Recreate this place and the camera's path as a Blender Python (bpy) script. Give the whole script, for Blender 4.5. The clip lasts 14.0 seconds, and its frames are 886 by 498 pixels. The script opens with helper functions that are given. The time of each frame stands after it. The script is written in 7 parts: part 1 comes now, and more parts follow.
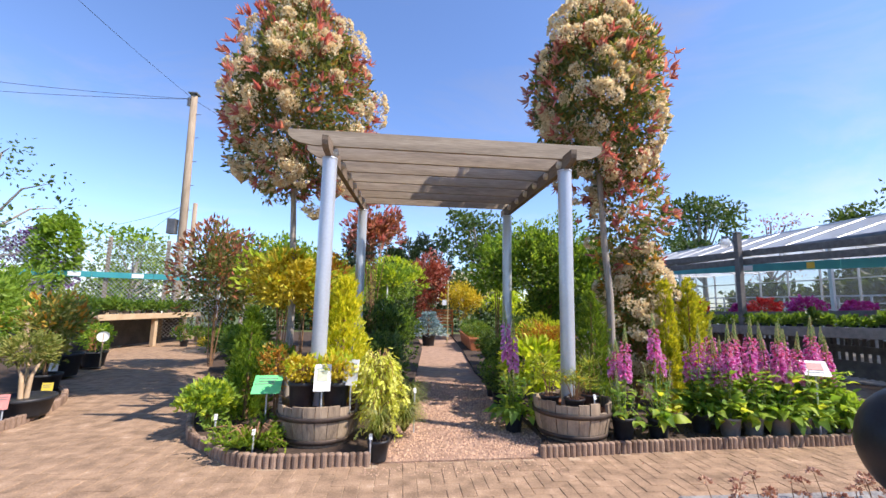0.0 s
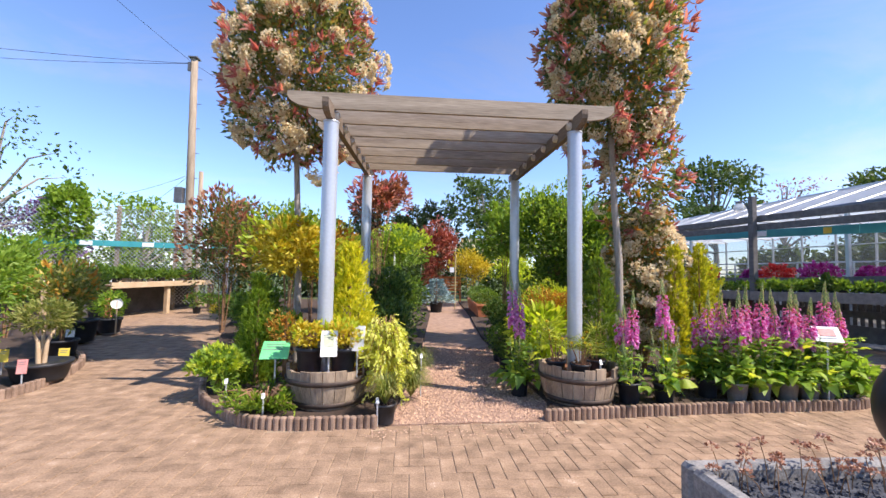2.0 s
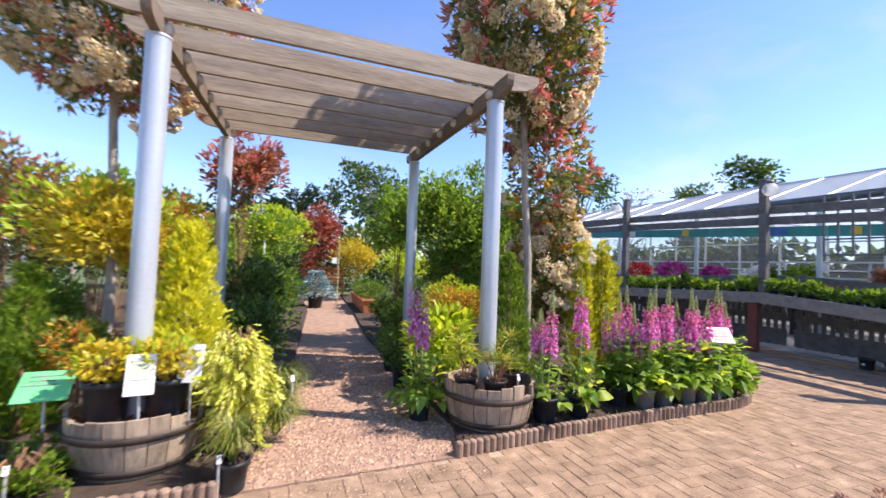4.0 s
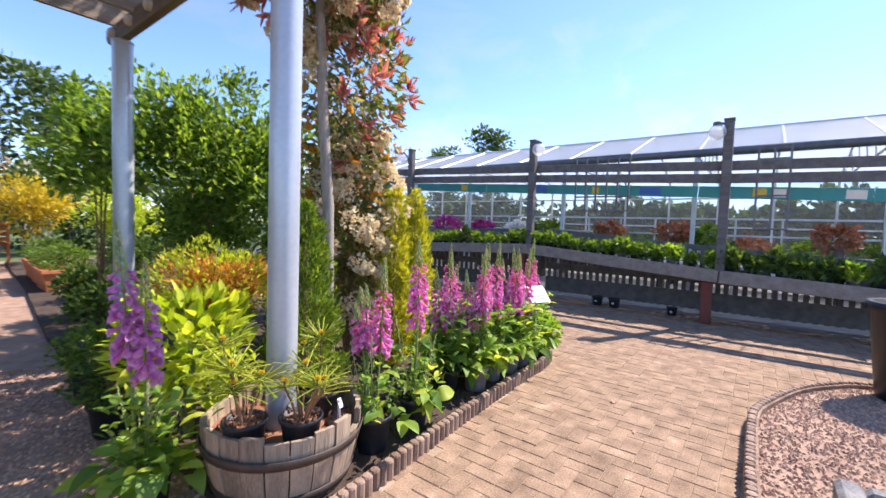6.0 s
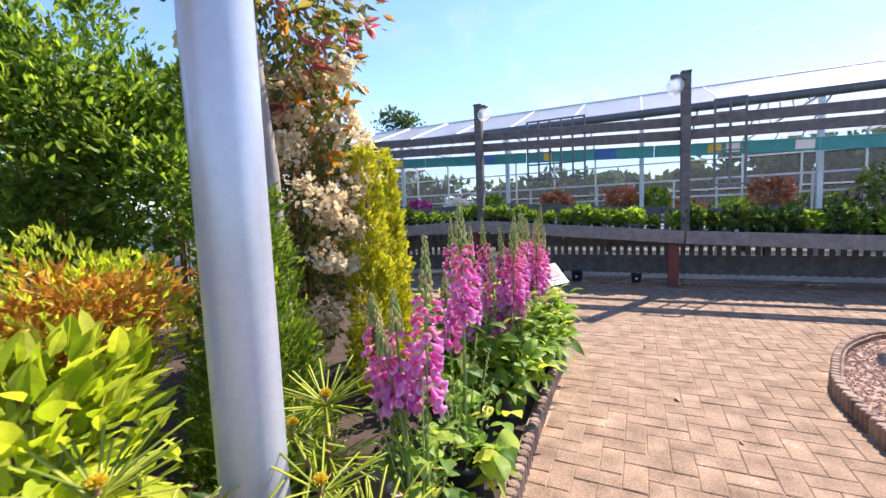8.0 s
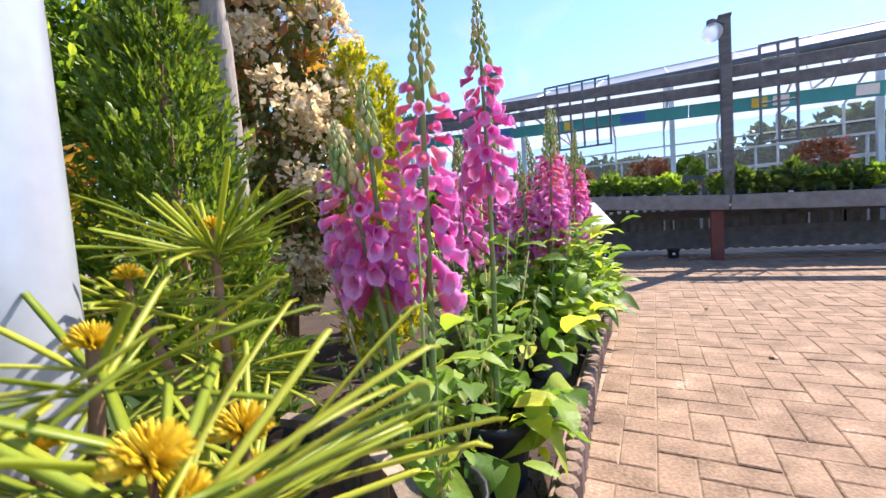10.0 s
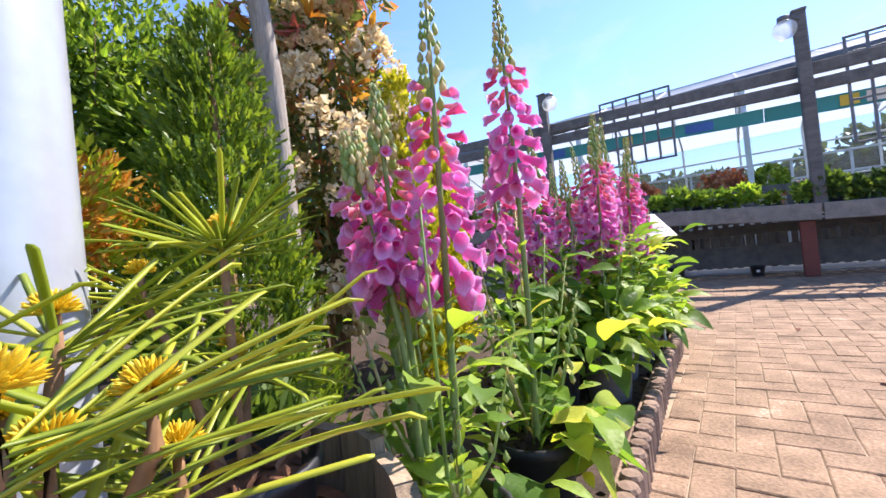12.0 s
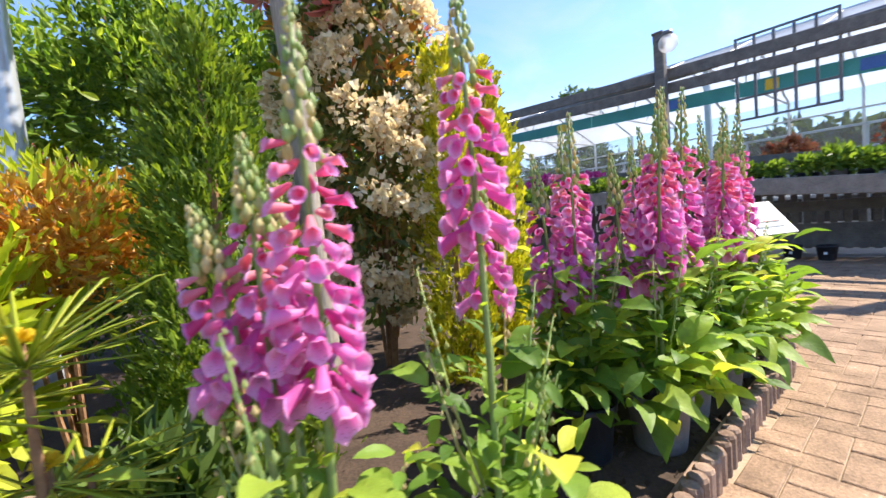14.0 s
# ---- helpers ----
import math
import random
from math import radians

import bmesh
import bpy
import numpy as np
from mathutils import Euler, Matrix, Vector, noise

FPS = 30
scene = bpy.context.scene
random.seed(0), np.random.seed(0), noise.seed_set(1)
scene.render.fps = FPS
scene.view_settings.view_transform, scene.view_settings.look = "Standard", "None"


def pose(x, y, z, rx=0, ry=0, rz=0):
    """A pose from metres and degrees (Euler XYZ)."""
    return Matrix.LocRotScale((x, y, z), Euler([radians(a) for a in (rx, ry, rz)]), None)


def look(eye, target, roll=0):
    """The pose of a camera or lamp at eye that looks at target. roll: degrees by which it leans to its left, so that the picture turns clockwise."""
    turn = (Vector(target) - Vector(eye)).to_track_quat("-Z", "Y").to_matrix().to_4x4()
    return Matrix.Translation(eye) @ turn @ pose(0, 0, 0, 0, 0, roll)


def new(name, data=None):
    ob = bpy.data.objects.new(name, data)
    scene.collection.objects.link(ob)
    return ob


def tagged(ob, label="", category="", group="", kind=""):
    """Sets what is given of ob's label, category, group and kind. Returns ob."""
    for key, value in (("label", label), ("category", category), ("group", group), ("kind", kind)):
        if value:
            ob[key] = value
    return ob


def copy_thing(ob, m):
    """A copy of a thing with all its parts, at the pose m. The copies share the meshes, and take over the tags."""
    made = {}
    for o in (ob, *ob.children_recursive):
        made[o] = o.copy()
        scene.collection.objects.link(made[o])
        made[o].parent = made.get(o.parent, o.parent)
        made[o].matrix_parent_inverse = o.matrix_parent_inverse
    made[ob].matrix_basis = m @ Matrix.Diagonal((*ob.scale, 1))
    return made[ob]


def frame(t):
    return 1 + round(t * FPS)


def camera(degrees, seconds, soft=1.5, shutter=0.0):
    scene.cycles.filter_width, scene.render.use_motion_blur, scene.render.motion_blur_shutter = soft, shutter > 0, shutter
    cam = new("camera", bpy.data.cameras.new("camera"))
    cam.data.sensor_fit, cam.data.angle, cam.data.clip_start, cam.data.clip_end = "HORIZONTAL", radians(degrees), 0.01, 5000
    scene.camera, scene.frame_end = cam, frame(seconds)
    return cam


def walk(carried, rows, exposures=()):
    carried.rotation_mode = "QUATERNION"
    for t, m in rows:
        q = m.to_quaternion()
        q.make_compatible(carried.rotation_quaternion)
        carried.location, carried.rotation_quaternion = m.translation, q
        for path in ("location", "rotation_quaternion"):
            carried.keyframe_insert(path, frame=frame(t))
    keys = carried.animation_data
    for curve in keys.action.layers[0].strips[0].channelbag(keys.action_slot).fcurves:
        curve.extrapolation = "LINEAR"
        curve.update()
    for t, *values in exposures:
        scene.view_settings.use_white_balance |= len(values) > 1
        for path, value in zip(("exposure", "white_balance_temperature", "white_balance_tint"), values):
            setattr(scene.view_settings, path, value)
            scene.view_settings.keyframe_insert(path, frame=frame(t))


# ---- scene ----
cam = camera(94.1, 14.0, shutter=0.4)
PATH = [
    (0, (-0.551, -4.897, 1.548), (-0.358, -2.924, 1.812), 1.2),
    (0.5, (-0.52, -4.902, 1.546), (-0.356, -2.919, 1.75), 0.6),
    (1, (-0.527, -4.886, 1.563), (-0.379, -2.897, 1.719), 0.6),
    (1.5, (-0.518, -4.86, 1.548), (-0.379, -2.869, 1.681), 0.6),
    (2, (-0.512, -4.814, 1.538), (-0.354, -2.823, 1.646), 1.0),
    (4.5, (-0.399, -3.32, 1.613), (0.558, -1.564, 1.666), 2.3),
    (5, (-0.236, -2.941, 1.65), (0.989, -1.359, 1.667), 2.5),
    (5.5, (-0.027, -2.6, 1.598), (1.413, -1.212, 1.558), 2.7),
    (6, (0.12, -2.191, 1.588), (1.707, -0.978, 1.482), 2.0),
    (6.5, (0.292, -1.739, 1.518), (1.977, -0.67, 1.379), 0.6),
    (7, (0.419, -1.376, 1.514), (2.183, -0.451, 1.332), -0.7),
    (9.5, (1.222, -0.668, 1.063), (3.032, 0.167, 0.898), -2.8),
    (10, (1.308, -0.633, 0.883), (3.081, 0.284, 0.756), -4.1),
    (10.5, (1.34, -0.632, 0.846), (3.088, 0.334, 0.752), -5.2),
    (11, (1.352, -0.659, 0.823), (3.075, 0.355, 0.765), -5.8),
    (11.5, (1.372, -0.668, 0.813), (3.055, 0.412, 0.798), -5.9),
    (12, (1.38, -0.691, 0.817), (3.009, 0.469, 0.849), -6.0),
    (12.5, (1.384, -0.692, 0.808), (2.954, 0.546, 0.854), -6.0),
    (13, (1.458, -0.714, 0.867), (2.964, 0.602, 0.884), -6.1),
    (13.5, (1.579, -0.74, 0.956), (2.998, 0.668, 0.892), -6.2),
    (14, (1.81, -0.847, 1.014), (3.068, 0.701, 0.871), -5.2),
]
walk(cam, [(t, look(eye, target, roll)) for t, eye, target, roll in PATH], exposures=[(0.0, 1.11, 6550, 17), (2.0, 1.14, 6550, 18), (5.0, 1.33, 6450, 19), (7.0, 1.40, 6400, 20), (9.5, 1.48, 6400, 19), (12.5, 1.47, 6350, 19), (14.0, 1.55, 6700, 14)])

# ---- light ----
SUN = Vector((2.67, -1.25, 3.5)).normalized()
world = bpy.data.worlds.new("sky")
scene.world = world
world.use_nodes = True
wn, wl = world.node_tree.nodes, world.node_tree.links
sky = wn.new("ShaderNodeTexSky")
sky.sky_type, sky.sun_disc = "NISHITA", False
sky.sun_elevation, sky.sun_rotation = math.asin(SUN.z), math.atan2(SUN.x, SUN.y)
sky.air_density, sky.dust_density, sky.ozone_density = 0.95, 0.1, 3.0
wn["Background"].inputs["Strength"].default_value = 0.116
# thin high cloud drawn out over the whole sky
wc, wm, wz, wr, wb, wg, wx, wt = (wn.new("ShaderNode" + k) for k in ("TexCoord", "Mapping", "TexNoise", "MapRange", "RGBToBW", "VectorMath", "Mix", "VectorMath"))
wm.inputs["Scale"].default_value, wm.inputs["Rotation"].default_value = (1.0, 2.6, 4.5), (0.0, 0.5, 0.9)
wz.inputs["Scale"].default_value, wz.inputs["Detail"].default_value, wz.inputs["Roughness"].default_value, wz.inputs["Distortion"].default_value = 1.4, 9.0, 0.62, 0.4
wr.inputs[1].default_value, wr.inputs[2].default_value, wr.inputs[3].default_value, wr.inputs[4].default_value = 0.50, 0.85, 0.0, 0.5
wg.operation, wg.inputs[1].default_value = "MULTIPLY", (1.22, 1.25, 1.3)
wx.data_type = "RGBA"
wl.new(wc.outputs["Generated"], wm.inputs[0])
wl.new(wm.outputs[0], wz.inputs["Vector"])
wl.new(wz.outputs[0], wr.inputs[0])
wt.operation, wt.inputs[1].default_value = "MULTIPLY", (0.84, 0.945, 1.10)
wl.new(sky.outputs[0], wt.inputs[0])
wl.new(wt.outputs[0], wb.inputs[0])
wl.new(wb.outputs[0], wg.inputs[0])
wl.new(wr.outputs[0], wx.inputs[0])
wl.new(wt.outputs[0], wx.inputs[6])
wl.new(wg.outputs[0], wx.inputs[7])
wl.new(wx.outputs[2], wn["Background"].inputs["Color"])
sun_data = bpy.data.lights.new("sun", "SUN")
sun_data.energy, sun_data.angle, sun_data.color = 3.7, radians(0.5), (1.0, 0.93, 0.82)
sun = new("sun", sun_data)
sun.matrix_world = look(SUN * 60, (0, 0, 0))


# ---- materials ----
def nodes_of(name):
    m = bpy.data.materials.new(name)
    m.use_nodes = True
    nt = m.node_tree
    return m, nt, nt.nodes["Principled BSDF"]


def ramp(nt, stops):
    r = nt.nodes.new("ShaderNodeValToRGB")
    e = r.color_ramp.elements
    while len(e) < len(stops):
        e.new(0.5)
    for el, (p, c) in zip(e, stops):
        el.position, el.color = p, (*c, 1)
    return r


def solid(name, c1, c2, rough=0.7, metal=0.0, scale=6.0, fine=60.0, bump=0.3, c3=None, stretch=(1, 1, 1), spec=0.4, piece=0.0, laid=False, span=(0.32, 0.72, 0.85)):
    """A weathered opaque surface: colours at two noise scales, with relief."""
    m, nt, b = nodes_of(name)
    co = nt.nodes.new("ShaderNodeTexCoord")
    mp = nt.nodes.new("ShaderNodeMapping")
    mp.inputs["Scale"].default_value = stretch
    gp = nt.nodes.new("ShaderNodeNewGeometry")
    nt.links.new(gp.outputs["Position"] if laid else co.outputs["Object"], mp.inputs[0])
    n1, n2 = nt.nodes.new("ShaderNodeTexNoise"), nt.nodes.new("ShaderNodeTexNoise")
    for n, sc, de in ((n1, scale, 4), (n2, fine, 3)):
        n.inputs["Scale"].default_value, n.inputs["Detail"].default_value = sc, de
        nt.links.new(mp.outputs[0], n.inputs["Vector"])
    mix = nt.nodes.new("ShaderNodeMath")
    mix.operation = "MULTIPLY_ADD"
    mix.inputs[1].default_value = 0.45
    nt.links.new(n2.outputs[0], mix.inputs[0])
    half = nt.nodes.new("ShaderNodeMath")
    half.operation, half.inputs[1].default_value = "MULTIPLY", 0.6
    nt.links.new(n1.outputs[0], half.inputs[0])
    nt.links.new(half.outputs[0], mix.inputs[2])
    fac = mix
    if piece:
        oi = nt.nodes.new("ShaderNodeObjectInfo")
        gi = nt.nodes.new("ShaderNodeNewGeometry")
        ad = nt.nodes.new("ShaderNodeMath")
        ad.operation = "ADD"
        nt.links.new(oi.outputs["Random"], ad.inputs[0])
        nt.links.new(gi.outputs["Random Per Island"], ad.inputs[1])
        fr = nt.nodes.new("ShaderNodeMath")
        fr.operation = "FRACT"
        nt.links.new(ad.outputs[0], fr.inputs[0])
        m2 = nt.nodes.new("ShaderNodeMath")
        m2.operation, m2.inputs[1].default_value = "MULTIPLY_ADD", piece
        nt.links.new(fr.outputs[0], m2.inputs[0])
        off = nt.nodes.new("ShaderNodeMath")
        off.operation, off.inputs[1].default_value = "SUBTRACT", piece / 2
        nt.links.new(mix.outputs[0], off.inputs[0])
        nt.links.new(off.outputs[0], m2.inputs[2])
        fac = m2
    r = ramp(nt, [(span[0], c1), (span[1], c2)] + ([(span[2], c3)] if c3 else []))
    nt.links.new(fac.outputs[0], r.inputs[0])
    nt.links.new(r.outputs[0], b.inputs["Base Color"])
    b.inputs["Roughness"].default_value, b.inputs["Metallic"].default_value = rough, metal
    b.inputs["Specular IOR Level"].default_value = spec
    if bump:
        bp = nt.nodes.new("ShaderNodeBump")
        bp.inputs["Strength"].default_value, bp.inputs["Distance"].default_value = bump, 0.01
        nt.links.new(mix.outputs[0], bp.inputs["Height"])
        nt.links.new(bp.outputs[0], b.inputs["Normal"])
    return m


def leafy(name, stops, trans=0.35, rough=0.45, glow=(1.55, 1.45, 0.6), crinkle=0.0):
    """Leaves or petals: a colour for each, and light passing through."""
    m, nt, b = nodes_of(name)
    gi, oi, ad, fr = (nt.nodes.new(k) for k in ("ShaderNodeNewGeometry", "ShaderNodeObjectInfo", "ShaderNodeMath", "ShaderNodeMath"))
    ad.operation, fr.operation = "ADD", "FRACT"
    nt.links.new(gi.outputs["Random Per Island"], ad.inputs[0])
    nt.links.new(oi.outputs["Random"], ad.inputs[1])
    nt.links.new(ad.outputs[0], fr.inputs[0])
    r = ramp(nt, stops)
    nt.links.new(fr.outputs[0], r.inputs[0])
    nz = nt.nodes.new("ShaderNodeTexNoise")
    nz.inputs["Scale"].default_value, nz.inputs["Detail"].default_value = 30.0, 3
    hs = nt.nodes.new("ShaderNodeHueSaturation")
    mr = nt.nodes.new("ShaderNodeMapRange")
    mr.inputs[3].default_value, mr.inputs[4].default_value = 0.65, 1.3
    nt.links.new(nz.outputs[0], mr.inputs[0])
    nt.links.new(mr.outputs[0], hs.inputs["Value"])
    nt.links.new(r.outputs[0], hs.inputs["Color"])
    nt.links.new(hs.outputs[0], b.inputs["Base Color"])
    b.inputs["Roughness"].default_value = rough
    b.inputs["Specular IOR Level"].default_value = 0.35
    if crinkle:
        cr, bp = nt.nodes.new("ShaderNodeTexVoronoi"), nt.nodes.new("ShaderNodeBump")
        cr.inputs["Scale"].default_value = 95.0
        oc = nt.nodes.new("ShaderNodeTexCoord")
        nt.links.new(oc.outputs["Object"], cr.inputs["Vector"])
        bp.inputs["Strength"].default_value, bp.inputs["Distance"].default_value = crinkle, 0.004
        nt.links.new(cr.outputs["Distance"], bp.inputs["Height"])
        nt.links.new(bp.outputs[0], b.inputs["Normal"])
    if trans:
        tr = nt.nodes.new("ShaderNodeBsdfTranslucent")
        tint = nt.nodes.new("ShaderNodeMix")
        tint.data_type, tint.blend_type = "RGBA", "MULTIPLY"
        tint.inputs[0].default_value = 1.0
        tint.inputs[7].default_value = (*glow, 1)
        nt.links.new(hs.outputs[0], tint.inputs[6])
        nt.links.new(tint.outputs[2], tr.inputs[0])
        mx = nt.nodes.new("ShaderNodeMixShader")
        mx.inputs[0].default_value = trans
        nt.links.new(b.outputs[0], mx.inputs[1])
        nt.links.new(tr.outputs[0], mx.inputs[2])
        nt.links.new(mx.outputs[0], nt.nodes["Material Output"].inputs[0])
    return m


def greens(a, b, c, d=None):
    return [(0.0, a), (0.4, b), (0.85, c)] + ([(0.97, d)] if d else [])


PAVER = solid("paver", (0.165, 0.107, 0.066), (0.375, 0.25, 0.158), 0.93, scale=6.0, fine=75, bump=1.0, c3=(0.56, 0.44, 0.34), piece=0.07, laid=True, span=(0.37, 0.66, 0.76))
SAND = solid("joint_sand", (0.22, 0.16, 0.10), (0.46, 0.35, 0.24), 0.95, scale=3, fine=90)
GRAVEL = solid("gravel", (0.20, 0.12, 0.08), (0.44, 0.29, 0.20), 0.9, scale=5, fine=70, bump=1.0)
PEBBLE = solid("pebble", (0.27, 0.165, 0.12), (0.58, 0.38, 0.25), 0.85, scale=1.1, fine=60, piece=0.6)
SOIL = solid("soil", (0.03, 0.02, 0.014), (0.095, 0.062, 0.042), 0.95, scale=7, fine=60, bump=1.0)
BARK = solid("bark_mulch", (0.09, 0.04, 0.022), (0.30, 0.14, 0.075), 0.9, scale=12, fine=60, bump=0.8, piece=0.5)
GRASSLAND = solid("rough_grass", (0.05, 0.08, 0.02), (0.12, 0.15, 0.05), 0.95, scale=0.5, fine=8)
EDGING = solid("edging_concrete", (0.15, 0.095, 0.065), (0.36, 0.25, 0.18), 0.9, scale=6, fine=80, piece=0.25, laid=True)
STEEL = solid("painted_steel", (0.40, 0.43, 0.47), (0.50, 0.535, 0.575), 0.28, metal=0.25, scale=2, fine=40, bump=0.04, spec=0.6)
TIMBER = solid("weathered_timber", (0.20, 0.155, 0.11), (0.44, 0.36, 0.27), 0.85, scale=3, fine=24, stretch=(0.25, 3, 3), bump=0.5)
# side-beam timber: grain turned along y, colours darker than the rafters
TIMBER_Y = solid("darker_timber_side", (0.09, 0.065, 0.045), (0.25, 0.19, 0.14), 0.85, scale=3, fine=24, stretch=(3, 0.25, 3), bump=0.5)
STAVE = solid("barrel_oak", (0.16, 0.12, 0.085), (0.42, 0.32, 0.22), 0.85, scale=6, fine=30, stretch=(4, 4, 0.4), bump=0.6, piece=0.3)
HOOP = solid("rusty_hoop", (0.045, 0.037, 0.033), (0.12, 0.085, 0.065), 0.6, metal=0.5, scale=8)
DOWEL = solid("pale_end_grain", (0.45, 0.38, 0.30), (0.68, 0.60, 0.50), 0.8, scale=20)
POT = solid("black_plastic", (0.010, 0.011, 0.014), (0.030, 0.032, 0.038), 0.5, scale=10, bump=0.1)
GREYPOT = solid("grey_plastic", (0.14, 0.13, 0.12), (0.24, 0.22, 0.21), 0.6, scale=10, bump=0.1)
TERRACOTTA = solid("terracotta", (0.42, 0.13, 0.05), (0.62, 0.24, 0.11), 0.8, scale=8)
TRUNK = solid("trunk_bark", (0.19, 0.16, 0.13), (0.42, 0.37, 0.31), 0.9, scale=9, fine=50, stretch=(3, 3, 0.5), bump=0.7)
STEM = solid("green_stem", (0.12, 0.18, 0.05), (0.24, 0.32, 0.10), 0.55, scale=20)
BROWNSTEM = solid("brown_stem", (0.16, 0.085, 0.04), (0.36, 0.20, 0.10), 0.8, scale=20)
# both greyed woods are lightened a little to paint in haze
GREYWOOD = solid("grey_stained_wood", (0.085, 0.08, 0.078), (0.20, 0.185, 0.17), 0.85, scale=4, fine=30, stretch=(2, 0.4, 2), bump=0.4)
BENCHWOOD = solid("bench_wood", (0.16, 0.14, 0.12), (0.32, 0.28, 0.24), 0.85, scale=4, fine=30, stretch=(2, 0.4, 2), bump=0.4)
PALEWOOD = solid("pale_timber", (0.42, 0.29, 0.17), (0.60, 0.45, 0.29), 0.8, scale=4, fine=30)
REDWOOD = solid("red_brown_stain", (0.13, 0.035, 0.025), (0.22, 0.065, 0.045), 0.75, scale=5)
ORANGEWOOD = solid("orange_stain", (0.48, 0.14, 0.04), (0.66, 0.24, 0.09), 0.75, scale=5)
TEAL = solid("teal_board", (0.03, 0.25, 0.27), (0.06, 0.36, 0.37), 0.5, scale=3, bump=0.05)
BLUESIGN = solid("blue_sign", (0.04, 0.13, 0.45), (0.07, 0.19, 0.58), 0.5)
YELLOWSIGN = solid("yellow_sign", (0.65, 0.48, 0.05), (0.8, 0.62, 0.1), 0.5)
WHITE = solid("white_card", (0.72, 0.72, 0.70), (0.84, 0.84, 0.82), 0.5, scale=10, bump=0.05)
PICTURE = solid("leafy_picture", (0.42, 0.52, 0.30), (0.70, 0.68, 0.52), 0.5, scale=14, fine=60, bump=0.0)
PINKCARD = solid("pink_card", (0.6, 0.2, 0.18), (0.75, 0.35, 0.3), 0.5)
GREENCARD = solid("green_card", (0.10, 0.52, 0.16), (0.18, 0.66, 0.26), 0.45, bump=0.05)
PRINT = solid("grey_print", (0.10, 0.13, 0.12), (0.25, 0.28, 0.26), 0.6, bump=0.0)
CANE = solid("bamboo_cane", (0.44, 0.31, 0.13), (0.62, 0.47, 0.24), 0.6, stretch=(1, 1, 0.2))
PALEMETAL = solid("pale_metal", (0.48, 0.50, 0.51), (0.66, 0.68, 0.69), 0.45, metal=0.4, bump=0.05)
# dark metal, also paled slightly for the haze
DARKMETAL = solid("dark_metal", (0.10, 0.10, 0.105), (0.19, 0.19, 0.195), 0.5, metal=0.4, bump=0.05)
STONE = solid("lichened_stone", (0.08, 0.08, 0.085), (0.34, 0.325, 0.30), 0.9, scale=8, fine=70, bump=0.9, c3=(0.52, 0.49, 0.43))
GRIT = solid("dark_grit", (0.03, 0.035, 0.045), (0.12, 0.125, 0.14), 0.9, scale=14, fine=70, bump=0.6, piece=0.5)
URN = solid("charcoal_glaze", (0.008, 0.010, 0.013), (0.02, 0.022, 0.028), 0.4, spec=0.25, scale=5, bump=0.1)
WIRE = solid("galvanised_wire", (0.36, 0.37, 0.37), (0.52, 0.53, 0.52), 0.45, metal=0.6, bump=0)
POLE = solid("pole_wood", (0.20, 0.15, 0.10), (0.40, 0.32, 0.23), 0.85, stretch=(3, 3, 0.3))
CABLE = solid("cable", (0.03, 0.03, 0.035), (0.06, 0.06, 0.065), 0.6, bump=0)
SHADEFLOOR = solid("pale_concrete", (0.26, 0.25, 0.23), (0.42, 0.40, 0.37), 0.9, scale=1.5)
# near-black boarding of the low wall, trestles and bench backs
DARKBOARD = solid("dark_board", (0.03, 0.03, 0.032), (0.10, 0.095, 0.09), 0.8, scale=3)


def sheet_glass(name, colour, thru):
    """Milky greenhouse sheet: light passes, softly."""
    m, nt, b = nodes_of(name)
    b.inputs["Base Color"].default_value = (*colour, 1)
    b.inputs["Roughness"].default_value = 0.35
    tr, tp, m1, m2 = (nt.nodes.new(k) for k in ("ShaderNodeBsdfTranslucent", "ShaderNodeBsdfTransparent", "ShaderNodeMixShader", "ShaderNodeMixShader"))
    tr.inputs[0].default_value = (*colour, 1)
    nz = nt.nodes.new("ShaderNodeTexNoise")
    nz.inputs["Scale"].default_value = 1.2
    rp = ramp(nt, [(0.3, tuple(c * 0.82 for c in colour)), (0.7, colour)])
    nt.links.new(nz.outputs[0], rp.inputs[0])
    nt.links.new(rp.outputs[0], b.inputs["Base Color"])
    m1.inputs[0].default_value, m2.inputs[0].default_value = 0.55, thru
    nt.links.new(b.outputs[0], m1.inputs[1])
    nt.links.new(tr.outputs[0], m1.inputs[2])
    nt.links.new(m1.outputs[0], m2.inputs[1])
    nt.links.new(tp.outputs[0], m2.inputs[2])
    nt.links.new(m2.outputs[0], nt.nodes["Material Output"].inputs[0])
    return m


ROOFSHEET = sheet_glass("milky_roof_sheet", (0.62, 0.66, 0.70), 0.4)
# dark pane colour stands in for the shade and haze inside
PANE = sheet_glass("dim_interior_pane", (0.10, 0.115, 0.13), 0.5)
GLOBE = sheet_glass("clear_globe", (0.85, 0.85, 0.83), 0.45)

L_PHOT = leafy("photinia_leaf", greens((0.07, 0.11, 0.04), (0.15, 0.19, 0.065), (0.30, 0.26, 0.10), (0.54, 0.20, 0.12)), 0.45)
L_RED = leafy("red_young_leaf", greens((0.40, 0.12, 0.12), (0.55, 0.23, 0.21), (0.66, 0.42, 0.34)), 0.45, glow=(1.3, 0.7, 0.5))
L_CREAM = leafy("cream_floret", greens((0.70, 0.54, 0.32), (0.84, 0.72, 0.48), (0.90, 0.82, 0.62)), 0.4, glow=(1.1, 1.05, 0.9))
L_MID = leafy("mid_green_leaf", greens((0.055, 0.115, 0.022), (0.115, 0.21, 0.035), (0.22, 0.33, 0.055)), 0.48)
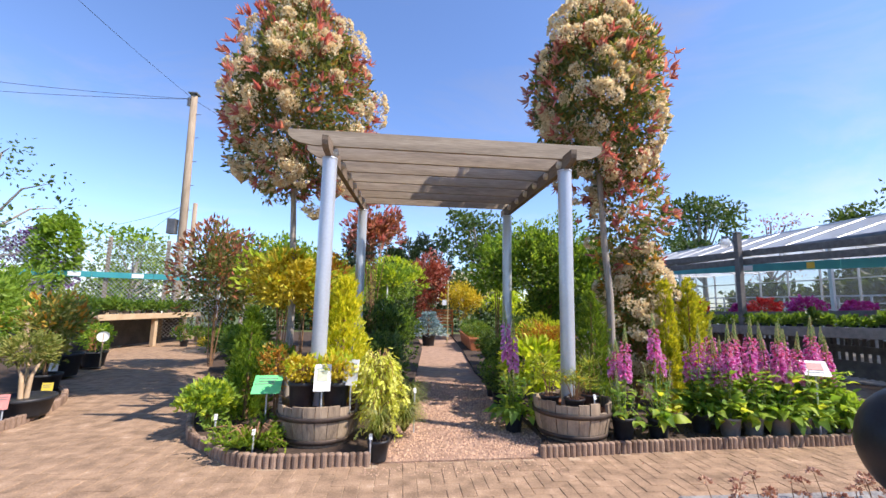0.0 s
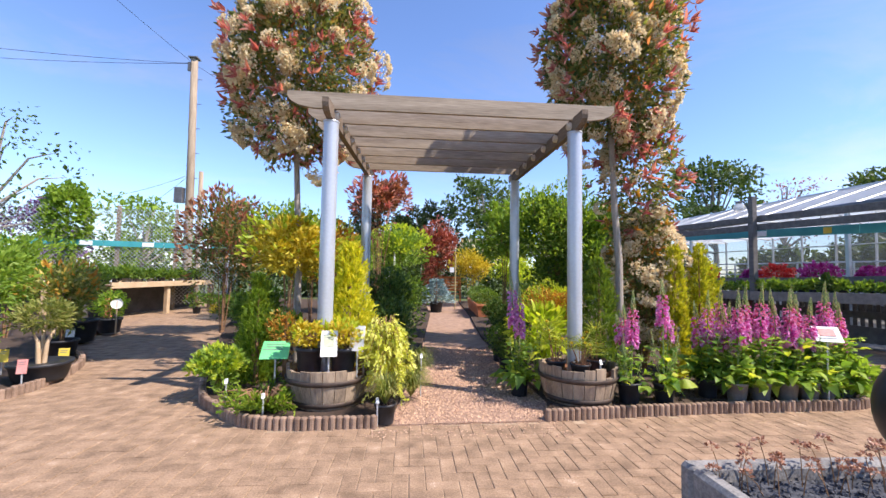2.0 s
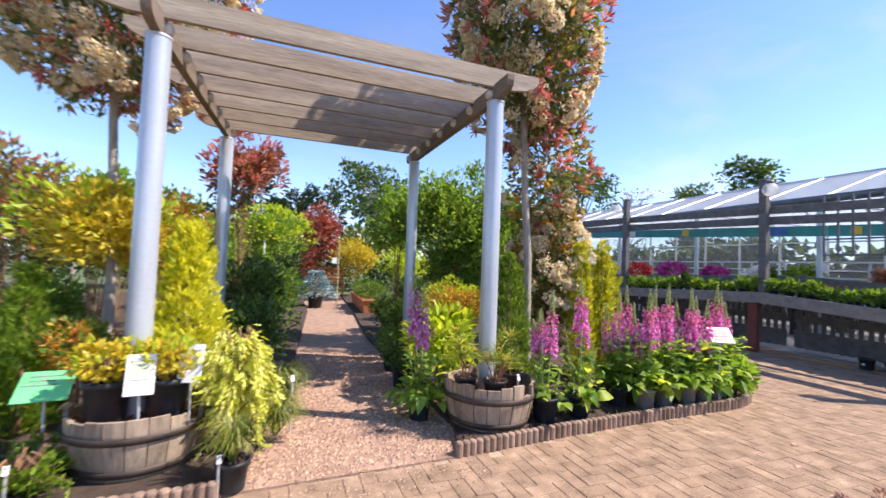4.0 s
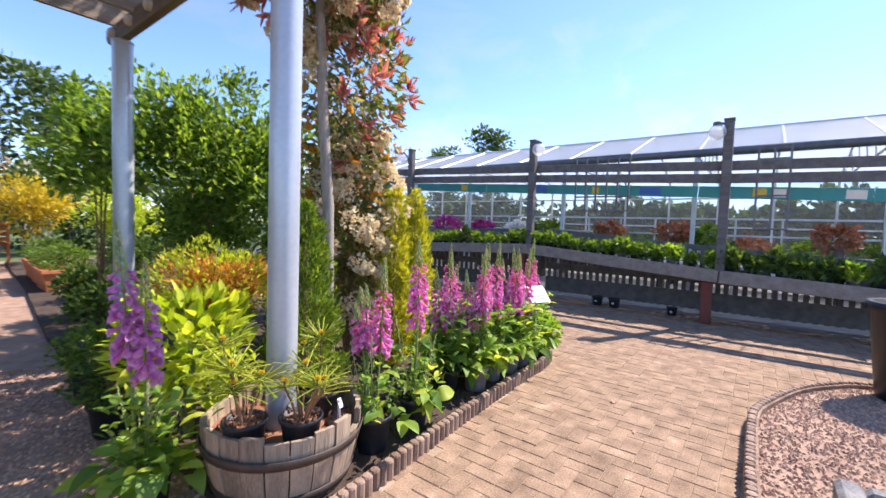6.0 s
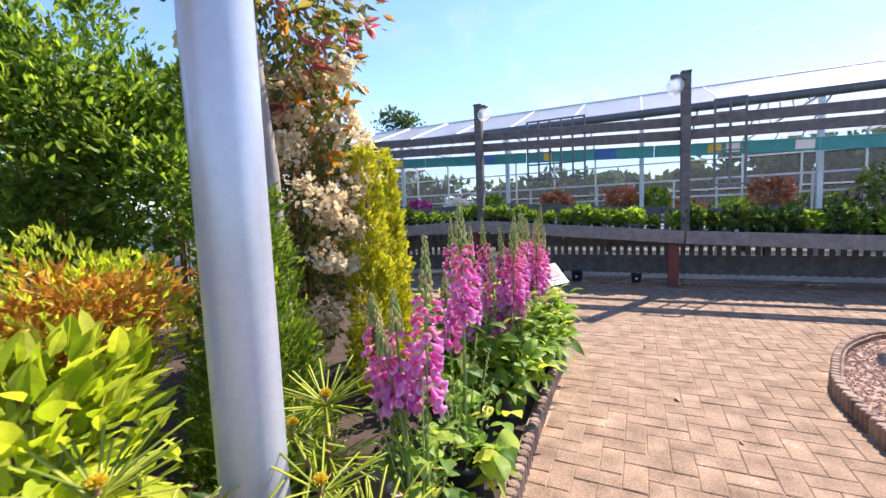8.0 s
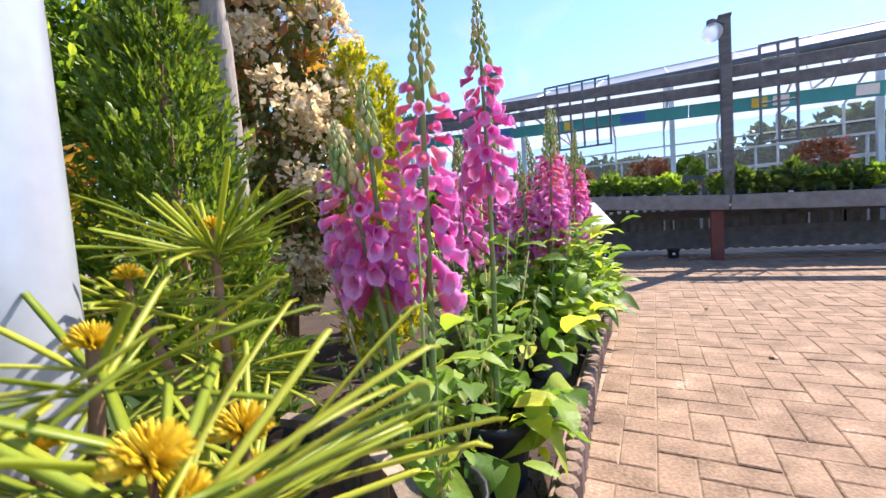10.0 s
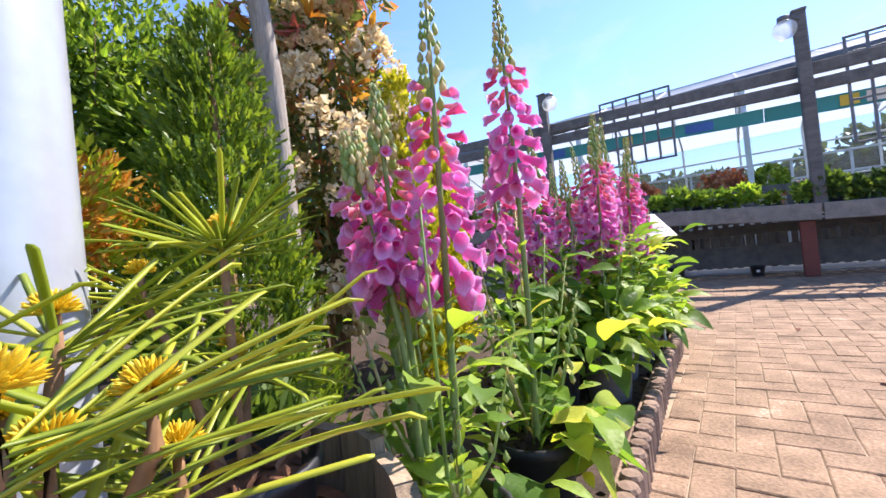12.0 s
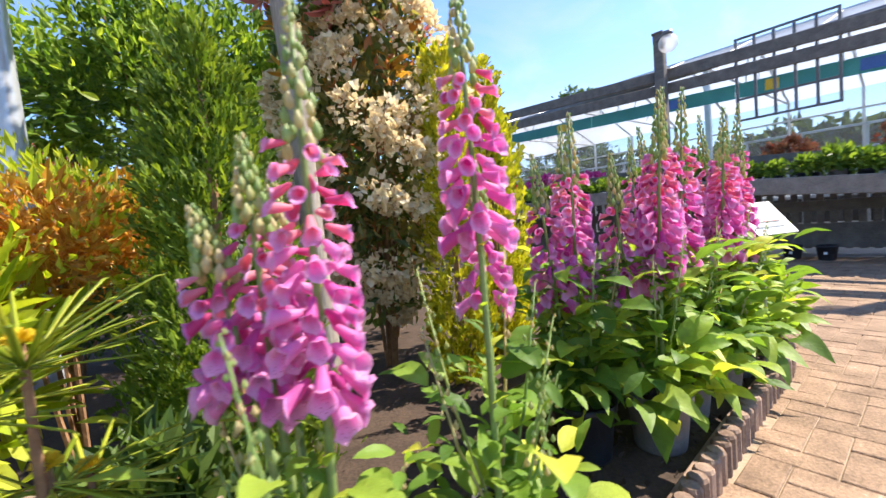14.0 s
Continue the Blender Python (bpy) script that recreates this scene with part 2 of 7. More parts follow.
L_DARK = leafy("dark_green_leaf", greens((0.035, 0.075, 0.02), (0.07, 0.13, 0.03), (0.14, 0.21, 0.05)), 0.4)
L_BRIGHT = leafy("bright_green_leaf", greens((0.085, 0.18, 0.028), (0.19, 0.33, 0.045), (0.36, 0.48, 0.075)), 0.55)
L_LIME = leafy("lime_leaf", greens((0.25, 0.35, 0.02), (0.42, 0.52, 0.04), (0.62, 0.66, 0.09)), 0.5, glow=(1.4, 1.38, 0.5))
L_LIMEGREEN = leafy("lime_green_leaf", greens((0.13, 0.24, 0.028), (0.22, 0.34, 0.045), (0.31, 0.43, 0.065)), 0.45, glow=(1.35, 1.35, 0.6))
L_YELLOW = leafy("golden_leaf", greens((0.40, 0.33, 0.02), (0.60, 0.47, 0.03), (0.72, 0.60, 0.08)), 0.4, glow=(1.2, 1.1, 0.5))
L_GOLDTHUJA = leafy("golden_conifer", greens((0.36, 0.40, 0.015), (0.56, 0.57, 0.03), (0.76, 0.72, 0.08)), 0.45)
# gold dulled halfway to its backlit tone, so some shade is in the colour
L_GOLDCOLUMN = leafy("golden_column", greens((0.22, 0.26, 0.015), (0.38, 0.40, 0.025), (0.60, 0.56, 0.05)), 0.4)
L_CONIFER = leafy("green_conifer", greens((0.09, 0.17, 0.02), (0.17, 0.28, 0.03), (0.30, 0.40, 0.05)), 0.5)
L_PALEGOLD = leafy("pale_gold_cypress", greens((0.48, 0.52, 0.05), (0.66, 0.68, 0.11), (0.80, 0.80, 0.24)), 0.45, glow=(1.2, 1.15, 0.6))
# green_conifer in darker colours, painting in the shade of a backlit plant
L_SHADECONIFER = leafy("shaded_green_conifer", greens((0.055, 0.11, 0.015), (0.11, 0.19, 0.022), (0.22, 0.31, 0.04)), 0.45)
L_BLUE = leafy("blue_spruce", greens((0.16, 0.25, 0.25), (0.24, 0.35, 0.35), (0.34, 0.45, 0.44)), 0.15, glow=(1, 1, 1))
L_ACERRED = leafy("maple_red", greens((0.20, 0.055, 0.04), (0.34, 0.10, 0.06), (0.46, 0.19, 0.10)), 0.4, glow=(1.3, 0.6, 0.5))
L_BRONZE = leafy("bronze_leaf", greens((0.18, 0.10, 0.07), (0.34, 0.16, 0.10), (0.46, 0.25, 0.13), (0.60, 0.18, 0.14)), 0.4, glow=(1.2, 0.8, 0.5))
L_ORANGE = leafy("orange_leaf", greens((0.44, 0.19, 0.03), (0.64, 0.33, 0.05), (0.68, 0.48, 0.09)), 0.4, glow=(1.2, 0.9, 0.5))
L_PURPLE = leafy("purple_leaf", greens((0.09, 0.05, 0.12), (0.18, 0.09, 0.22), (0.30, 0.16, 0.34)), 0.3, glow=(1.1, 0.8, 1.2))
L_GRASS = leafy("sedge_blade", greens((0.12, 0.17, 0.028), (0.21, 0.25, 0.045), (0.37, 0.35, 0.11)), 0.4, glow=(1.25, 1.25, 0.6))
L_FAR = leafy("far_tree_leaf", greens((0.04, 0.075, 0.022), (0.07, 0.12, 0.03), (0.11, 0.17, 0.045)), 0.3)
L_FARDARK = leafy("far_pine_leaf", greens((0.018, 0.035, 0.016), (0.03, 0.055, 0.022), (0.05, 0.08, 0.03)), 0.15)
L_FOX = leafy("foxglove_leaf", greens((0.085, 0.18, 0.03), (0.19, 0.33, 0.05), (0.36, 0.50, 0.07), (0.62, 0.66, 0.09)), 0.5, 0.5, glow=(1.3, 1.3, 0.6), crinkle=0.22)
L_BUD = leafy("foxglove_bud", greens((0.22, 0.34, 0.11), (0.36, 0.46, 0.17), (0.56, 0.48, 0.26)), 0.35)
L_BELL = leafy("foxglove_bell", greens((0.64, 0.075, 0.38), (0.77, 0.20, 0.53), (0.86, 0.38, 0.68)), 0.5, 0.5, glow=(1.15, 0.7, 1.05))
L_LIP = leafy("foxglove_pale_lip", greens((0.66, 0.24, 0.58), (0.76, 0.38, 0.68), (0.84, 0.54, 0.76)), 0.5, 0.5, glow=(1.1, 0.9, 1.05))
L_BELLPINK = leafy("foxglove_pink_bell", greens((0.62, 0.07, 0.26), (0.74, 0.18, 0.38), (0.80, 0.36, 0.42)), 0.5, 0.5, glow=(1.2, 0.8, 0.9))
L_BELLLILAC = leafy("foxglove_lilac_bell", greens((0.60, 0.18, 0.46), (0.70, 0.28, 0.56), (0.82, 0.44, 0.70)), 0.6, 0.5, glow=(1.1, 0.8, 1.2))
L_NEEDLE = leafy("pine_needle", greens((0.20, 0.27, 0.025), (0.34, 0.41, 0.035), (0.52, 0.54, 0.06)), 0.35, 0.35, glow=(1.2, 1.2, 0.5))
L_PINEBUD = leafy("yellow_bud", greens((0.70, 0.46, 0.01), (0.82, 0.60, 0.02), (0.86, 0.70, 0.06)), 0.3, glow=(1.1, 1, 0.5))
L_REDFLOWER = leafy("red_flower", greens((0.5, 0.02, 0.02), (0.66, 0.05, 0.04), (0.7, 0.12, 0.1)), 0.3, glow=(1.2, 0.5, 0.5))
L_MAGENTA = leafy("magenta_flower", greens((0.30, 0.01, 0.14), (0.42, 0.03, 0.24), (0.5, 0.08, 0.36)), 0.3, glow=(1.2, 0.6, 1))
L_WHITEFLOWER = leafy("white_flower", greens((0.66, 0.64, 0.62), (0.78, 0.76, 0.74), (0.84, 0.83, 0.81)), 0.3, glow=(1, 1, 1))
L_DRY = leafy("dry_flower", greens((0.30, 0.13, 0.08), (0.44, 0.22, 0.14), (0.56, 0.34, 0.24)), 0.2, glow=(1.1, 0.9, 0.7))


def spotted_throat():
    """The pale, dark-dotted inside of a bell."""
    m, nt, b = nodes_of("spotted_throat")
    co = nt.nodes.new("ShaderNodeTexCoord")
    v = nt.nodes.new("ShaderNodeTexVoronoi")
    v.inputs["Scale"].default_value = 14
    nt.links.new(co.outputs["Object"], v.inputs["Vector"])
    r = ramp(nt, [(0.0, (0.42, 0.03, 0.18)), (0.16, (0.42, 0.03, 0.18)), (0.26, (0.90, 0.50, 0.76))])
    nt.links.new(v.outputs["Distance"], r.inputs[0])
    nt.links.new(r.outputs[0], b.inputs["Base Color"])
    b.inputs["Roughness"].default_value = 0.5
    tr, mx = nt.nodes.new("ShaderNodeBsdfTranslucent"), nt.nodes.new("ShaderNodeMixShader")
    nt.links.new(r.outputs[0], tr.inputs[0])
    mx.inputs[0].default_value = 0.6
    nt.links.new(b.outputs[0], mx.inputs[1])
    nt.links.new(tr.outputs[0], mx.inputs[2])
    nt.links.new(mx.outputs[0], nt.nodes["Material Output"].inputs[0])
    return m


THROAT = spotted_throat()


# ---- mesh helpers ----
class Shape:
    """Gathers vertices and faces, with a material slot for each face."""

    def __init__(self):
        self.v, self.f, self.n = [], [], 0

    def add(self, verts, faces, slot=0):
        verts = np.asarray(verts, float).reshape(-1, 3)
        faces = np.asarray(faces, int)
        self.v.append(verts)
        self.f.append((faces + self.n, slot))
        self.n += len(verts)
        return self

    def mesh(self, name, mats, smooth=False):
        me = bpy.data.meshes.new(name)
        v = np.concatenate(self.v)
        me.vertices.add(len(v))
        me.vertices.foreach_set("co", v.ravel())
        loops = np.concatenate([f.ravel() for f, _ in self.f])
        sizes = np.concatenate([np.full(len(f), f.shape[1]) for f, _ in self.f])
        slots = np.concatenate([np.full(len(f), s) for f, s in self.f])
        me.loops.add(len(loops))
        me.loops.foreach_set("vertex_index", loops)
        me.polygons.add(len(sizes))
        me.polygons.foreach_set("loop_start", np.concatenate([[0], np.cumsum(sizes)[:-1]]))
        me.polygons.foreach_set("loop_total", sizes)
        me.polygons.foreach_set("material_index", slots)
        me.polygons.foreach_set("use_smooth", np.full(len(sizes), smooth))
        for m in (mats if isinstance(mats, (list, tuple)) else [mats]):
            me.materials.append(m)
        me.update(calc_edges=True)
        me.validate()
        return me


def box(sh, c, size, slot=0, bevel=0.006, rz=0.0, m=None):
    """A block with chamfered edges, about its centre c."""
    x, y, z = (s / 2 for s in size)
    b = min(bevel, x * 0.45, y * 0.45, z * 0.45)
    v, idx = [], {}
    for sx in (-1, 1):
        for sy in (-1, 1):
            for sz in (-1, 1):
                for k, p in enumerate(((sx * x, sy * (y - b), sz * (z - b)), (sx * (x - b), sy * y, sz * (z - b)), (sx * (x - b), sy * (y - b), sz * z))):
                    idx[sx, sy, sz, k] = len(v)
                    v.append(p)
    quads, tris = [], []
    ring = ((-1, -1), (1, -1), (1, 1), (-1, 1))
    for s in (-1, 1):
        o = ring if s == 1 else ring[::-1]
        quads.append([idx[s, a, c2, 0] for a, c2 in o])
        quads.append([idx[a, s, c2, 1] for c2, a in o])
        quads.append([idx[a, c2, s, 2] for a, c2 in o])
    for a in (-1, 1):
        for c2 in (-1, 1):
            quads.append([idx[a, c2, -1, 0], idx[a, c2, 1, 0], idx[a, c2, 1, 1], idx[a, c2, -1, 1]])
            quads.append([idx[a, -1, c2, 0], idx[a, 1, c2, 0], idx[a, 1, c2, 2], idx[a, -1, c2, 2]])
            quads.append([idx[-1, a, c2, 1], idx[1, a, c2, 1], idx[1, a, c2, 2], idx[-1, a, c2, 2]])
    for a in (-1, 1):
        for c2 in (-1, 1):
            for d in (-1, 1):
                tris.append([idx[a, c2, d, k] for k in (0, 1, 2)])
    v = np.array(v)
    if m is not None:
        v = v @ np.array(m.to_3x3()).T
    elif rz:
        cs, sn = math.cos(rz), math.sin(rz)
        v = v @ np.array(((cs, sn, 0), (-sn, cs, 0), (0, 0, 1)))
    v = v + np.array(c)
    n0 = sh.n
    sh.add(v, quads, slot)
    sh.f.append((np.array(tris) + n0, slot))
    return sh


def lathe(sh, profile, seg=20, c=(0, 0, 0), slot=0, wobble=0.0, rng=None):
    """Turns (radius, height) pairs about a vertical line."""
    a = np.arange(seg) * 2 * math.pi / seg
    rings = []
    for r, z in profile:
        k = 1 + (rng.normal(0, wobble, seg) if rng is not None and wobble else 0)
        rings.append(np.stack([r * k * np.cos(a) + c[0], r * k * np.sin(a) + c[1], np.full(seg, z + c[2])], 1))
    f = [[i * seg + j, i * seg + (j + 1) % seg, (i + 1) * seg + (j + 1) % seg, (i + 1) * seg + j] for i in range(len(profile) - 1) for j in range(seg)]
    return sh.add(np.concatenate(rings), f, slot)


def tube(sh, pts, radii, seg=7, slot=0):
    """A round stem along pts."""
    pts = [Vector(p) for p in pts]
    rings = []
    for i, p in enumerate(pts):
        d = (pts[min(i + 1, len(pts) - 1)] - pts[max(i - 1, 0)]).normalized()
        u = d.orthogonal().normalized() if abs(d.z) > 0.95 else d.cross(Vector((0, 0, 1))).normalized()
        if abs(d.z) > 0.95:
            u = Vector((1, 0, 0)) - d * d.x
            u.normalize()
        w = d.cross(u)
        r = radii[i] if isinstance(radii, (list, tuple)) else radii
        for j in range(seg):
            t = 2 * math.pi * j / seg
            rings.append(p + r * (u * math.cos(t) + w * math.sin(t)))
    f = [[i * seg + j, i * seg + (j + 1) % seg, (i + 1) * seg + (j + 1) % seg, (i + 1) * seg + j] for i in range(len(pts) - 1) for j in range(seg)]
    n0 = sh.n
    sh.add([tuple(r) for r in rings], f, slot)
    sh.f.append((np.array([[n0 + (len(pts) - 1) * seg + j for j in range(seg)]]), slot))
    return sh


def thing(name, label, category, at=(0, 0, 0), rz=0.0, group="", kind=""):
    ob = new(name)
    ob.empty_display_size = 0.1
    ob.matrix_basis = Matrix.Translation(at) @ Matrix.Rotation(rz, 4, "Z")
    return tagged(ob, label, category, group, kind)


def part(name, sh, mats, parent, label="", smooth=False, at=None, kind=""):
    me = sh.mesh(name, mats, smooth) if isinstance(sh, Shape) else sh
    ob = new(name, me)
    ob.parent = parent
    if at is not None:
        ob.matrix_basis = at
    return tagged(ob, label, kind=kind)


def plain(name, sh, mats, label, category, kind="structure", smooth=False):
    return tagged(new(name, sh.mesh(name, mats, smooth)), label, category, kind=kind)


def poly_sheet(points, z, depth=0.1, slot=0, sh=None):
    """A flat sheet of any outline with a skirt, filled by triangles."""
    sh = sh or Shape()
    bm = bmesh.new()
    vs = [bm.verts.new((x, y, z)) for x, y in points]
    bm.faces.new(vs)
    bmesh.ops.triangulate(bm, faces=bm.faces[:])
    bm.verts.index_update()
    tris = [[v.index for v in f.verts] for f in bm.faces]
    co = [tuple(v.co) for v in bm.verts]
    bm.free()
    sh.add(co, tris, slot)
    n = len(points)
    low = [(x, y, z) for x, y in points] + [(x, y, z - depth) for x, y in points]
    sh.add(low, [[i, i + n, (i + 1) % n + n, (i + 1) % n] for i in range(n)], slot)
    return sh


def inside(px, py, poly):
    """Which of the points lie in the outline."""
    px, py = np.asarray(px, float), np.asarray(py, float)
    res = np.zeros(px.shape, bool)
    for (x0, y0), (x1, y1) in zip(poly, poly[1:] + poly[:1]):
        if y0 != y1:
            res ^= ((y0 > py) != (y1 > py)) & (px < (x1 - x0) * (py - y0) / (y1 - y0) + x0)
    return res


# ---- leaf helpers ----
DIAMOND = (np.array([(0, 0, 0), (0.5, 0.45, 0.12), (0, 1, 0), (-0.5, 0.45, 0.12), (0, 0.5, 0)]), np.array([(0, 1, 4), (1, 2, 4), (2, 3, 4), (3, 0, 4)]))
OVAL = (np.array([(0, 0, 0), (0.42, 0.25, 0.10), (0.5, 0.5, 0.10), (0.3, 0.8, 0.02), (0, 1, -0.10), (-0.3, 0.8, 0.02), (-0.5, 0.5, 0.10), (-0.42, 0.25, 0.10), (0, 0.5, 0)]),
        np.array([(0, 1, 8), (1, 2, 8), (2, 3, 8), (3, 4, 8), (4, 5, 8), (5, 6, 8), (6, 7, 8), (7, 0, 8)]))
BLADE = (np.array([(-0.5, 0, 0), (0.5, 0, 0), (0.4, 0.5, 0.12), (-0.4, 0.5, 0.12), (0, 1, 0.05)]), np.array([(0, 1, 2), (0, 2, 3), (3, 2, 4)]))
SPRAY = (np.array([(0, 0, 0), (0.12, 0.3, 0.03), (0.5, 0.55, 0.06), (0.14, 0.55, 0), (0.3, 0.85, 0.05), (0, 1, 0), (-0.3, 0.85, 0.05), (-0.14, 0.55, 0), (-0.5, 0.55, 0.06), (-0.12, 0.3, 0.03)]),
         np.array([(0, 1, 9), (1, 2, 3), (1, 3, 7), (1, 7, 9), (9, 7, 8), (3, 4, 5), (3, 5, 7), (7, 5, 6)]))


def scatter(sh, pos, out, size, width, tmpl, rng, spread=0.6, slot=0, droop=0.0, jitter=0.3):
    """Sets a leaf at each of pos, pointing along out with some spread."""
    n = len(pos)
    d = out + rng.normal(0, spread, (n, 3))
    d[:, 2] -= droop
    d /= np.linalg.norm(d, axis=1, keepdims=True) + 1e-9
    s = np.cross(d, rng.normal(0, 1, (n, 3)))
    s /= np.linalg.norm(s, axis=1, keepdims=True) + 1e-9
    u = np.cross(s, d)
    k = size * np.clip(1 + rng.normal(0, jitter, n), 0.4, 1.8)
    tv, tf = tmpl
    v = pos[:, None, :] + k[:, None, None] * (tv[None, :, :1] * width * s[:, None, :] + tv[None, :, 1:2] * d[:, None, :] + tv[None, :, 2:] * u[:, None, :])
    f = (tf[None] + (np.arange(n) * len(tv))[:, None, None]).reshape(-1, tf.shape[1])
    return sh.add(v.reshape(-1, 3), f, slot)


def lumpy(rng, n, radii, shell=0.35, lumps=9, depth=0.35, bottom=-1.0):
    """Points in a crown of uneven outline: knots of leaf over a rounded body. Gives places and outward ways."""
    d = rng.normal(0, 1, (n, 3))
    d /= np.linalg.norm(d, axis=1, keepdims=True)
    d[:, 2] = np.where(d[:, 2] < bottom, -d[:, 2], d[:, 2])
    c = rng.normal(0, 1, (lumps, 3))
    c /= np.linalg.norm(c, axis=1, keepdims=True)
    near = (d @ c.T).max(1)
    r = (1 - depth) + depth * np.clip((near - 0.45) / 0.5, 0, 1)
    w = rng.normal(0, 1, (5, 3)) * 3.2
    r = r * (1 + 0.055 * np.sin(d @ w.T + rng.random(5) * 6.283).sum(1))
    r = r * (1 - shell * rng.random(n) ** 1.6)
    # loose sprigs that stand out of the outline
    k = rng.random(n) < 0.16
    m = max(8, n // 130)
    tip = rng.normal(0, 1, (m, 3))
    tip[:, 2] = np.abs(tip[:, 2]) * 0.9 + np.where(rng.random(m) < 0.3, -0.7, 0.1)
    tip /= np.linalg.norm(tip, axis=1, keepdims=True)
    pick = rng.integers(0, m, n)
    far_out = (0.95 + 0.28 * rng.random(m))[pick]
    along = 0.72 + (far_out - 0.72) * rng.random(n)
    d = np.where(k[:, None], tip[pick] + rng.normal(0, 0.03, (n, 3)), d)
    r = np.where(k, along * (1 - depth * 0.35), r)
    p = d * r[:, None] * np.array(radii)
    return p, d


def cone_points(rng, n, r, h, power=0.8, shell=0.3):
    """Points over an upright cone with a rounded foot, and upward-outward ways."""
    z = rng.random(n) ** 1.25
    a = rng.random(n) * 2 * math.pi
    prof = np.minimum(1, (z + 0.05) * 9) * (1 - z) ** power
    rr = r * (prof + 0.03) * (1 - shell * rng.random(n) ** 1.5) * (1 + 0.16 * np.sin(a * 5 + z * 14) + rng.normal(0, 0.06, n))
    # upswept sprigs that break the outline
    m = max(30, n // 60)
    sz, sa = rng.random(m) ** 1.25 * 0.9, rng.random(m) * 2 * math.pi
    pick, t = rng.integers(0, m, n), rng.random(n)
    k = rng.random(n) < 0.6
    z = np.where(k, np.minimum(sz[pick] + t * 0.11, 1.0), z)
    a = np.where(k, sa[pick] + rng.normal(0, 0.10, n), a)
    own = np.minimum(1, (sz[pick] + 0.05) * 9) * (1 - sz[pick]) ** power + 0.03
    rr = np.where(k, r * own * (0.55 + 0.58 * t) + rng.normal(0, 0.007, n), rr)
    p = np.stack([rr * np.cos(a), rr * np.sin(a), z * h], 1)
    d = np.stack([np.cos(a) * 0.5, np.sin(a) * 0.5, np.full(n, 0.9)], 1)
    return p, d


# ---- ground ----
LEFT_BED = [(-0.83, -0.66), (-1.16, -0.67), (-1.58, -0.68), (-2.05, -0.6), (-2.47, -0.24), (-2.98, 0.44), (-4.0, 3.0), (-5.16, 6.24), (-5.91, 8.8), (-7.2, 10.8), (-7.2, 16.0), (0.25, 16.0), (0.2, 9.3), (-0.33, 2.3), (-0.66, -0.4)]
RIGHT_BED = [(0.96, -0.53), (1.89, -0.43), (3.11, -0.34), (4.01, -0.3), (4.6, -0.29), (5.0, -0.2), (5.31, -0.02), (5.95, 0.45), (6.4, 1.3), (6.7, 2.6), (6.9, 5.5), (6.9, 16.0), (1.95, 16.0), (1.57, 9.45), (1.16, 4.7), (1.15, 2.3), (1.12, 0.0)]
ISLAND = [(-14.0, -0.9), (-7.5, -0.35), (-5.4, 0.0), (-5.06, 0.6), (-5.25, 1.5), (-5.68, 2.28), (-6.6, 3.2), (-7.25, 4.2), (-7.42, 5.2), (-7.7, 6.1), (-8.6, 7.2), (-9.6, 8.3), (-14.0, 8.3)]
STONE_BED = [(2.0, -2.3), (3.17, -2.24), (3.69, -2.23), (4.5, -2.24), (4.93, -2.35), (5.5, -2.57), (5.91, -2.84), (6.22, -3.2), (6.4, -4.2), (6.1, -6.5), (2.2, -6.5), (1.3, -4.6), (1.2, -3.3)]
PATH_STRIP = [(-0.86, -0.62), (0.98, -0.54), (1.12, 0.0), (1.15, 2.3), (1.16, 4.7), (1.57, 9.45), (1.95, 16.0), (0.25, 16.0), (0.2, 9.3), (-0.33, 2.3), (-0.66, -0.4)]

gs = Shape()
gs.add([(-900, -900, -0.06), (900, -900, -0.06), (900, 900, -0.06), (-900, 900, -0.06)], [(0, 1, 2, 3)])
plain("ground", gs, GRASSLAND, "rough grassy ground around the garden centre", "ground")
ps = Shape()
ps.add([(-14, -9, -0.0065), (9.6, -9, -0.0065), (9.6, 17, -0.0065), (-14, 17, -0.0065)], [(0, 1, 2, 3)])
plain("pavement", ps, SAND, "sandy bed of the brick paving", "paving")
plain("gravel_path", poly_sheet(PATH_STRIP, 0.012, 0.03), GRAVEL, "pinkish fine gravel path between planted beds", "path")
plain("left_bed_soil", poly_sheet(LEFT_BED, 0.07), SOIL, "dark damp soil of a planted bed", "soil")
plain("right_bed_soil", poly_sheet(RIGHT_BED, 0.07), SOIL, "dark damp soil of a planted bed", "soil")
plain("island_bed_soil", poly_sheet(ISLAND, 0.05), SOIL, "dark soil of a display bed", "soil")
plain("stone_bed_gravel", poly_sheet(STONE_BED, 0.06), GRAVEL, "bed filled with pink stone chippings", "gravel")
fs = Shape()
fs.add([(9.6, -20, 0.0), (21, -20, 0.0), (21, 21, 0.0), (9.6, 21, 0.0)], [(0, 1, 2, 3)])
plain("floor", fs, SHADEFLOOR, "concrete floor under the open plant house", "floor")


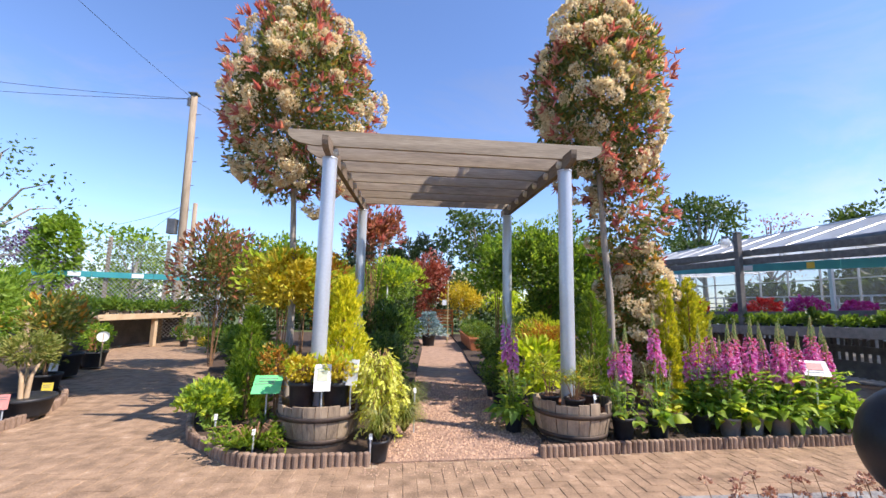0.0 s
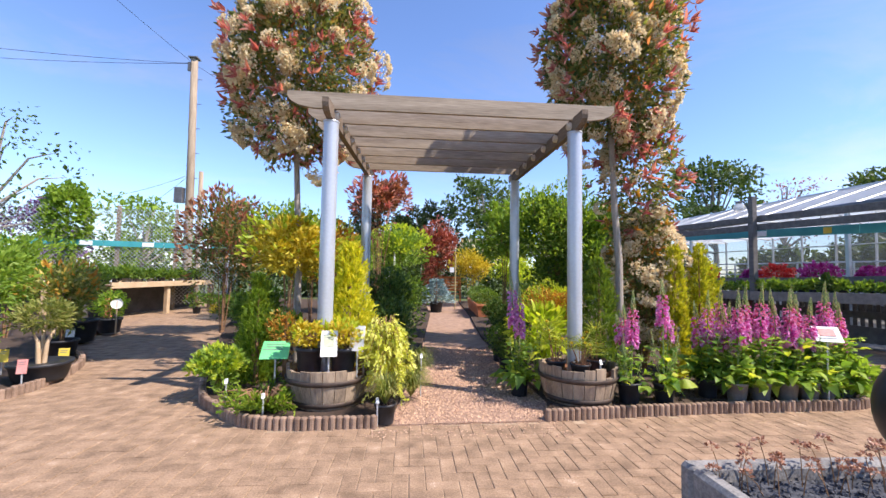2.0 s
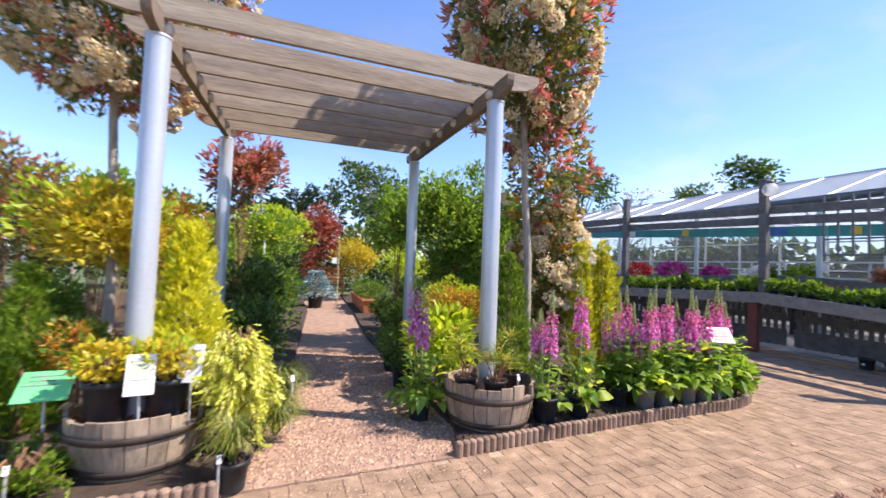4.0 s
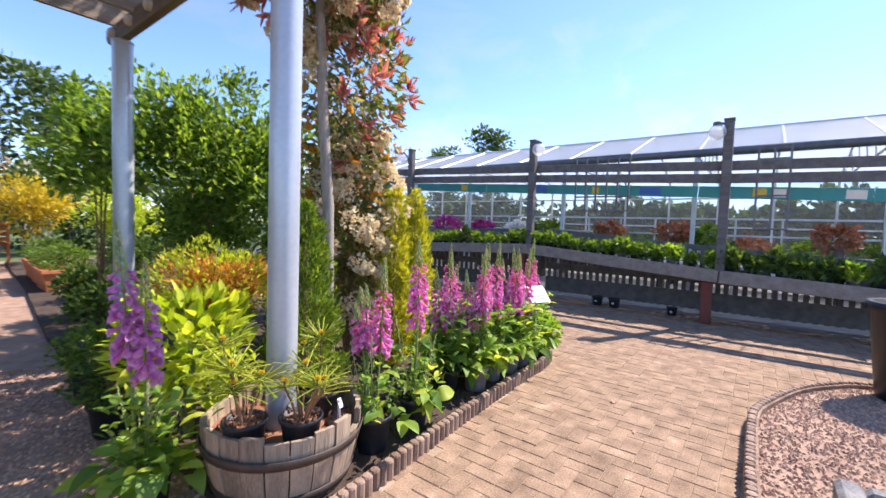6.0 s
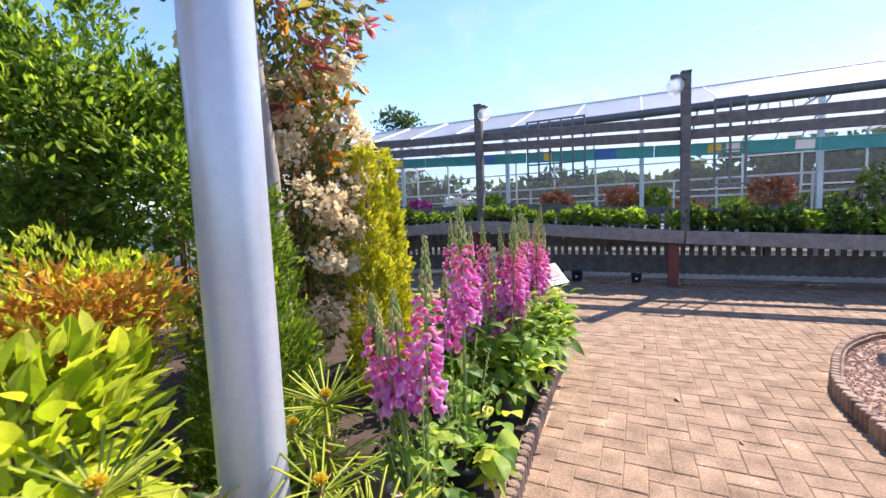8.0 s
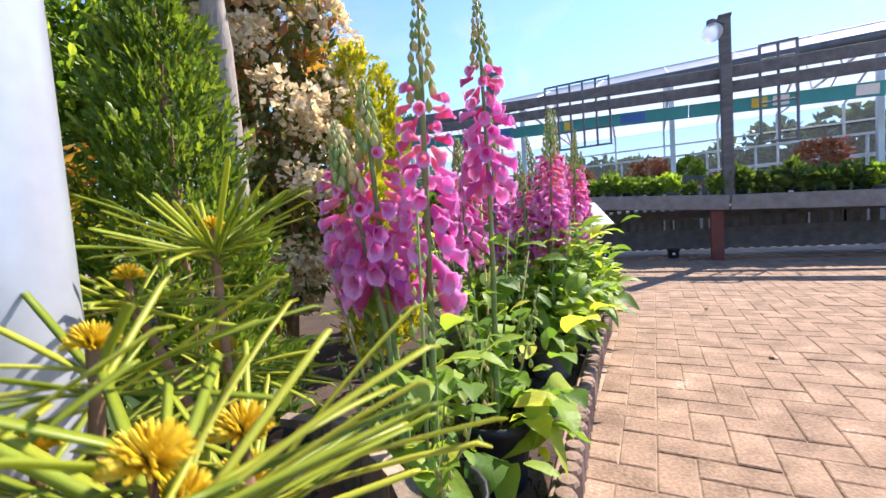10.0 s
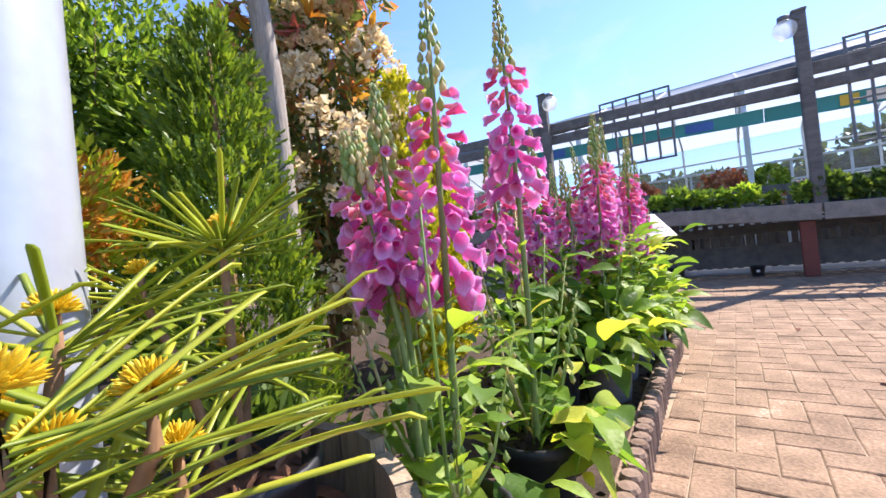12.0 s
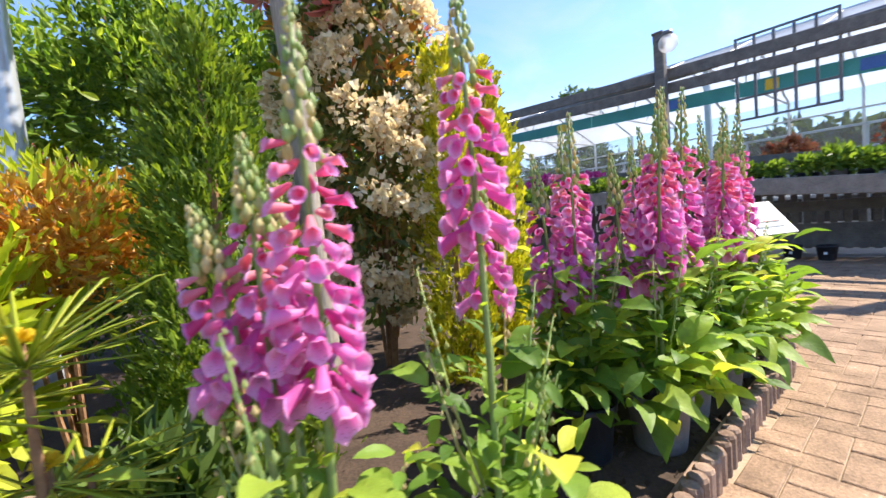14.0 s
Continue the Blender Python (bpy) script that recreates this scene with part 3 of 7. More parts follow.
# ---- pergola ----
def pergola():
    root = thing("pergola", "weathered timber pergola on round pale steel posts", "pergola", (0, 0, 0))
    corners = ((-1.46, 0.0), (1.46, 0.0), (-1.322, 2.772), (1.432, 2.772))
    for x, y in corners:
        sh = Shape()
        lathe(sh, [(0.0, 0.0), (0.086, 0.0), (0.086, 0.006), (0.086, 0.012), (0.086, 3.22), (0.086, 3.232), (0.086, 3.235), (0.092, 3.24), (0.092, 3.245), (0.092, 3.258), (0.0, 3.26)], 32)
        part("post", sh, STEEL, root, "pale painted steel post", True, at=Matrix.Translation((x, y, 0)))
    for x0, x1 in ((-1.46, -1.322), (1.46, 1.432)):
        # a side beam with shaped ends, tapering to a rounded nose
        ys = (-0.30, -0.285, -0.24, -0.16, -0.07, 2.90, 2.99, 3.07, 3.115, 3.13)
        low = (3.375, 3.33, 3.29, 3.27, 3.26, 3.26, 3.27, 3.29, 3.33, 3.375)
        v, f = [], []
        for y, lo in zip(ys, low):
            xc = x0 + (x1 - x0) * y / 2.772
            v += [(xc - 0.036, y, lo), (xc + 0.036, y, lo), (xc + 0.036, y, 3.43), (xc - 0.036, y, 3.43)]
        for i in range(len(ys) - 1):
            for j in range(4):
                f.append((4 * i + j, 4 * i + (j + 1) % 4, 4 * i + 4 + (j + 1) % 4, 4 * i + 4 + j))
        f += [(0, 3, 2, 1), tuple(4 * len(ys) - 4 + j for j in range(4))]
        part("side_beam", Shape().add(v, f), TIMBER_Y, root, "darker timber side beam")
    for i in range(7):
        y = -0.02 + i * 0.475
        xl, xr = (-1.96, 1.94) if i == 0 else (-1.86 + i * 0.02, 1.74 - i * 0.01)
        xs = (xl, xl + 0.05, xl + 0.14, xl + 0.30, xr - 0.30, xr - 0.14, xr - 0.05, xr)
        low = (3.52, 3.47, 3.425, 3.40, 3.40, 3.425, 3.47, 3.52)
        v, f = [], []
        for x, lo in zip(xs, low):
            v += [(x, y - 0.022, lo), (x, y + 0.022, lo), (x, y + 0.022, 3.59), (x, y - 0.022, 3.59)]
        for k in range(len(xs) - 1):
            for j in range(4):
                f.append((4 * k + j, 4 * k + (j + 1) % 4, 4 * k + 4 + (j + 1) % 4, 4 * k + 4 + j))
        f += [(0, 3, 2, 1), tuple(4 * len(xs) - 4 + j for j in range(4))]
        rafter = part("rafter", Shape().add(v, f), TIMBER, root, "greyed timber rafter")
        for s, xa, xb in ((1, -1.46, -1.322), (-1, 1.46, 1.432)):
            xc = xa + (xb - xa) * y / 2.772 + s * 0.037
            sh = Shape()
            tube(sh, [(xc, y + 0.06, 3.345), (xc + s * 0.035, y + 0.06, 3.345), (xc + s * 0.05, y + 0.06, 3.345)], [0.05, 0.05, 0.028], 12)
            part("peg", sh, DOWEL, rafter, "pale round timber peg", True)


pergola()


# ---- plant house and bench beside the brick path ----
POSTS = [(9.05, -9.2, 1, "short"), (9.03, -5.42, 1, "short"), (9.01, -1.66, 1, "short"), (9.04, 2.08, -1, "short"), (8.6, 5.47, 1, "neck"), (8.1, 9.1, 1, "neck")]


def falling(y, drop):
    """Height at y along the posts, by one value for each post."""
    return float(np.interp(y, [p[1] for p in POSTS], drop))


RAIL_Z = (2.72, 2.77, 2.86, 3.02, 3.08, 3.10)
BENCH_Z = (0.52, 0.59, 0.765, 1.04, 0.92, 0.84)


def light_post(x, y, side, lamp):
    root = thing("light_post", "grey weathered timber post with a globe lamp", "post", (x, y, 0), group="posts along the bench")
    sh = Shape()
    zf = falling(y, BENCH_Z) + 0.152
    box(sh, (0, 0, (zf + 3.64) / 2), (0.15, 0.15, 3.64 - zf), bevel=0.015)
    box(sh, (0, 0, 3.655), (0.17, 0.17, 0.04), bevel=0.01)
    part("post", sh, GREYWOOD, root)
    arm = Shape()
    pts = [(-0.06, 0, 3.2), (-0.08, side * 0.10, 3.48), (-0.10, side * 0.20, 3.60), (-0.12, side * 0.30, 3.55)] if lamp == "neck" else [(-0.08, 0, 3.52), (-0.10, side * 0.08, 3.58), (-0.10, side * 0.17, 3.56)]
    tube(arm, pts, 0.022, 8)
    arm_ob = part("arm", arm, DARKMETAL, root, "curved dark metal arm", True)
    e = pts[-1]
    g = Shape()
    lathe(g, [(0.0, -0.14)] + [(0.14 * math.sin(a), -0.14 * math.cos(a)) for a in np.linspace(0.3, 2.6, 9)] + [(0.05, 0.13)], 18, (e[0], e[1], e[2] - 0.13))
    part("globe", g, GLOBE, arm_ob, "milky round globe", True)
    cp = Shape()
    lathe(cp, [(0.0, 0.06), (0.07, 0.05), (0.075, -0.01), (0.0, -0.01)], 14, (e[0], e[1], e[2]))
    part("lamp_cap", cp, DARKMETAL, arm_ob, "", True)


for p in POSTS:
    light_post(*p)


def rail(name, z, h, dx, wood, label):
    for (x0, y0, *_), (x1, y1, *_) in zip(POSTS, POSTS[1:]):
        d = Vector((x1 - x0, y1 - y0, 0))
        sh = Shape()
        za, zb = falling(y0, RAIL_Z) + z, falling(y1, RAIL_Z) + z
        box(sh, (0, 0, 0), (d.length - 0.02, 0.05, h), bevel=0.008)
        ob = new(name, sh.mesh(name, wood))
        ob.matrix_basis = Matrix.Translation(((x0 + x1) / 2 + dx, (y0 + y1) / 2, (za + zb) / 2)) @ Matrix.Rotation(math.atan2(d.y, d.x), 4, "Z") @ Matrix.Rotation(-math.atan2(zb - za, d.length), 4, "Y")
        tagged(ob, label, "rail", "rails between the posts")


rail("upper_rail", 0.0, 0.17, 0.10, GREYWOOD, "grey weathered horizontal rail high between posts")
rail("lower_rail", -0.225, 0.17, 0.10, GREYWOOD, "grey weathered horizontal rail between tall posts")


def bench():
    for (x0, y0, *_), (x1, y1, *_) in zip(POSTS, POSTS[1:]):
        d = Vector((x1 - x0, y1 - y0, 0))
        za, zb = falling(y0, BENCH_Z), falling(y1, BENCH_Z)
        zm, ln = (za + zb) / 2, d.length
        root = thing("plant_bench", "long grey timber plant bench with red-brown legs", "bench", ((x0 + x1) / 2, (y0 + y1) / 2, 0), math.atan2(d.y, d.x), "plant benches")
        tip = Matrix.Rotation(-math.atan2(zb - za, ln), 4, "Y")
        sh = Shape()
        box(sh, (0, 0, 0), (ln - 0.01, 0.045, 0.23), bevel=0.01)
        part("front_board", sh, BENCHWOOD, root, "weathered front board", at=Matrix.Translation((0, 0.135, zm + 0.115)) @ tip)
        for k in range(6):
            sh = Shape()
            box(sh, (0, 0, 0), (ln - 0.01, 0.15, 0.03), bevel=0.006)
            part("slat", sh, BENCHWOOD, root, at=Matrix.Translation((0, 0.03 - k * 0.18, zm + 0.135)) @ tip)
        sh = Shape()
        box(sh, (-0.5 * (ln - 0.24) + 0.05, 0.03, (za + 0.005) / 2), (0.17, 0.14, za + 0.005), bevel=0.01)
        part("leg", sh, REDWOOD, root, "red-brown stained leg")
        back = Shape()
        box(back, (0, -1.02, 0.27), (ln, 0.03, 0.36))
        box(back, (0, -1.02, 0.71), (ln, 0.03, 0.16))
        part("back_rail", back, GREYWOOD, root)
        cap = Shape()
        box(cap, (0, 0, 0), (ln, 0.05, 0.10))
        part("top_rail", cap, GREYWOOD, root, at=Matrix.Translation((0, -1.075, zm + 0.56)) @ tip)
        n = int(ln / 0.145)
        for k in range(n):
            xk = -ln / 2 + (k + 0.5) * ln / n
            top = zm + 0.53 + (zb - za) * xk / ln
            sh = Shape()
            box(sh, (xk, -1.048, 0.07 + (top - 0.07) / 2), (0.085, 0.018, top - 0.07), bevel=0.004)
            part("picket", sh, GREYWOOD, root)


bench()


def plant_house():
    root = thing("plant_house", "long open plant house with a milky roof", "shelter", (0, 0, 0))
    y0, y1, xe, xr, xb, ze, zr = -19.0, 20.0, 10.8, 14.0, 17.2, 3.42, 4.52
    k = 0
    y = y0
    while y < y1:
        for a, b, za, zb in ((xe, xr, ze, zr), (xr, xb, zr, ze)):
            sh = Shape()
            sh.add([(a, y + 0.02, za), (b, y + 0.02, zb), (b, y + 1.48, zb), (a, y + 1.48, za), (a, y + 0.02, za + 0.012), (b, y + 0.02, zb + 0.012), (b, y + 1.48, zb + 0.012), (a, y + 1.48, za + 0.012)],
                   [(0, 3, 2, 1), (4, 5, 6, 7), (0, 1, 5, 4), (1, 2, 6, 5), (2, 3, 7, 6), (3, 0, 4, 7)])
            part("roof_panel", sh, ROOFSHEET, root, "milky roof sheet")
        bars = Shape()
        tube(bars, [(xe, y, ze), (xr, y, zr), (xb, y, ze)], 0.03, 5)
        part("roof_bar", bars, PALEMETAL, root)
        if k % 2 == 0:
            c = Shape()
            box(c, (xe + 0.02, y, ze / 2), (0.09, 0.09, ze))
            part("column", c, PALEMETAL, root, "pale metal column")
            c = Shape()
            tube(c, [(xe, y, ze - 0.05), (xb, y, ze - 0.05)], 0.025, 5)
            for q in range(6):
                xa = xe + 0.6 + q * 0.9
                zz = zr - abs(xa - xr) / (xr - xe) * (zr - ze)
                tube(c, [(xa, y, ze - 0.05), (xa + 0.5, y, zr - abs(xa + 0.5 - xr) / (xr - xe) * (zr - ze))], 0.016, 4)
            part("truss", c, PALEMETAL, root, "pale metal roof truss")
        y += 1.5
        k += 1
    for nm, pts, r in (("ridge", ((xr, y0, zr), (xr, y1, zr)), 0.05), ("gutter", ((xe - 0.05, y0, ze - 0.02), (xe - 0.05, y1, ze - 0.02)), 0.09)):
        sh = Shape()
        tube(sh, pts, r, 8)
        part(nm, sh, DARKMETAL if nm == "gutter" else PALEMETAL, root, "", True)
    # glazed far side: frame bars, and panes coloured dark to dim the interior
    for i in range(26):
        y = y0 + i * 1.5
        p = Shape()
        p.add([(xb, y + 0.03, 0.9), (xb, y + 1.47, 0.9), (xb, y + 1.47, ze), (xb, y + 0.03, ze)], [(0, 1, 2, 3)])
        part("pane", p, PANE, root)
        f = Shape()
        box(f, (xb, y, ze / 2), (0.08, 0.06, ze))
        for z in (0.9, 1.9, 2.9):
            box(f, (xb, y + 0.75, z), (0.06, 1.44, 0.05))
        part("glazing_bar", f, PALEMETAL, root)
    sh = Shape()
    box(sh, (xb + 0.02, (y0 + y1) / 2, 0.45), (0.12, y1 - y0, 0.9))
    part("low_wall", sh, DARKBOARD, root)


plant_house()
FASCIA_SLOPE = 0.044
tb = thing("teal_fascia", "long teal name board hung behind the timber rails", "sign board", (9.5, 0, 2.495))
tb.matrix_basis = tb.matrix_basis @ Matrix.Rotation(math.atan(FASCIA_SLOPE), 4, "X")
for k in range(9):
    sh = Shape()
    box(sh, (0, -9.6 + k * 2.4, 0), (0.03, 2.39, 0.215), bevel=0.004)
    part("board", sh, TEAL, tb, "teal board")
for y, mt, w in ((2.1, BLUESIGN, 0.4), (0.75, YELLOWSIGN, 0.16), (-0.35, BLUESIGN, 0.40), (-2.15, YELLOWSIGN, 0.2), (-2.42, WHITE, 0.2), (-3.4, WHITE, 0.25), (4.3, YELLOWSIGN, 0.2), (6.2, WHITE, 0.4), (-6.2, BLUESIGN, 0.5)):
    sh = Shape()
    box(sh, (-0.022, y, 0), (0.012, w, 0.15), bevel=0.003)
    part("logo_patch", sh, mt, tb, "small printed patch")


def ladder_rack(y0, n, top, low, x=9.148):
    root = thing("hanging_frame", "dark metal hanging frame of square bays", "frame", (x, y0, 0), group="frames hung on the rails")
    w = 0.219
    for i in range(n + 1):
        sh = Shape()
        box(sh, (0, i * w, (top + low) / 2), (0.034, 0.034, top - low), bevel=0.004)
        part("upright", sh, DARKMETAL, root)
    for z in (top, top - 0.22, top - 0.85, low):
        sh = Shape()
        box(sh, (0.004, n * w / 2, z), (0.03, n * w + 0.034, 0.03), bevel=0.004)
        part("bar", sh, DARKMETAL, root)


ladder_rack(-0.01, 5, 3.2, 2.05)
ladder_rack(-2.54, 2, 3.17, 1.75)
for k in range(7):
    sh = Shape()
    tube(sh, [(0.0, -9 + k * 3, 0.09), (-0.32, -9 + k * 3, 0.26)], 0.008, 5)
    part("hanger", sh, PALEMETAL, tb)


# ---- planting ----
def pot_shape(r, h, rim=True):
    """A hollow plant pot, standing on its base."""
    sh = Shape()
    pr = [(0.0, 0.0), (r * 0.76, 0.0), (r * 0.78, 0.01), (r * 0.94, h * 0.86)]
    pr += [(r * 1.02, h * 0.87), (r * 1.02, h), (r * 0.95, h), (r * 0.92, h * 0.88), (0.0, h * 0.86)] if rim else [(r, h), (r * 0.93, h), (r * 0.9, h * 0.88), (0.0, h * 0.86)]
    return lathe(sh, pr, 20)


def add_pot(root, r, h, mat=None, z=0.0, soil=None):
    part("pot", pot_shape(r, h), mat or POT, root, "", True, at=Matrix.Translation((0, 0, z)))
    sh = Shape()
    rng = np.random.default_rng(int(r * 1000) + 3)
    n = 60
    a, q = rng.random(n) * 6.283, np.sqrt(rng.random(n)) * r * 0.85
    p = np.stack([q * np.cos(a), q * np.sin(a), np.full(n, h * 0.88 + z)], 1)
    scatter(sh, p, np.tile((0, 0, 0.15), (n, 1)), 0.035, 0.6, OVAL, rng, 0.7)
    lathe(sh, [(r * 0.9, h * 0.87 + z), (0.0, h * 0.895 + z)], 14)
    part("soil", sh, soil or SOIL, root, "dark potting soil" if soil is None else "bark-topped soil")


SEED = [10]


def seed():
    SEED[0] += 1
    return np.random.default_rng(SEED[0])


def twigs(root, z0, z1, r, n, mat, rng, thick=0.012, x=0.0, y=0.0):
    """Several thin limbs that rise from the foot and fan out."""
    sh = Shape()
    for k in range(n):
        a = rng.random() * 6.283
        e = rng.random() * 0.8 * r
        ex, ey = e * math.cos(a), e * math.sin(a)
        tube(sh, [(x + ex * 0.1, y + ey * 0.1, z0), (x + ex * 0.45, y + ey * 0.4, z0 + (z1 - z0) * 0.5), (x + ex, y + ey, z0 + (z1 - z0) * (0.75 + 0.25 * rng.random()))], [thick, thick * 0.7, thick * 0.3], 5)
    part("stem", sh, mat, root, kind="stuff")


def shrub(name, label, x, y, z0, z1, r, leaf, n, size, width=0.5, tmpl=DIAMOND, tips=None, tipn=0, pot=None, foot=0.06, lumps=11, depth=0.4, stems=7, ry=None, droop=0.0, spread=0.7, group="", potmat=None, category="shrub", tipsize=1.2, airy=False):
    """A leafy bush from z0 to z1 about (x, y), on stems from the ground."""
    rng = seed()
    root = thing(name, label, category, (x, y, foot), rng.random() * 6.283 if ry is None else 0.0, group)
    ph = 0.0
    if pot:
        add_pot(root, pot[0], pot[1], potmat)
        ph = pot[1] * 0.85
    cz, h = (z0 + z1) / 2 - foot, (z1 - z0) / 2
    twigs(root, ph, cz + h * 0.7, r * 0.7, stems, BROWNSTEM, rng)
    sh = Shape()
    if n >= 1500:
        # a bush of many overlapping tufts, looser towards its edge
        m = 34 if airy else 15
        c = rng.normal(0, 1, (m, 3))
        c /= np.linalg.norm(c, axis=1, keepdims=True)
        c[:, 2] = np.where(rng.random(m) < 0.55, np.abs(c[:, 2]), c[:, 2])
        c *= np.array((r, ry or r, h)) * (rng.uniform(0.35, 0.92, (m, 1)) if airy else rng.uniform(0.45, 0.72, (m, 1)))
        for q in np.concatenate([c, np.zeros((2, 3))]):
            k = (rng.uniform(0.16, 0.34) if airy else rng.uniform(0.36, 0.56)) if np.abs(q).sum() > 0 else 0.6
            p, d = lumpy(rng, n // (m + 2), (r * k, (ry or r) * k, h * k), 0.6, 6, depth)
            p = p + q
            p[:, 2] += cz
            p[:, 2] = np.maximum(p[:, 2], 0.02)
            scatter(sh, p, d + q / (np.array((r, ry or r, h)) + 0.01) + np.array((0, 0, 0.3)), size * 1.08, width, tmpl, rng, spread, droop=droop)
    else:
        p, d = lumpy(rng, n, (r, ry or r, h), 0.5, lumps, depth)
        p[:, 2] += cz
        scatter(sh, p, d + np.array((0, 0, 0.3)), size, width, tmpl, rng, spread, droop=droop)
    part("foliage", sh, leaf, root, kind="stuff")
    if tips:
        sh = Shape()
        p, d = lumpy(rng, tipn, (r * 1.03, (ry or r) * 1.03, h * 1.03), 0.1, lumps, depth)
        p = p[(d[:, 2] > -0.2)]
        d = d[(d[:, 2] > -0.2)]
        p[:, 2] += cz
        scatter(sh, p, d + np.array((0, 0, 0.5)), size * tipsize, width, tmpl, rng, 0.5)
        part("young_growth", sh, tips, root, kind="stuff")
    return root


def conifer(name, label, x, y, h, r, leaf, n, size=0.07, pot=None, foot=0.06, power=0.8, width=0.55, group=""):
    rng = seed()
    root = thing(name, label, "conifer", (x, y, foot), rng.random() * 6.283, group)
    ph = 0.0
    if pot:
        add_pot(root, pot[0], pot[1])
        ph = pot[1] * 0.85
    sh = Shape()
    tube(sh, [(0, 0, ph), (0, 0, h * 0.9)], [r * 0.09 + 0.01, 0.006], 6)
    part("trunk", sh, BROWNSTEM, root)
    sh = Shape()
    p, d = cone_points(rng, n, r, h - ph - foot, power)
    p[:, 2] += ph
    scatter(sh, p, d, size, width, SPRAY, rng, 0.36)
    part("foliage", sh, leaf, root, kind="stuff")
    return root


def flower_heads(rng, centres, outs, r, per=46):
    """Domed heads of small florets."""
    sh = Shape()
    for c, o in zip(centres, outs):
        d = rng.normal(0, 1, (per, 3)) + o * 1.4
        d /= np.linalg.norm(d, axis=1, keepdims=True)
        k = r * (0.8 + 0.4 * rng.random())
        p = c + d * k * (0.86 + 0.16 * rng.random((per, 1)))
        scatter(sh, p, d, 0.036, 1.0, DIAMOND, rng, 0.9)
    return sh


def photinia_tree(name, label, x, y, lean, z_low, z_high, r, heads, sets, tail=None):
    """A clipped standard: bare trunk, tall oval crown of leaves, red shoots and cream flower heads."""
    rng = seed()
    root = thing(name, label, "tree", (x, y, 0.05), 0.0, "flowering standards behind the pergola")
    cz, h = (z_low + z_high) / 2, (z_high - z_low) / 2
    sh = Shape()
    lx, ly = lean
    tube(sh, [(0, 0, 0), (lx * 0.15, ly * 0.2, 0.9), (lx * 0.3 + 0.02, ly * 0.4, 1.7), (lx * 0.6, ly * 0.7, 2.5), (lx, ly, z_low + 0.3), (lx, ly, cz + h * 0.5)], [0.062, 0.055, 0.052, 0.048, 0.042, 0.012], 10)
    trunk = part("trunk", sh, TRUNK, root, "slim grey-brown trunk", True)
    sh = Shape()
    for k in range(26):
        a, zz = rng.random() * 6.283, z_low + 0.1 + rng.random() * h * 1.3
        q = r * (0.5 + 0.4 * rng.random())
        tube(sh, [(lx, ly, zz), (lx + q * 0.5 * math.cos(a), ly + q * 0.5 * math.sin(a), zz + 0.3), (lx + q * math.cos(a), ly + q * math.sin(a), zz + 0.75)], [0.018, 0.012, 0.004], 5)
    part("limb", sh, TRUNK, trunk)

    def crown(n, shell, scale=1.0):
        p, d = lumpy(rng, n, (1, 1, 1), shell, 22, 0.3)
        taper = 1 - 0.42 * np.clip(p[:, 2], -1, 1) ** 2 * (p[:, 2] > 0)
        p = p * np.array((r * scale, r * scale, h * scale)) * np.stack([taper, taper, np.ones(n)], 1)
        return p + np.array((lx, ly, cz)), d

    sh = Shape()
    p, d = crown(13500, 0.55)
    scatter(sh, p, d + np.array((0, 0, 0.2)), 0.098, 0.40, DIAMOND, rng, 0.8)
    if tail:
        tx, ty, tz0, tz1, tr, tn = tail
        p2, d2 = lumpy(rng, tn, (tr, tr, (tz1 - tz0) / 2), 0.7, 12, 0.6)
        p2 += np.array((tx, ty, (tz0 + tz1) / 2))
        scatter(sh, p2, d2, 0.10, 0.42, DIAMOND, rng, 0.8)
    part("crown", sh, L_PHOT, root, "dark glossy leaves", kind="stuff")
    sh = Shape()
    p, d = crown(sets, 0.08, 1.03)
    if tail:
        p2, d2 = lumpy(rng, 70, (tr * 1.1, tr * 1.1, (tz1 - tz0) / 2), 0.3, 12, 0.6)
        p2 += np.array((tx, ty, (tz0 + tz1) / 2))
        p, d = np.concatenate([p, p2]), np.concatenate([d, d2])
    p, d = np.repeat(p, 9, 0), np.repeat(d, 9, 0)
    p = p + d * 0.05
    scatter(sh, p, d + np.array((0, 0, 0.55)), 0.125, 0.24, OVAL, rng, 0.55)
    part("young_growth", sh, L_RED, root, "coral red young shoots", kind="stuff")
    p, d = crown(heads, 0.06, 1.05)
    if tail:
        p2, d2 = lumpy(rng, 16, (tr, tr, (tz1 - tz0) / 2), 0.3, 12, 0.6)
        p, d = np.concatenate([p, p2 + np.array((tx, ty, (tz0 + tz1) / 2))]), np.concatenate([d, d2])
    part("blossom", flower_heads(rng, p, d, 0.115, 170), L_CREAM, root, "cream domed flower heads", kind="stuff")
    return root


photinia_tree("photinia_tree", "tall photinia standard with cream flowers and red shoots", -2.25, 1.89, (-0.12, 0.0), 3.1, 6.7, 1.1, 300, 330)
photinia_tree("photinia_tree", "tall photinia standard with trailing red shoots and cream flowers", 2.58, 1.02, (-0.08, 0.14), 3.35, 6.6, 0.96, 230, 230, (0.50, 0.35, 1.9, 4.2, 0.62, 1900))

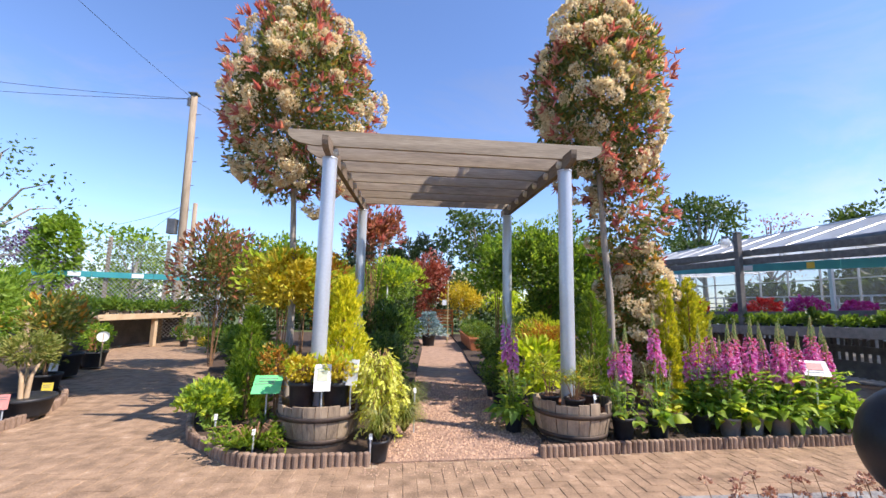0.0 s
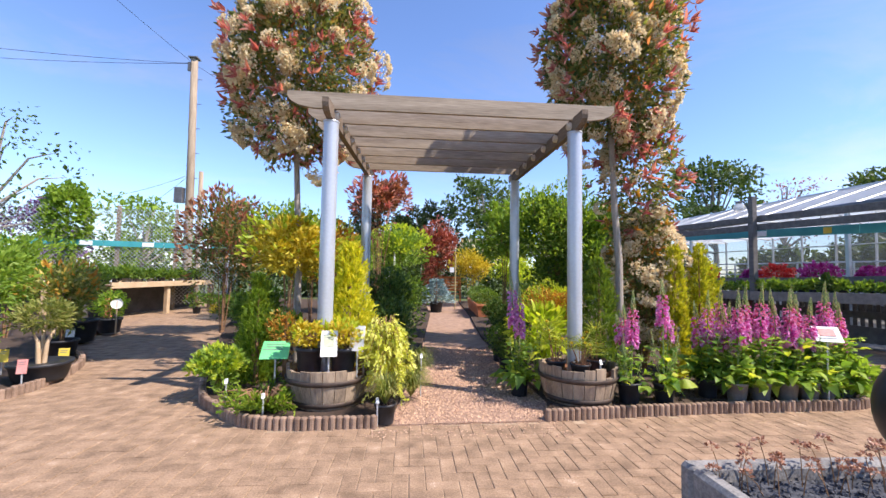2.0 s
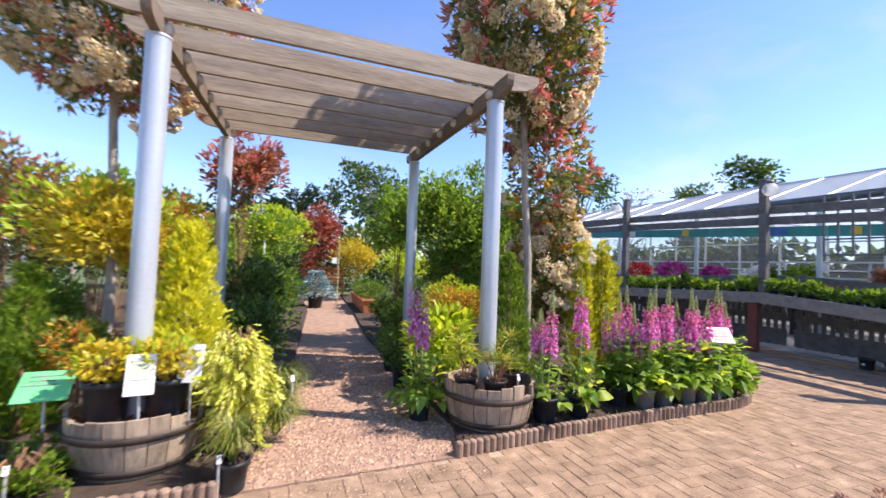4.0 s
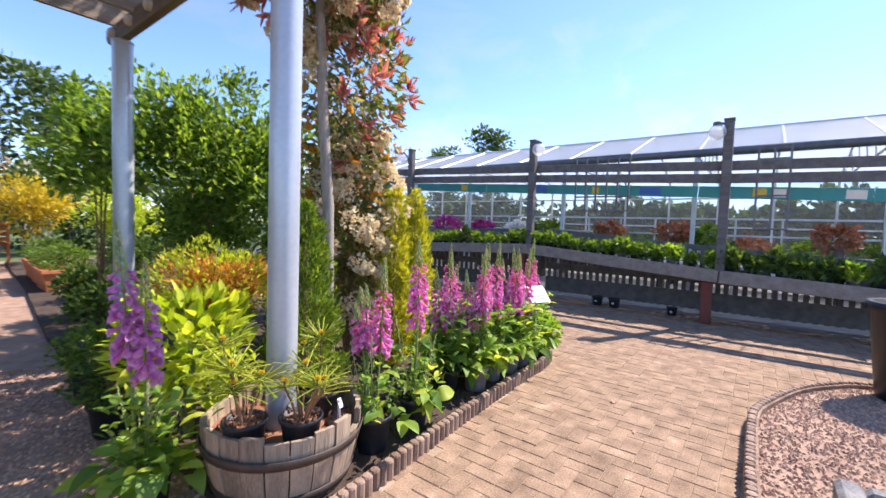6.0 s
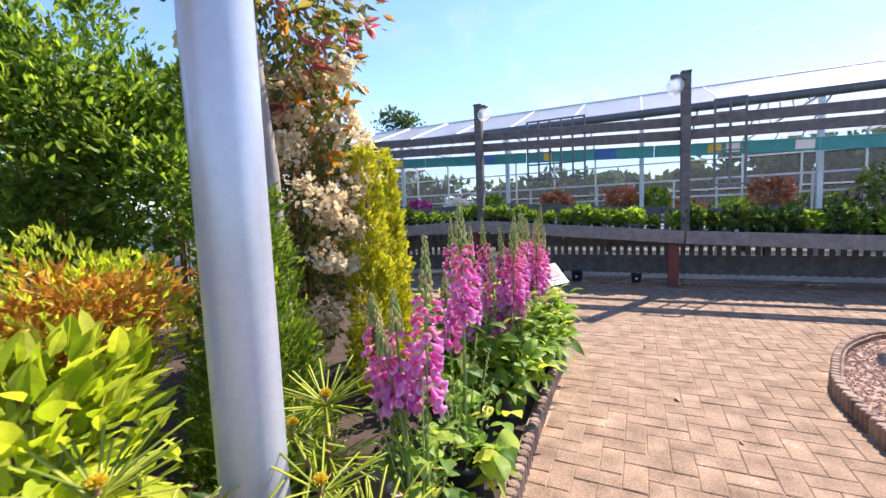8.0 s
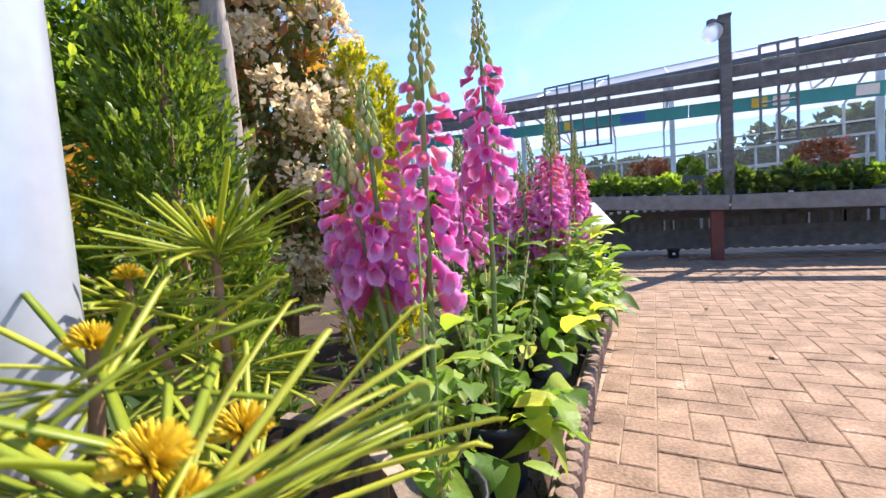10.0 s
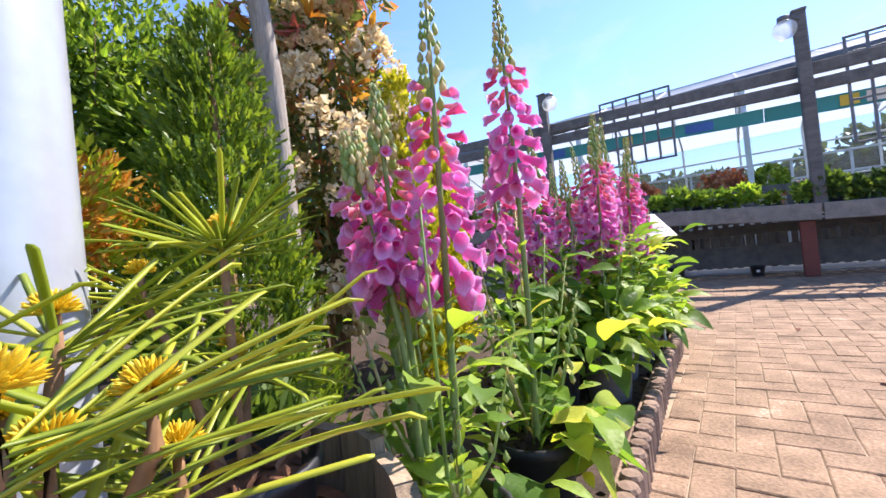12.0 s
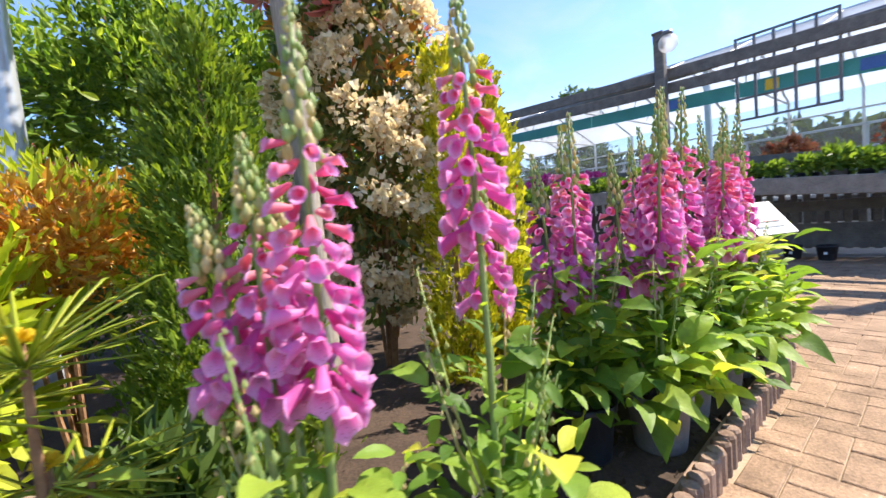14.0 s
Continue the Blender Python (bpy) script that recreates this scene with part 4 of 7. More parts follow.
# the flowering shrub under the taller standard
rng = seed()
vb = thing("flowering_shrub", "upright shrub with cream flower clusters and orange young leaves", "shrub", (3.2, 1.52, 0.06))
twigs(vb, 0.0, 2.5, 0.5, 9, BROWNSTEM, rng, 0.014)
sh = Shape()
p, d = lumpy(rng, 4200, (0.52, 0.5, 1.15), 0.6, 14, 0.4)
scatter(sh, p + np.array((0, 0, 1.55)), d, 0.085, 0.42, DIAMOND, rng, 0.8)
part("foliage", sh, L_PHOT, vb, kind="stuff")
p, d = lumpy(rng, 170, (0.56, 0.52, 1.15), 0.06, 14, 0.35)
part("blossom", flower_heads(rng, p + np.array((0, 0, 1.5)), d, 0.095, 110), L_CREAM, vb, "cream flower clusters", kind="stuff")
sh = Shape()
p, d = lumpy(rng, 26, (0.55, 0.5, 0.7), 0.1, 9, 0.4)
p = np.repeat(p, 7, 0) + np.array((0, 0, 2.25))
scatter(sh, p, np.repeat(d, 7, 0) + np.array((0, 0, 0.5)), 0.12, 0.34, OVAL, rng, 0.5)
part("young_growth", sh, L_ORANGE, vb, "orange young leaves", kind="stuff")

# left-hand bed, front to back
shrub("lime_euonymus", "rounded lime-green mound shrub near the kerb", -2.72, 0.28, 0.12, 0.60, 0.30, L_LIMEGREEN, 1500, 0.055, 0.55, tips=L_LIME, tipn=500)
rng = seed()
jn = thing("spreading_juniper", "low spreading juniper with tan-tipped sprays", "conifer", (-2.0, -0.28, 0.06))
sh = Shape()
tw = Shape()
for k in range(34):
    a, ln = rng.random() * 6.283, 0.25 + 0.3 * rng.random()
    e = np.array((math.cos(a) * ln, math.sin(a) * ln * 0.75, 0.10 + 0.14 * rng.random()))
    tube(tw, [(0, 0, 0.02), tuple(e * np.array((0.5, 0.5, 1.1))), tuple(e)], [0.012, 0.008, 0.003], 4)
    t = rng.random(46)
    p = e[None] * t[:, None] + rng.normal(0, 0.022, (46, 3))
    p[:, 2] = np.maximum(p[:, 2], 0.01)
    scatter(sh, p, np.tile(e / ln + np.array((0, 0, 0.2)), (46, 1)), 0.07, 0.5, SPRAY, rng, 0.45)
part("branch", tw, BROWNSTEM, jn, kind="stuff")
part("foliage", sh, L_CONIFER, jn, kind="stuff")
conifer("upright_conifer", "narrow upright dark green conifer", -2.46, 0.75, 1.42, 0.27, L_CONIFER, 5200, 0.065, width=0.4)
shrub("bronze_shrub", "small bronze-green shrub with fine leaves", -2.1, 0.75, 0.45, 0.98, 0.26, L_ORANGE, 900, 0.05, 0.5, tips=L_MID, tipn=500)
shrub("golden_privet", "golden-leaved privet standard on a bare stem", -2.43, 1.95, 1.22, 2.42, 0.74, L_YELLOW, 6800, 0.075, 0.5, stems=5, tips=L_LIME, tipn=600, depth=0.3)
conifer("golden_thuja", "upright golden conifer with feathery sprays", -1.26, 0.52, 1.84, 0.36, L_GOLDTHUJA, 9000, 0.075, power=0.7, width=0.4)
rng = seed()
gt = thing("trailing_cypress", "pale gold trailing cypress with drooping sprays", "conifer", (-0.75, -0.12, 0.06))
sh, tw = Shape(), Shape()
for k in range(75):
    a, ln, hh = rng.random() * 6.283, 0.10 + 0.20 * rng.random(), 0.40 + 0.58 * rng.random()
    pts = [np.array((0, 0, hh * 0.7)), np.array((math.cos(a) * ln * 0.6, math.sin(a) * ln * 0.6, hh)), np.array((math.cos(a) * ln, math.sin(a) * ln, hh - 0.30))]
    tube(tw, [tuple(q) for q in pts], [0.006, 0.005, 0.002], 4)
    t = rng.random(40)
    p = np.where(t[:, None] < 0.5, pts[0] + (pts[1] - pts[0]) * t[:, None] * 2, pts[1] + (pts[2] - pts[1]) * (t[:, None] - 0.5) * 2) + rng.normal(0, 0.015, (40, 3))
    scatter(sh, p, np.tile((math.cos(a) * 0.6, math.sin(a) * 0.6, -0.6), (40, 1)), 0.075, 0.45, SPRAY, rng, 0.35)
tube(tw, [(0, 0, 0), (0, 0, 0.75)], [0.02, 0.008], 6)
part("branch", tw, BROWNSTEM, gt, kind="stuff")
part("foliage", sh, L_PALEGOLD, gt, kind="stuff")


def sedge(x, y, r, n, label, pot=None, foot=0.06):
    rng = seed()
    root = thing("ornamental_grass", label, "grass plant", (x, y, foot))
    z = 0.0
    if pot:
        add_pot(root, pot[0], pot[1])
        z = pot[1] * 0.85
    a, ln = rng.random(n) * 6.283, r * (0.6 + 0.6 * rng.random(n))
    hh = r * (0.5 + 0.7 * rng.random(n))
    sh = Shape()
    wd = 0.005
    c, s = np.cos(a), np.sin(a)
    ts = np.array((0.0, 0.3, 0.6, 0.85, 1.0))
    prof = 4 * ts * (1 - ts * 0.72) * 0.9
    ctr = np.stack([c[:, None] * ln[:, None] * ts, s[:, None] * ln[:, None] * ts, z + hh[:, None] * prof], 2)
    side = np.stack([-s, c, np.zeros(n)], 1)[:, None, :] * (wd * np.array((1, 1, 0.9, 0.6, 0.1)))[None, :, None]
    v = np.stack([ctr - side, ctr + side], 2).reshape(n * 10, 3)
    v[:, 2] = np.maximum(v[:, 2], 0.01)
    f = np.concatenate([np.arange(n)[:, None] * 10 + np.array([[2 * i, 2 * i + 1, 2 * i + 3, 2 * i + 2]]) for i in range(4)])
    sh.add(v, f)
    part("blade_tuft", sh, L_GRASS, root, kind="stuff")


sedge(-0.47, 0.10, 0.25, 420, "arching green and straw sedge by the gravel")
sedge(-0.73, -0.56, 0.22, 220, "small arching sedge in a black pot", (0.11, 0.2), 0.012)
sedge(-0.46, 0.8, 0.32, 600, "arching green sedge beside the gravel path")
shrub("dark_evergreen", "dense dark evergreen shrub beside the gravel path", -1.0, 3.2, 0.15, 1.75, 0.62, L_DARK, 3400, 0.07, 0.5)
shrub("dark_evergreen", "dense dark evergreen shrub beside the gravel path", -0.78, 1.75, 0.12, 1.15, 0.45, L_DARK, 2400, 0.06, 0.5)
shrub("dark_evergreen", "glossy mid-green evergreen shrub behind the grasses", -0.65, 4.8, 0.12, 1.6, 0.55, L_MID, 2400, 0.07, 0.5)
shrub("golden_maple", "yellow-green fine-leaved maple with spreading head", -0.85, 6.3, 1.4, 2.75, 0.9, L_LIMEGREEN, 5600, 0.07, 0.5, stems=6, tips=L_LIME, tipn=1400, depth=0.3, airy=True)
shrub("dark_evergreen", "dark evergreen shrub under the spreading maple", -0.75, 6.9, 0.12, 1.35, 0.7, L_DARK, 2200, 0.08, 0.5)
shrub("red_photinia", "red-leaved photinia bush behind the conifers", -4.75, 5.0, 0.5, 3.35, 0.9, L_PHOT, 4200, 0.095, 0.45, tips=L_BRONZE, tipn=1700)
shrub("purple_photinia", "photinia bush with purple-red young leaves", -1.2, 4.2, 2.1, 3.8, 0.7, L_BRONZE, 2200, 0.10, 0.36, tips=L_RED, tipn=700, airy=True)
shrub("mid_green_shrub", "rounded green shrub among the conifers", -2.95, 2.5, 0.2, 1.35, 0.48, L_MID, 2400, 0.07, 0.5)
shrub("mid_green_shrub", "leafy dark green shrub near the brick path", -3.85, 4.3, 0.15, 0.85, 0.5, L_DARK, 2200, 0.08, 0.5)
shrub("lime_shrub", "yellow-green layered shrub at the back of the bed", -4.2, 8.2, 1.0, 3.6, 1.25, L_LIMEGREEN, 3400, 0.11, 0.5)
shrub("orange_acer", "orange and green shrub beneath the tall standard", -2.0, 3.0, 0.6, 2.5, 0.62, L_ORANGE, 2000, 0.075, 0.45, tips=L_LIME, tipn=700)
shrub("green_shrub", "tall green shrub in the middle of the bed", -3.1, 6.4, 0.6, 3.0, 0.95, L_MID, 3200, 0.09, 0.5)
shrub("yellow_groundcover", "low golden-yellow groundcover at the path corner", -6.2, 8.9, 0.08, 0.42, 0.6, L_YELLOW, 1200, 0.07, 0.5)
shrub("low_evergreen", "low spreading evergreen beside the brick path", -4.8, 6.3, 0.08, 0.62, 0.7, L_DARK, 1800, 0.075, 0.5)
shrub("low_evergreen", "low green shrub beside the brick path", -5.6, 8.0, 0.08, 0.8, 0.7, L_MID, 1500, 0.08, 0.5)
conifer("upright_conifer", "upright green conifer beside the brick path", -2.72, 1.35, 0.95, 0.26, L_CONIFER, 1800, 0.085)
shrub("lime_shrub", "lime-green leafy shrub deep in the bed", -2.3, 9.6, 0.8, 3.0, 1.1, L_LIMEGREEN, 2600, 0.11, 0.5)
shrub("green_shrub", "tall mixed green shrub far along the bed", -5.6, 11.0, 0.5, 3.2, 1.4, L_FAR, 2800, 0.13, 0.5)
shrub("green_shrub", "tall dark green shrub far along the bed", -1.2, 12.5, 0.5, 3.2, 1.2, L_FAR, 2600, 0.13, 0.5)

# along the gravel path
rng = seed()
bs = thing("blue_spruce", "dwarf blue spruce in a black pot", "conifer", (0.5, 10.7, 0.012))
add_pot(bs, 0.26, 0.4)
sh = Shape()
for k in range(9):
    zz = 0.45 + k * 0.09
    rr = 0.62 * (1 - k / 10.5)
    m = 150
    a, q = rng.random(m) * 6.283, rr * np.sqrt(rng.random(m))
    p = np.stack([q * np.cos(a), q * np.sin(a), zz + rng.normal(0, 0.03, m) - q * 0.1], 1)
    scatter(sh, p, np.stack([np.cos(a), np.sin(a), np.full(m, 0.15)], 1), 0.13, 0.4, SPRAY, rng, 0.3)
part("foliage", sh, L_BLUE, bs, kind="stuff")
sh = Shape()
tube(sh, [(0, 0, 0.34), (0, 0, 1.2)], [0.03, 0.008], 6)
part("trunk", sh, BROWNSTEM, bs)
shrub("red_maple", "red-leaved maple at the end of the path", 0.7, 14.2, 0.9, 3.9, 1.0, L_ACERRED, 3600, 0.13, 0.45, tips=L_RED, tipn=200, airy=True)
shrub("golden_shrub", "golden-leaved shrub on the far side of the path", 2.15, 13.2, 0.9, 2.5, 1.0, L_YELLOW, 2600, 0.11, 0.5)
shrub("golden_shrub", "yellow-green shrub behind the terracotta pots", 3.3, 9.6, 0.5, 2.2, 0.95, L_LIME, 2400, 0.10, 0.5)
shrub("rhododendron", "dark evergreen with blush-pink flower trusses", 2.6, 14.6, 0.8, 3.1, 1.2, L_DARK, 1900, 0.14, 0.45, tips=L_CREAM, tipn=260)
shrub("dark_evergreen", "clipped dark evergreen behind the terracotta pots", 2.7, 7.0, 0.1, 1.3, 0.6, L_DARK, 2200, 0.08, 0.5)
shrub("dark_evergreen", "dark leafy evergreen beside the gravel path", 1.55, 3.3, 0.1, 0.95, 0.48, L_DARK, 1800, 0.06, 0.5)
shrub("dark_evergreen", "dark glossy evergreen in the planted bed", 1.8, 5.6, 0.1, 0.85, 0.5, L_DARK, 2000, 0.07, 0.5)
for k in range(3):
    root = thing("terracotta_trough", "square terracotta planter with a clipped box ball", "planter", (2.06 + k * 0.06, 9.05 + k * 1.08, 0.072), group="terracotta planters along the path")
    sh = Shape()
    v = [(-0.3, -0.45, 0), (0.3, -0.45, 0), (0.3, 0.45, 0), (-0.3, 0.45, 0), (-0.36, -0.5, 0.36), (0.36, -0.5, 0.36), (0.36, 0.5, 0.36), (-0.36, 0.5, 0.36), (-0.39, -0.53, 0.36), (0.39, -0.53, 0.36), (0.39, 0.53, 0.36), (-0.39, 0.53, 0.36),
         (-0.39, -0.53, 0.42), (0.39, -0.53, 0.42), (0.39, 0.53, 0.42), (-0.39, 0.53, 0.42), (-0.34, -0.48, 0.42), (0.34, -0.48, 0.42), (0.34, 0.48, 0.42), (-0.34, 0.48, 0.42), (-0.34, -0.48, 0.36), (0.34, -0.48, 0.36), (0.34, 0.48, 0.36), (-0.34, 0.48, 0.36)]
    sh.add(v, [(4 * i + j, 4 * i + (j + 1) % 4, 4 * i + 4 + (j + 1) % 4, 4 * i + 4 + j) for i in range(5) for j in range(4)] + [(20, 21, 22, 23), (3, 2, 1, 0)])
    part("pot", sh, TERRACOTTA, root, "orange terracotta planter")
    rng = seed()
    sh = Shape()
    p, d = lumpy(rng, 1500, (0.45, 0.5, 0.32), 0.3, 8, 0.12)
    p[:, 2] = np.maximum(p[:, 2] + 0.62, 0.40)
    scatter(sh, p, d, 0.05, 0.6, DIAMOND, rng, 0.7)
    part("foliage", sh, L_MID, root, "clipped box foliage")

for x, y, h, mt, lb in ((-0.92, 6.0, 1.95, WHITE, "white support stake beside a shrub"), (1.28, 11.4, 2.2, CANE, "pale bamboo stake with a white tag")):
    root = thing("plant_stake", lb, "stake", (x, y, 0.06))
    sh = Shape()
    tube(sh, [(0, 0, 0), (0, 0, h)], 0.022, 8)
    part("stake", sh, mt, root)
    sh = Shape()
    box(sh, (-0.14, -0.03, h * 0.7), (0.16, 0.006, 0.2), bevel=0.002)
    part("tag", sh, WHITE, root, "blank white tag")

def slatted_seat(x, y, rz):
    root = thing("garden_seat", "orange-stained slatted garden seat beyond the path", "bench", (x, y, 0.012), rz)
    for sx in (-0.62, 0.62):
        for sy, h in ((-0.25, 0.62), (0.25, 1.3)):
            sh = Shape()
            box(sh, (sx, sy, h / 2), (0.07, 0.07, h), bevel=0.006)
            part("leg", sh, ORANGEWOOD, root)
        sh = Shape()
        box(sh, (sx, 0, 0.645), (0.08, 0.6, 0.05), bevel=0.006)
        part("armrest", sh, ORANGEWOOD, root)
    for k in range(5):
        sh = Shape()
        box(sh, (0, -0.22 + k * 0.105, 0.44), (1.16, 0.085, 0.03), bevel=0.004)
        part("seat_slat", sh, ORANGEWOOD, root)
        sh = Shape()
        box(sh, (0, 0.27, 0.62 + k * 0.15), (1.2, 0.028, 0.11), bevel=0.004)
        part("back_slat", sh, ORANGEWOOD, root)


slatted_seat(1.35, 15.4, -0.1)

# right-hand bed
shrub("box_shrub", "low dark box bush in a black pot", 1.02, 1.45, 0.22, 0.62, 0.24, L_DARK, 1200, 0.045, 0.55, pot=(0.16, 0.24), foot=0.014)
shrub("box_shrub", "low dark box bush in a black pot", 1.08, 2.25, 0.22, 0.66, 0.26, L_MID, 1200, 0.045, 0.55, pot=(0.16, 0.24), foot=0.014)
shrub("big_green_shrub", "tall bright green shrub with divided leaves", 2.5, 3.7, 0.5, 3.6, 1.2, L_MID, 12500, 0.064, 0.45, OVAL, depth=0.35, stems=14, lumps=16, airy=True, tips=L_BRIGHT, tipn=2600, tipsize=1.0)
shrub("lime_maple", "yellow-green maple reaching up by the rear post", 1.62, 4.4, 1.5, 3.3, 0.55, L_LIMEGREEN, 4000, 0.075, 0.45, OVAL, depth=0.5, airy=True)
shrub("big_green_shrub", "tall dark green leafy shrub behind the standard", 3.4, 3.3, 0.3, 3.15, 1.15, L_MID, 8500, 0.078, 0.45, OVAL, depth=0.35, stems=10, airy=True)
shrub("dark_evergreen", "dark evergreen shrub at the back of the bed", 4.7, 3.4, 0.2, 1.7, 0.85, L_DARK, 2600, 0.08, 0.5)
# added filler: dark leaves stand in for shaded foliage in the gap
shrub("dark_evergreen", "low dark leaves filling the shaded gap between barrel and foxgloves", 1.86, 0.36, 0.08, 0.55, 0.27, L_DARK, 1300, 0.075, 0.45)
shrub("dark_evergreen", "dark evergreen filler shrub behind the golden conifers", 3.6, 2.1, 0.1, 1.5, 0.6, L_DARK, 2600, 0.07, 0.5)
shrub("nandina", "orange and red feathery shrub behind the lime shrub", 1.66, 1.30, 0.5, 1.40, 0.48, L_ORANGE, 4600, 0.042, 0.36, tips=L_LIME, tipn=3200, tipsize=1.0)
rng = seed()
ch = thing("lime_leafed_shrub", "lime-yellow broad-leaved shrub behind the barrel", "shrub", (1.30, 0.88, 0.06))
twigs(ch, 0.0, 0.85, 0.3, 9, STEM, rng)
LIMELEAF = [Shape().add(OVAL[0] * np.array((0.05 + 0.008 * k, 0.115 + 0.015 * k, 0.09)), OVAL[1]).mesh("leaf", L_LIME, True) for k in range(3)]
sh = Shape()
p, d = lumpy(rng, 420, (0.38, 0.38, 0.34), 0.7, 12, 0.3)
scatter(sh, p + np.array((0, 0, 0.66)), d + np.array((0, 0, 0.4)), 0.11, 0.45, OVAL, rng, 0.5)
part("foliage", sh, L_LIME, ch, kind="stuff")
p, d = lumpy(rng, 290, (0.42, 0.42, 0.38), 0.25, 12, 0.3)
for q, o in zip(p, d):
    o = Vector(o) * 0.9 + Vector((rng.normal(0, 0.35), rng.normal(0, 0.35), 0.45 + rng.normal(0, 0.3)))
    part("leaf", LIMELEAF[int(rng.integers(0, 3))], None, ch, at=Matrix.Translation((q[0], q[1], max(0.05, q[2] + 0.66))) @ o.to_track_quat("Y", "Z").to_matrix().to_4x4())
conifer("upright_conifer", "bushy bright green upright conifer", 2.12, 0.76, 1.74, 0.33, L_SHADECONIFER, 13000, 0.046, power=0.7, width=0.4)
conifer("golden_column", "narrow golden columnar conifer", 3.83, 1.08, 2.0, 0.17, L_GOLDCOLUMN, 5000, 0.055, power=0.45)
conifer("golden_column", "narrow golden columnar conifer", 3.36, 0.95, 1.95, 0.18, L_GOLDCOLUMN, 5000, 0.055, power=0.45)
conifer("golden_column", "small golden columnar conifer behind the foxgloves", 4.12, 1.25, 1.75, 0.2, L_GOLDCOLUMN, 1800, 0.075, power=0.4)
shrub("hosta_clump", "lime-green leafy clump at the bed corner", 4.93, 0.0, 0.1, 0.55, 0.28, L_LIMEGREEN, 420, 0.12, 0.45, OVAL, pot=(0.13, 0.22), potmat=GREYPOT)


# ---- foxgloves ----
def bell_shape(size):
    """One nodding bell: outside, flared lip and paler inside, about its stalk at the origin, opening along +x."""
    prof = [(0.0, 0.0), (0.08, 0.03), (0.12, 0.12), (0.15, 0.30), (0.20, 0.52), (0.225, 0.76), (0.25, 0.89), (0.345, 0.99)]
    sh, seg = Shape(), 10
    for inner in (0, 1):
        rings = []
        use = prof[4:] if inner else prof
        for r, t in use:
            rr = r * (0.88 if inner else 1.0)
            for j in range(seg):
                a = 2 * math.pi * j / seg
                lip = 1.0 + ((0.16 * math.cos(a - math.pi) + 0.06 * math.cos(4 * a)) if t > 0.85 else 0.0)
                rings.append((size * (t * lip - (0.012 if inner else 0)), size * rr * math.sin(a) * 0.95, size * rr * math.cos(a)))
        f = []
        for i in range(len(use) - 1):
            for j in range(seg):
                q = (i * seg + j, i * seg + (j + 1) % seg, (i + 1) * seg + (j + 1) % seg, (i + 1) * seg + j)
                f.append(q if not inner else q[::-1])
        sh.add(rings, f, inner)
        if not inner:
            own = sh.f.pop()[0]
            sh.f += [(own[:-seg], 0), (own[-seg:], 2)]
    return sh


BELLS = {}
for key, mt in (("mauve", L_BELL), ("pink", L_BELLPINK), ("lilac", L_BELLLILAC)):
    BELLS[key] = bell_shape(1.0).mesh("bell", [mt, THROAT, L_LIP], True)


def leaf_shape(ln, wd, arch):
    """A long crinkled leaf, with a channelled midrib, arching over."""
    sh, v, n = Shape(), [], 9
    rr = random.Random(int(ln * 1000 + arch * 77))
    for i in range(n):
        t = i / (n - 1)
        w = wd * (math.sin(math.pi * min(1, t * 0.93 + 0.07)) ** 0.8) * (0.28 if t < 0.12 else 1.0)
        x = ln * t * (1 - 0.22 * arch * t)
        z = ln * arch * (0.62 * t - 1.05 * t * t)
        for s, k in ((-1, 1), (-0.5, 0.5), (0, 0), (0.5, 0.5), (1, 1)):
            v.append((x, s * w, z + 0.10 * w * k * 2 - 0.06 * w + rr.uniform(-1, 1) * 0.16 * w))
    f = [(5 * i + j, 5 * i + j + 1, 5 * i + 6 + j, 5 * i + 5 + j) for i in range(n - 1) for j in range(4)]
    sh.add(v, f)
    return sh


LEAVES = [leaf_shape(0.21, 0.046, 0.9).mesh("leaf", L_FOX, True), leaf_shape(0.17, 0.040, 0.5).mesh("leaf", L_FOX, True), leaf_shape(0.10, 0.017, 0.35).mesh("leaf", L_FOX, True), leaf_shape(0.22, 0.055, 1.25).mesh("leaf", L_FOX, True)]


def mesh_arrays(me):
    v = np.empty(len(me.vertices) * 3)
    me.vertices.foreach_get("co", v)
    return v.reshape(-1, 3), [np.array([p.vertices[:] for p in me.polygons if p.material_index == s]) for s in range(len(me.materials))]


ARR = {k: mesh_arrays(m) for k, m in BELLS.items()}
LARR = [mesh_arrays(m) for m in LEAVES]


def put(sh, arr, m, slots=None):
    v, fs = arr
    n0 = sh.n
    mm = np.array(m)
    sh.v.append(v @ mm[:3, :3].T + mm[:3, 3])
    sh.n += len(v)
    for s, f in enumerate(fs):
        if len(f):
            sh.f.append((f + n0, s if slots is None else slots[s]))


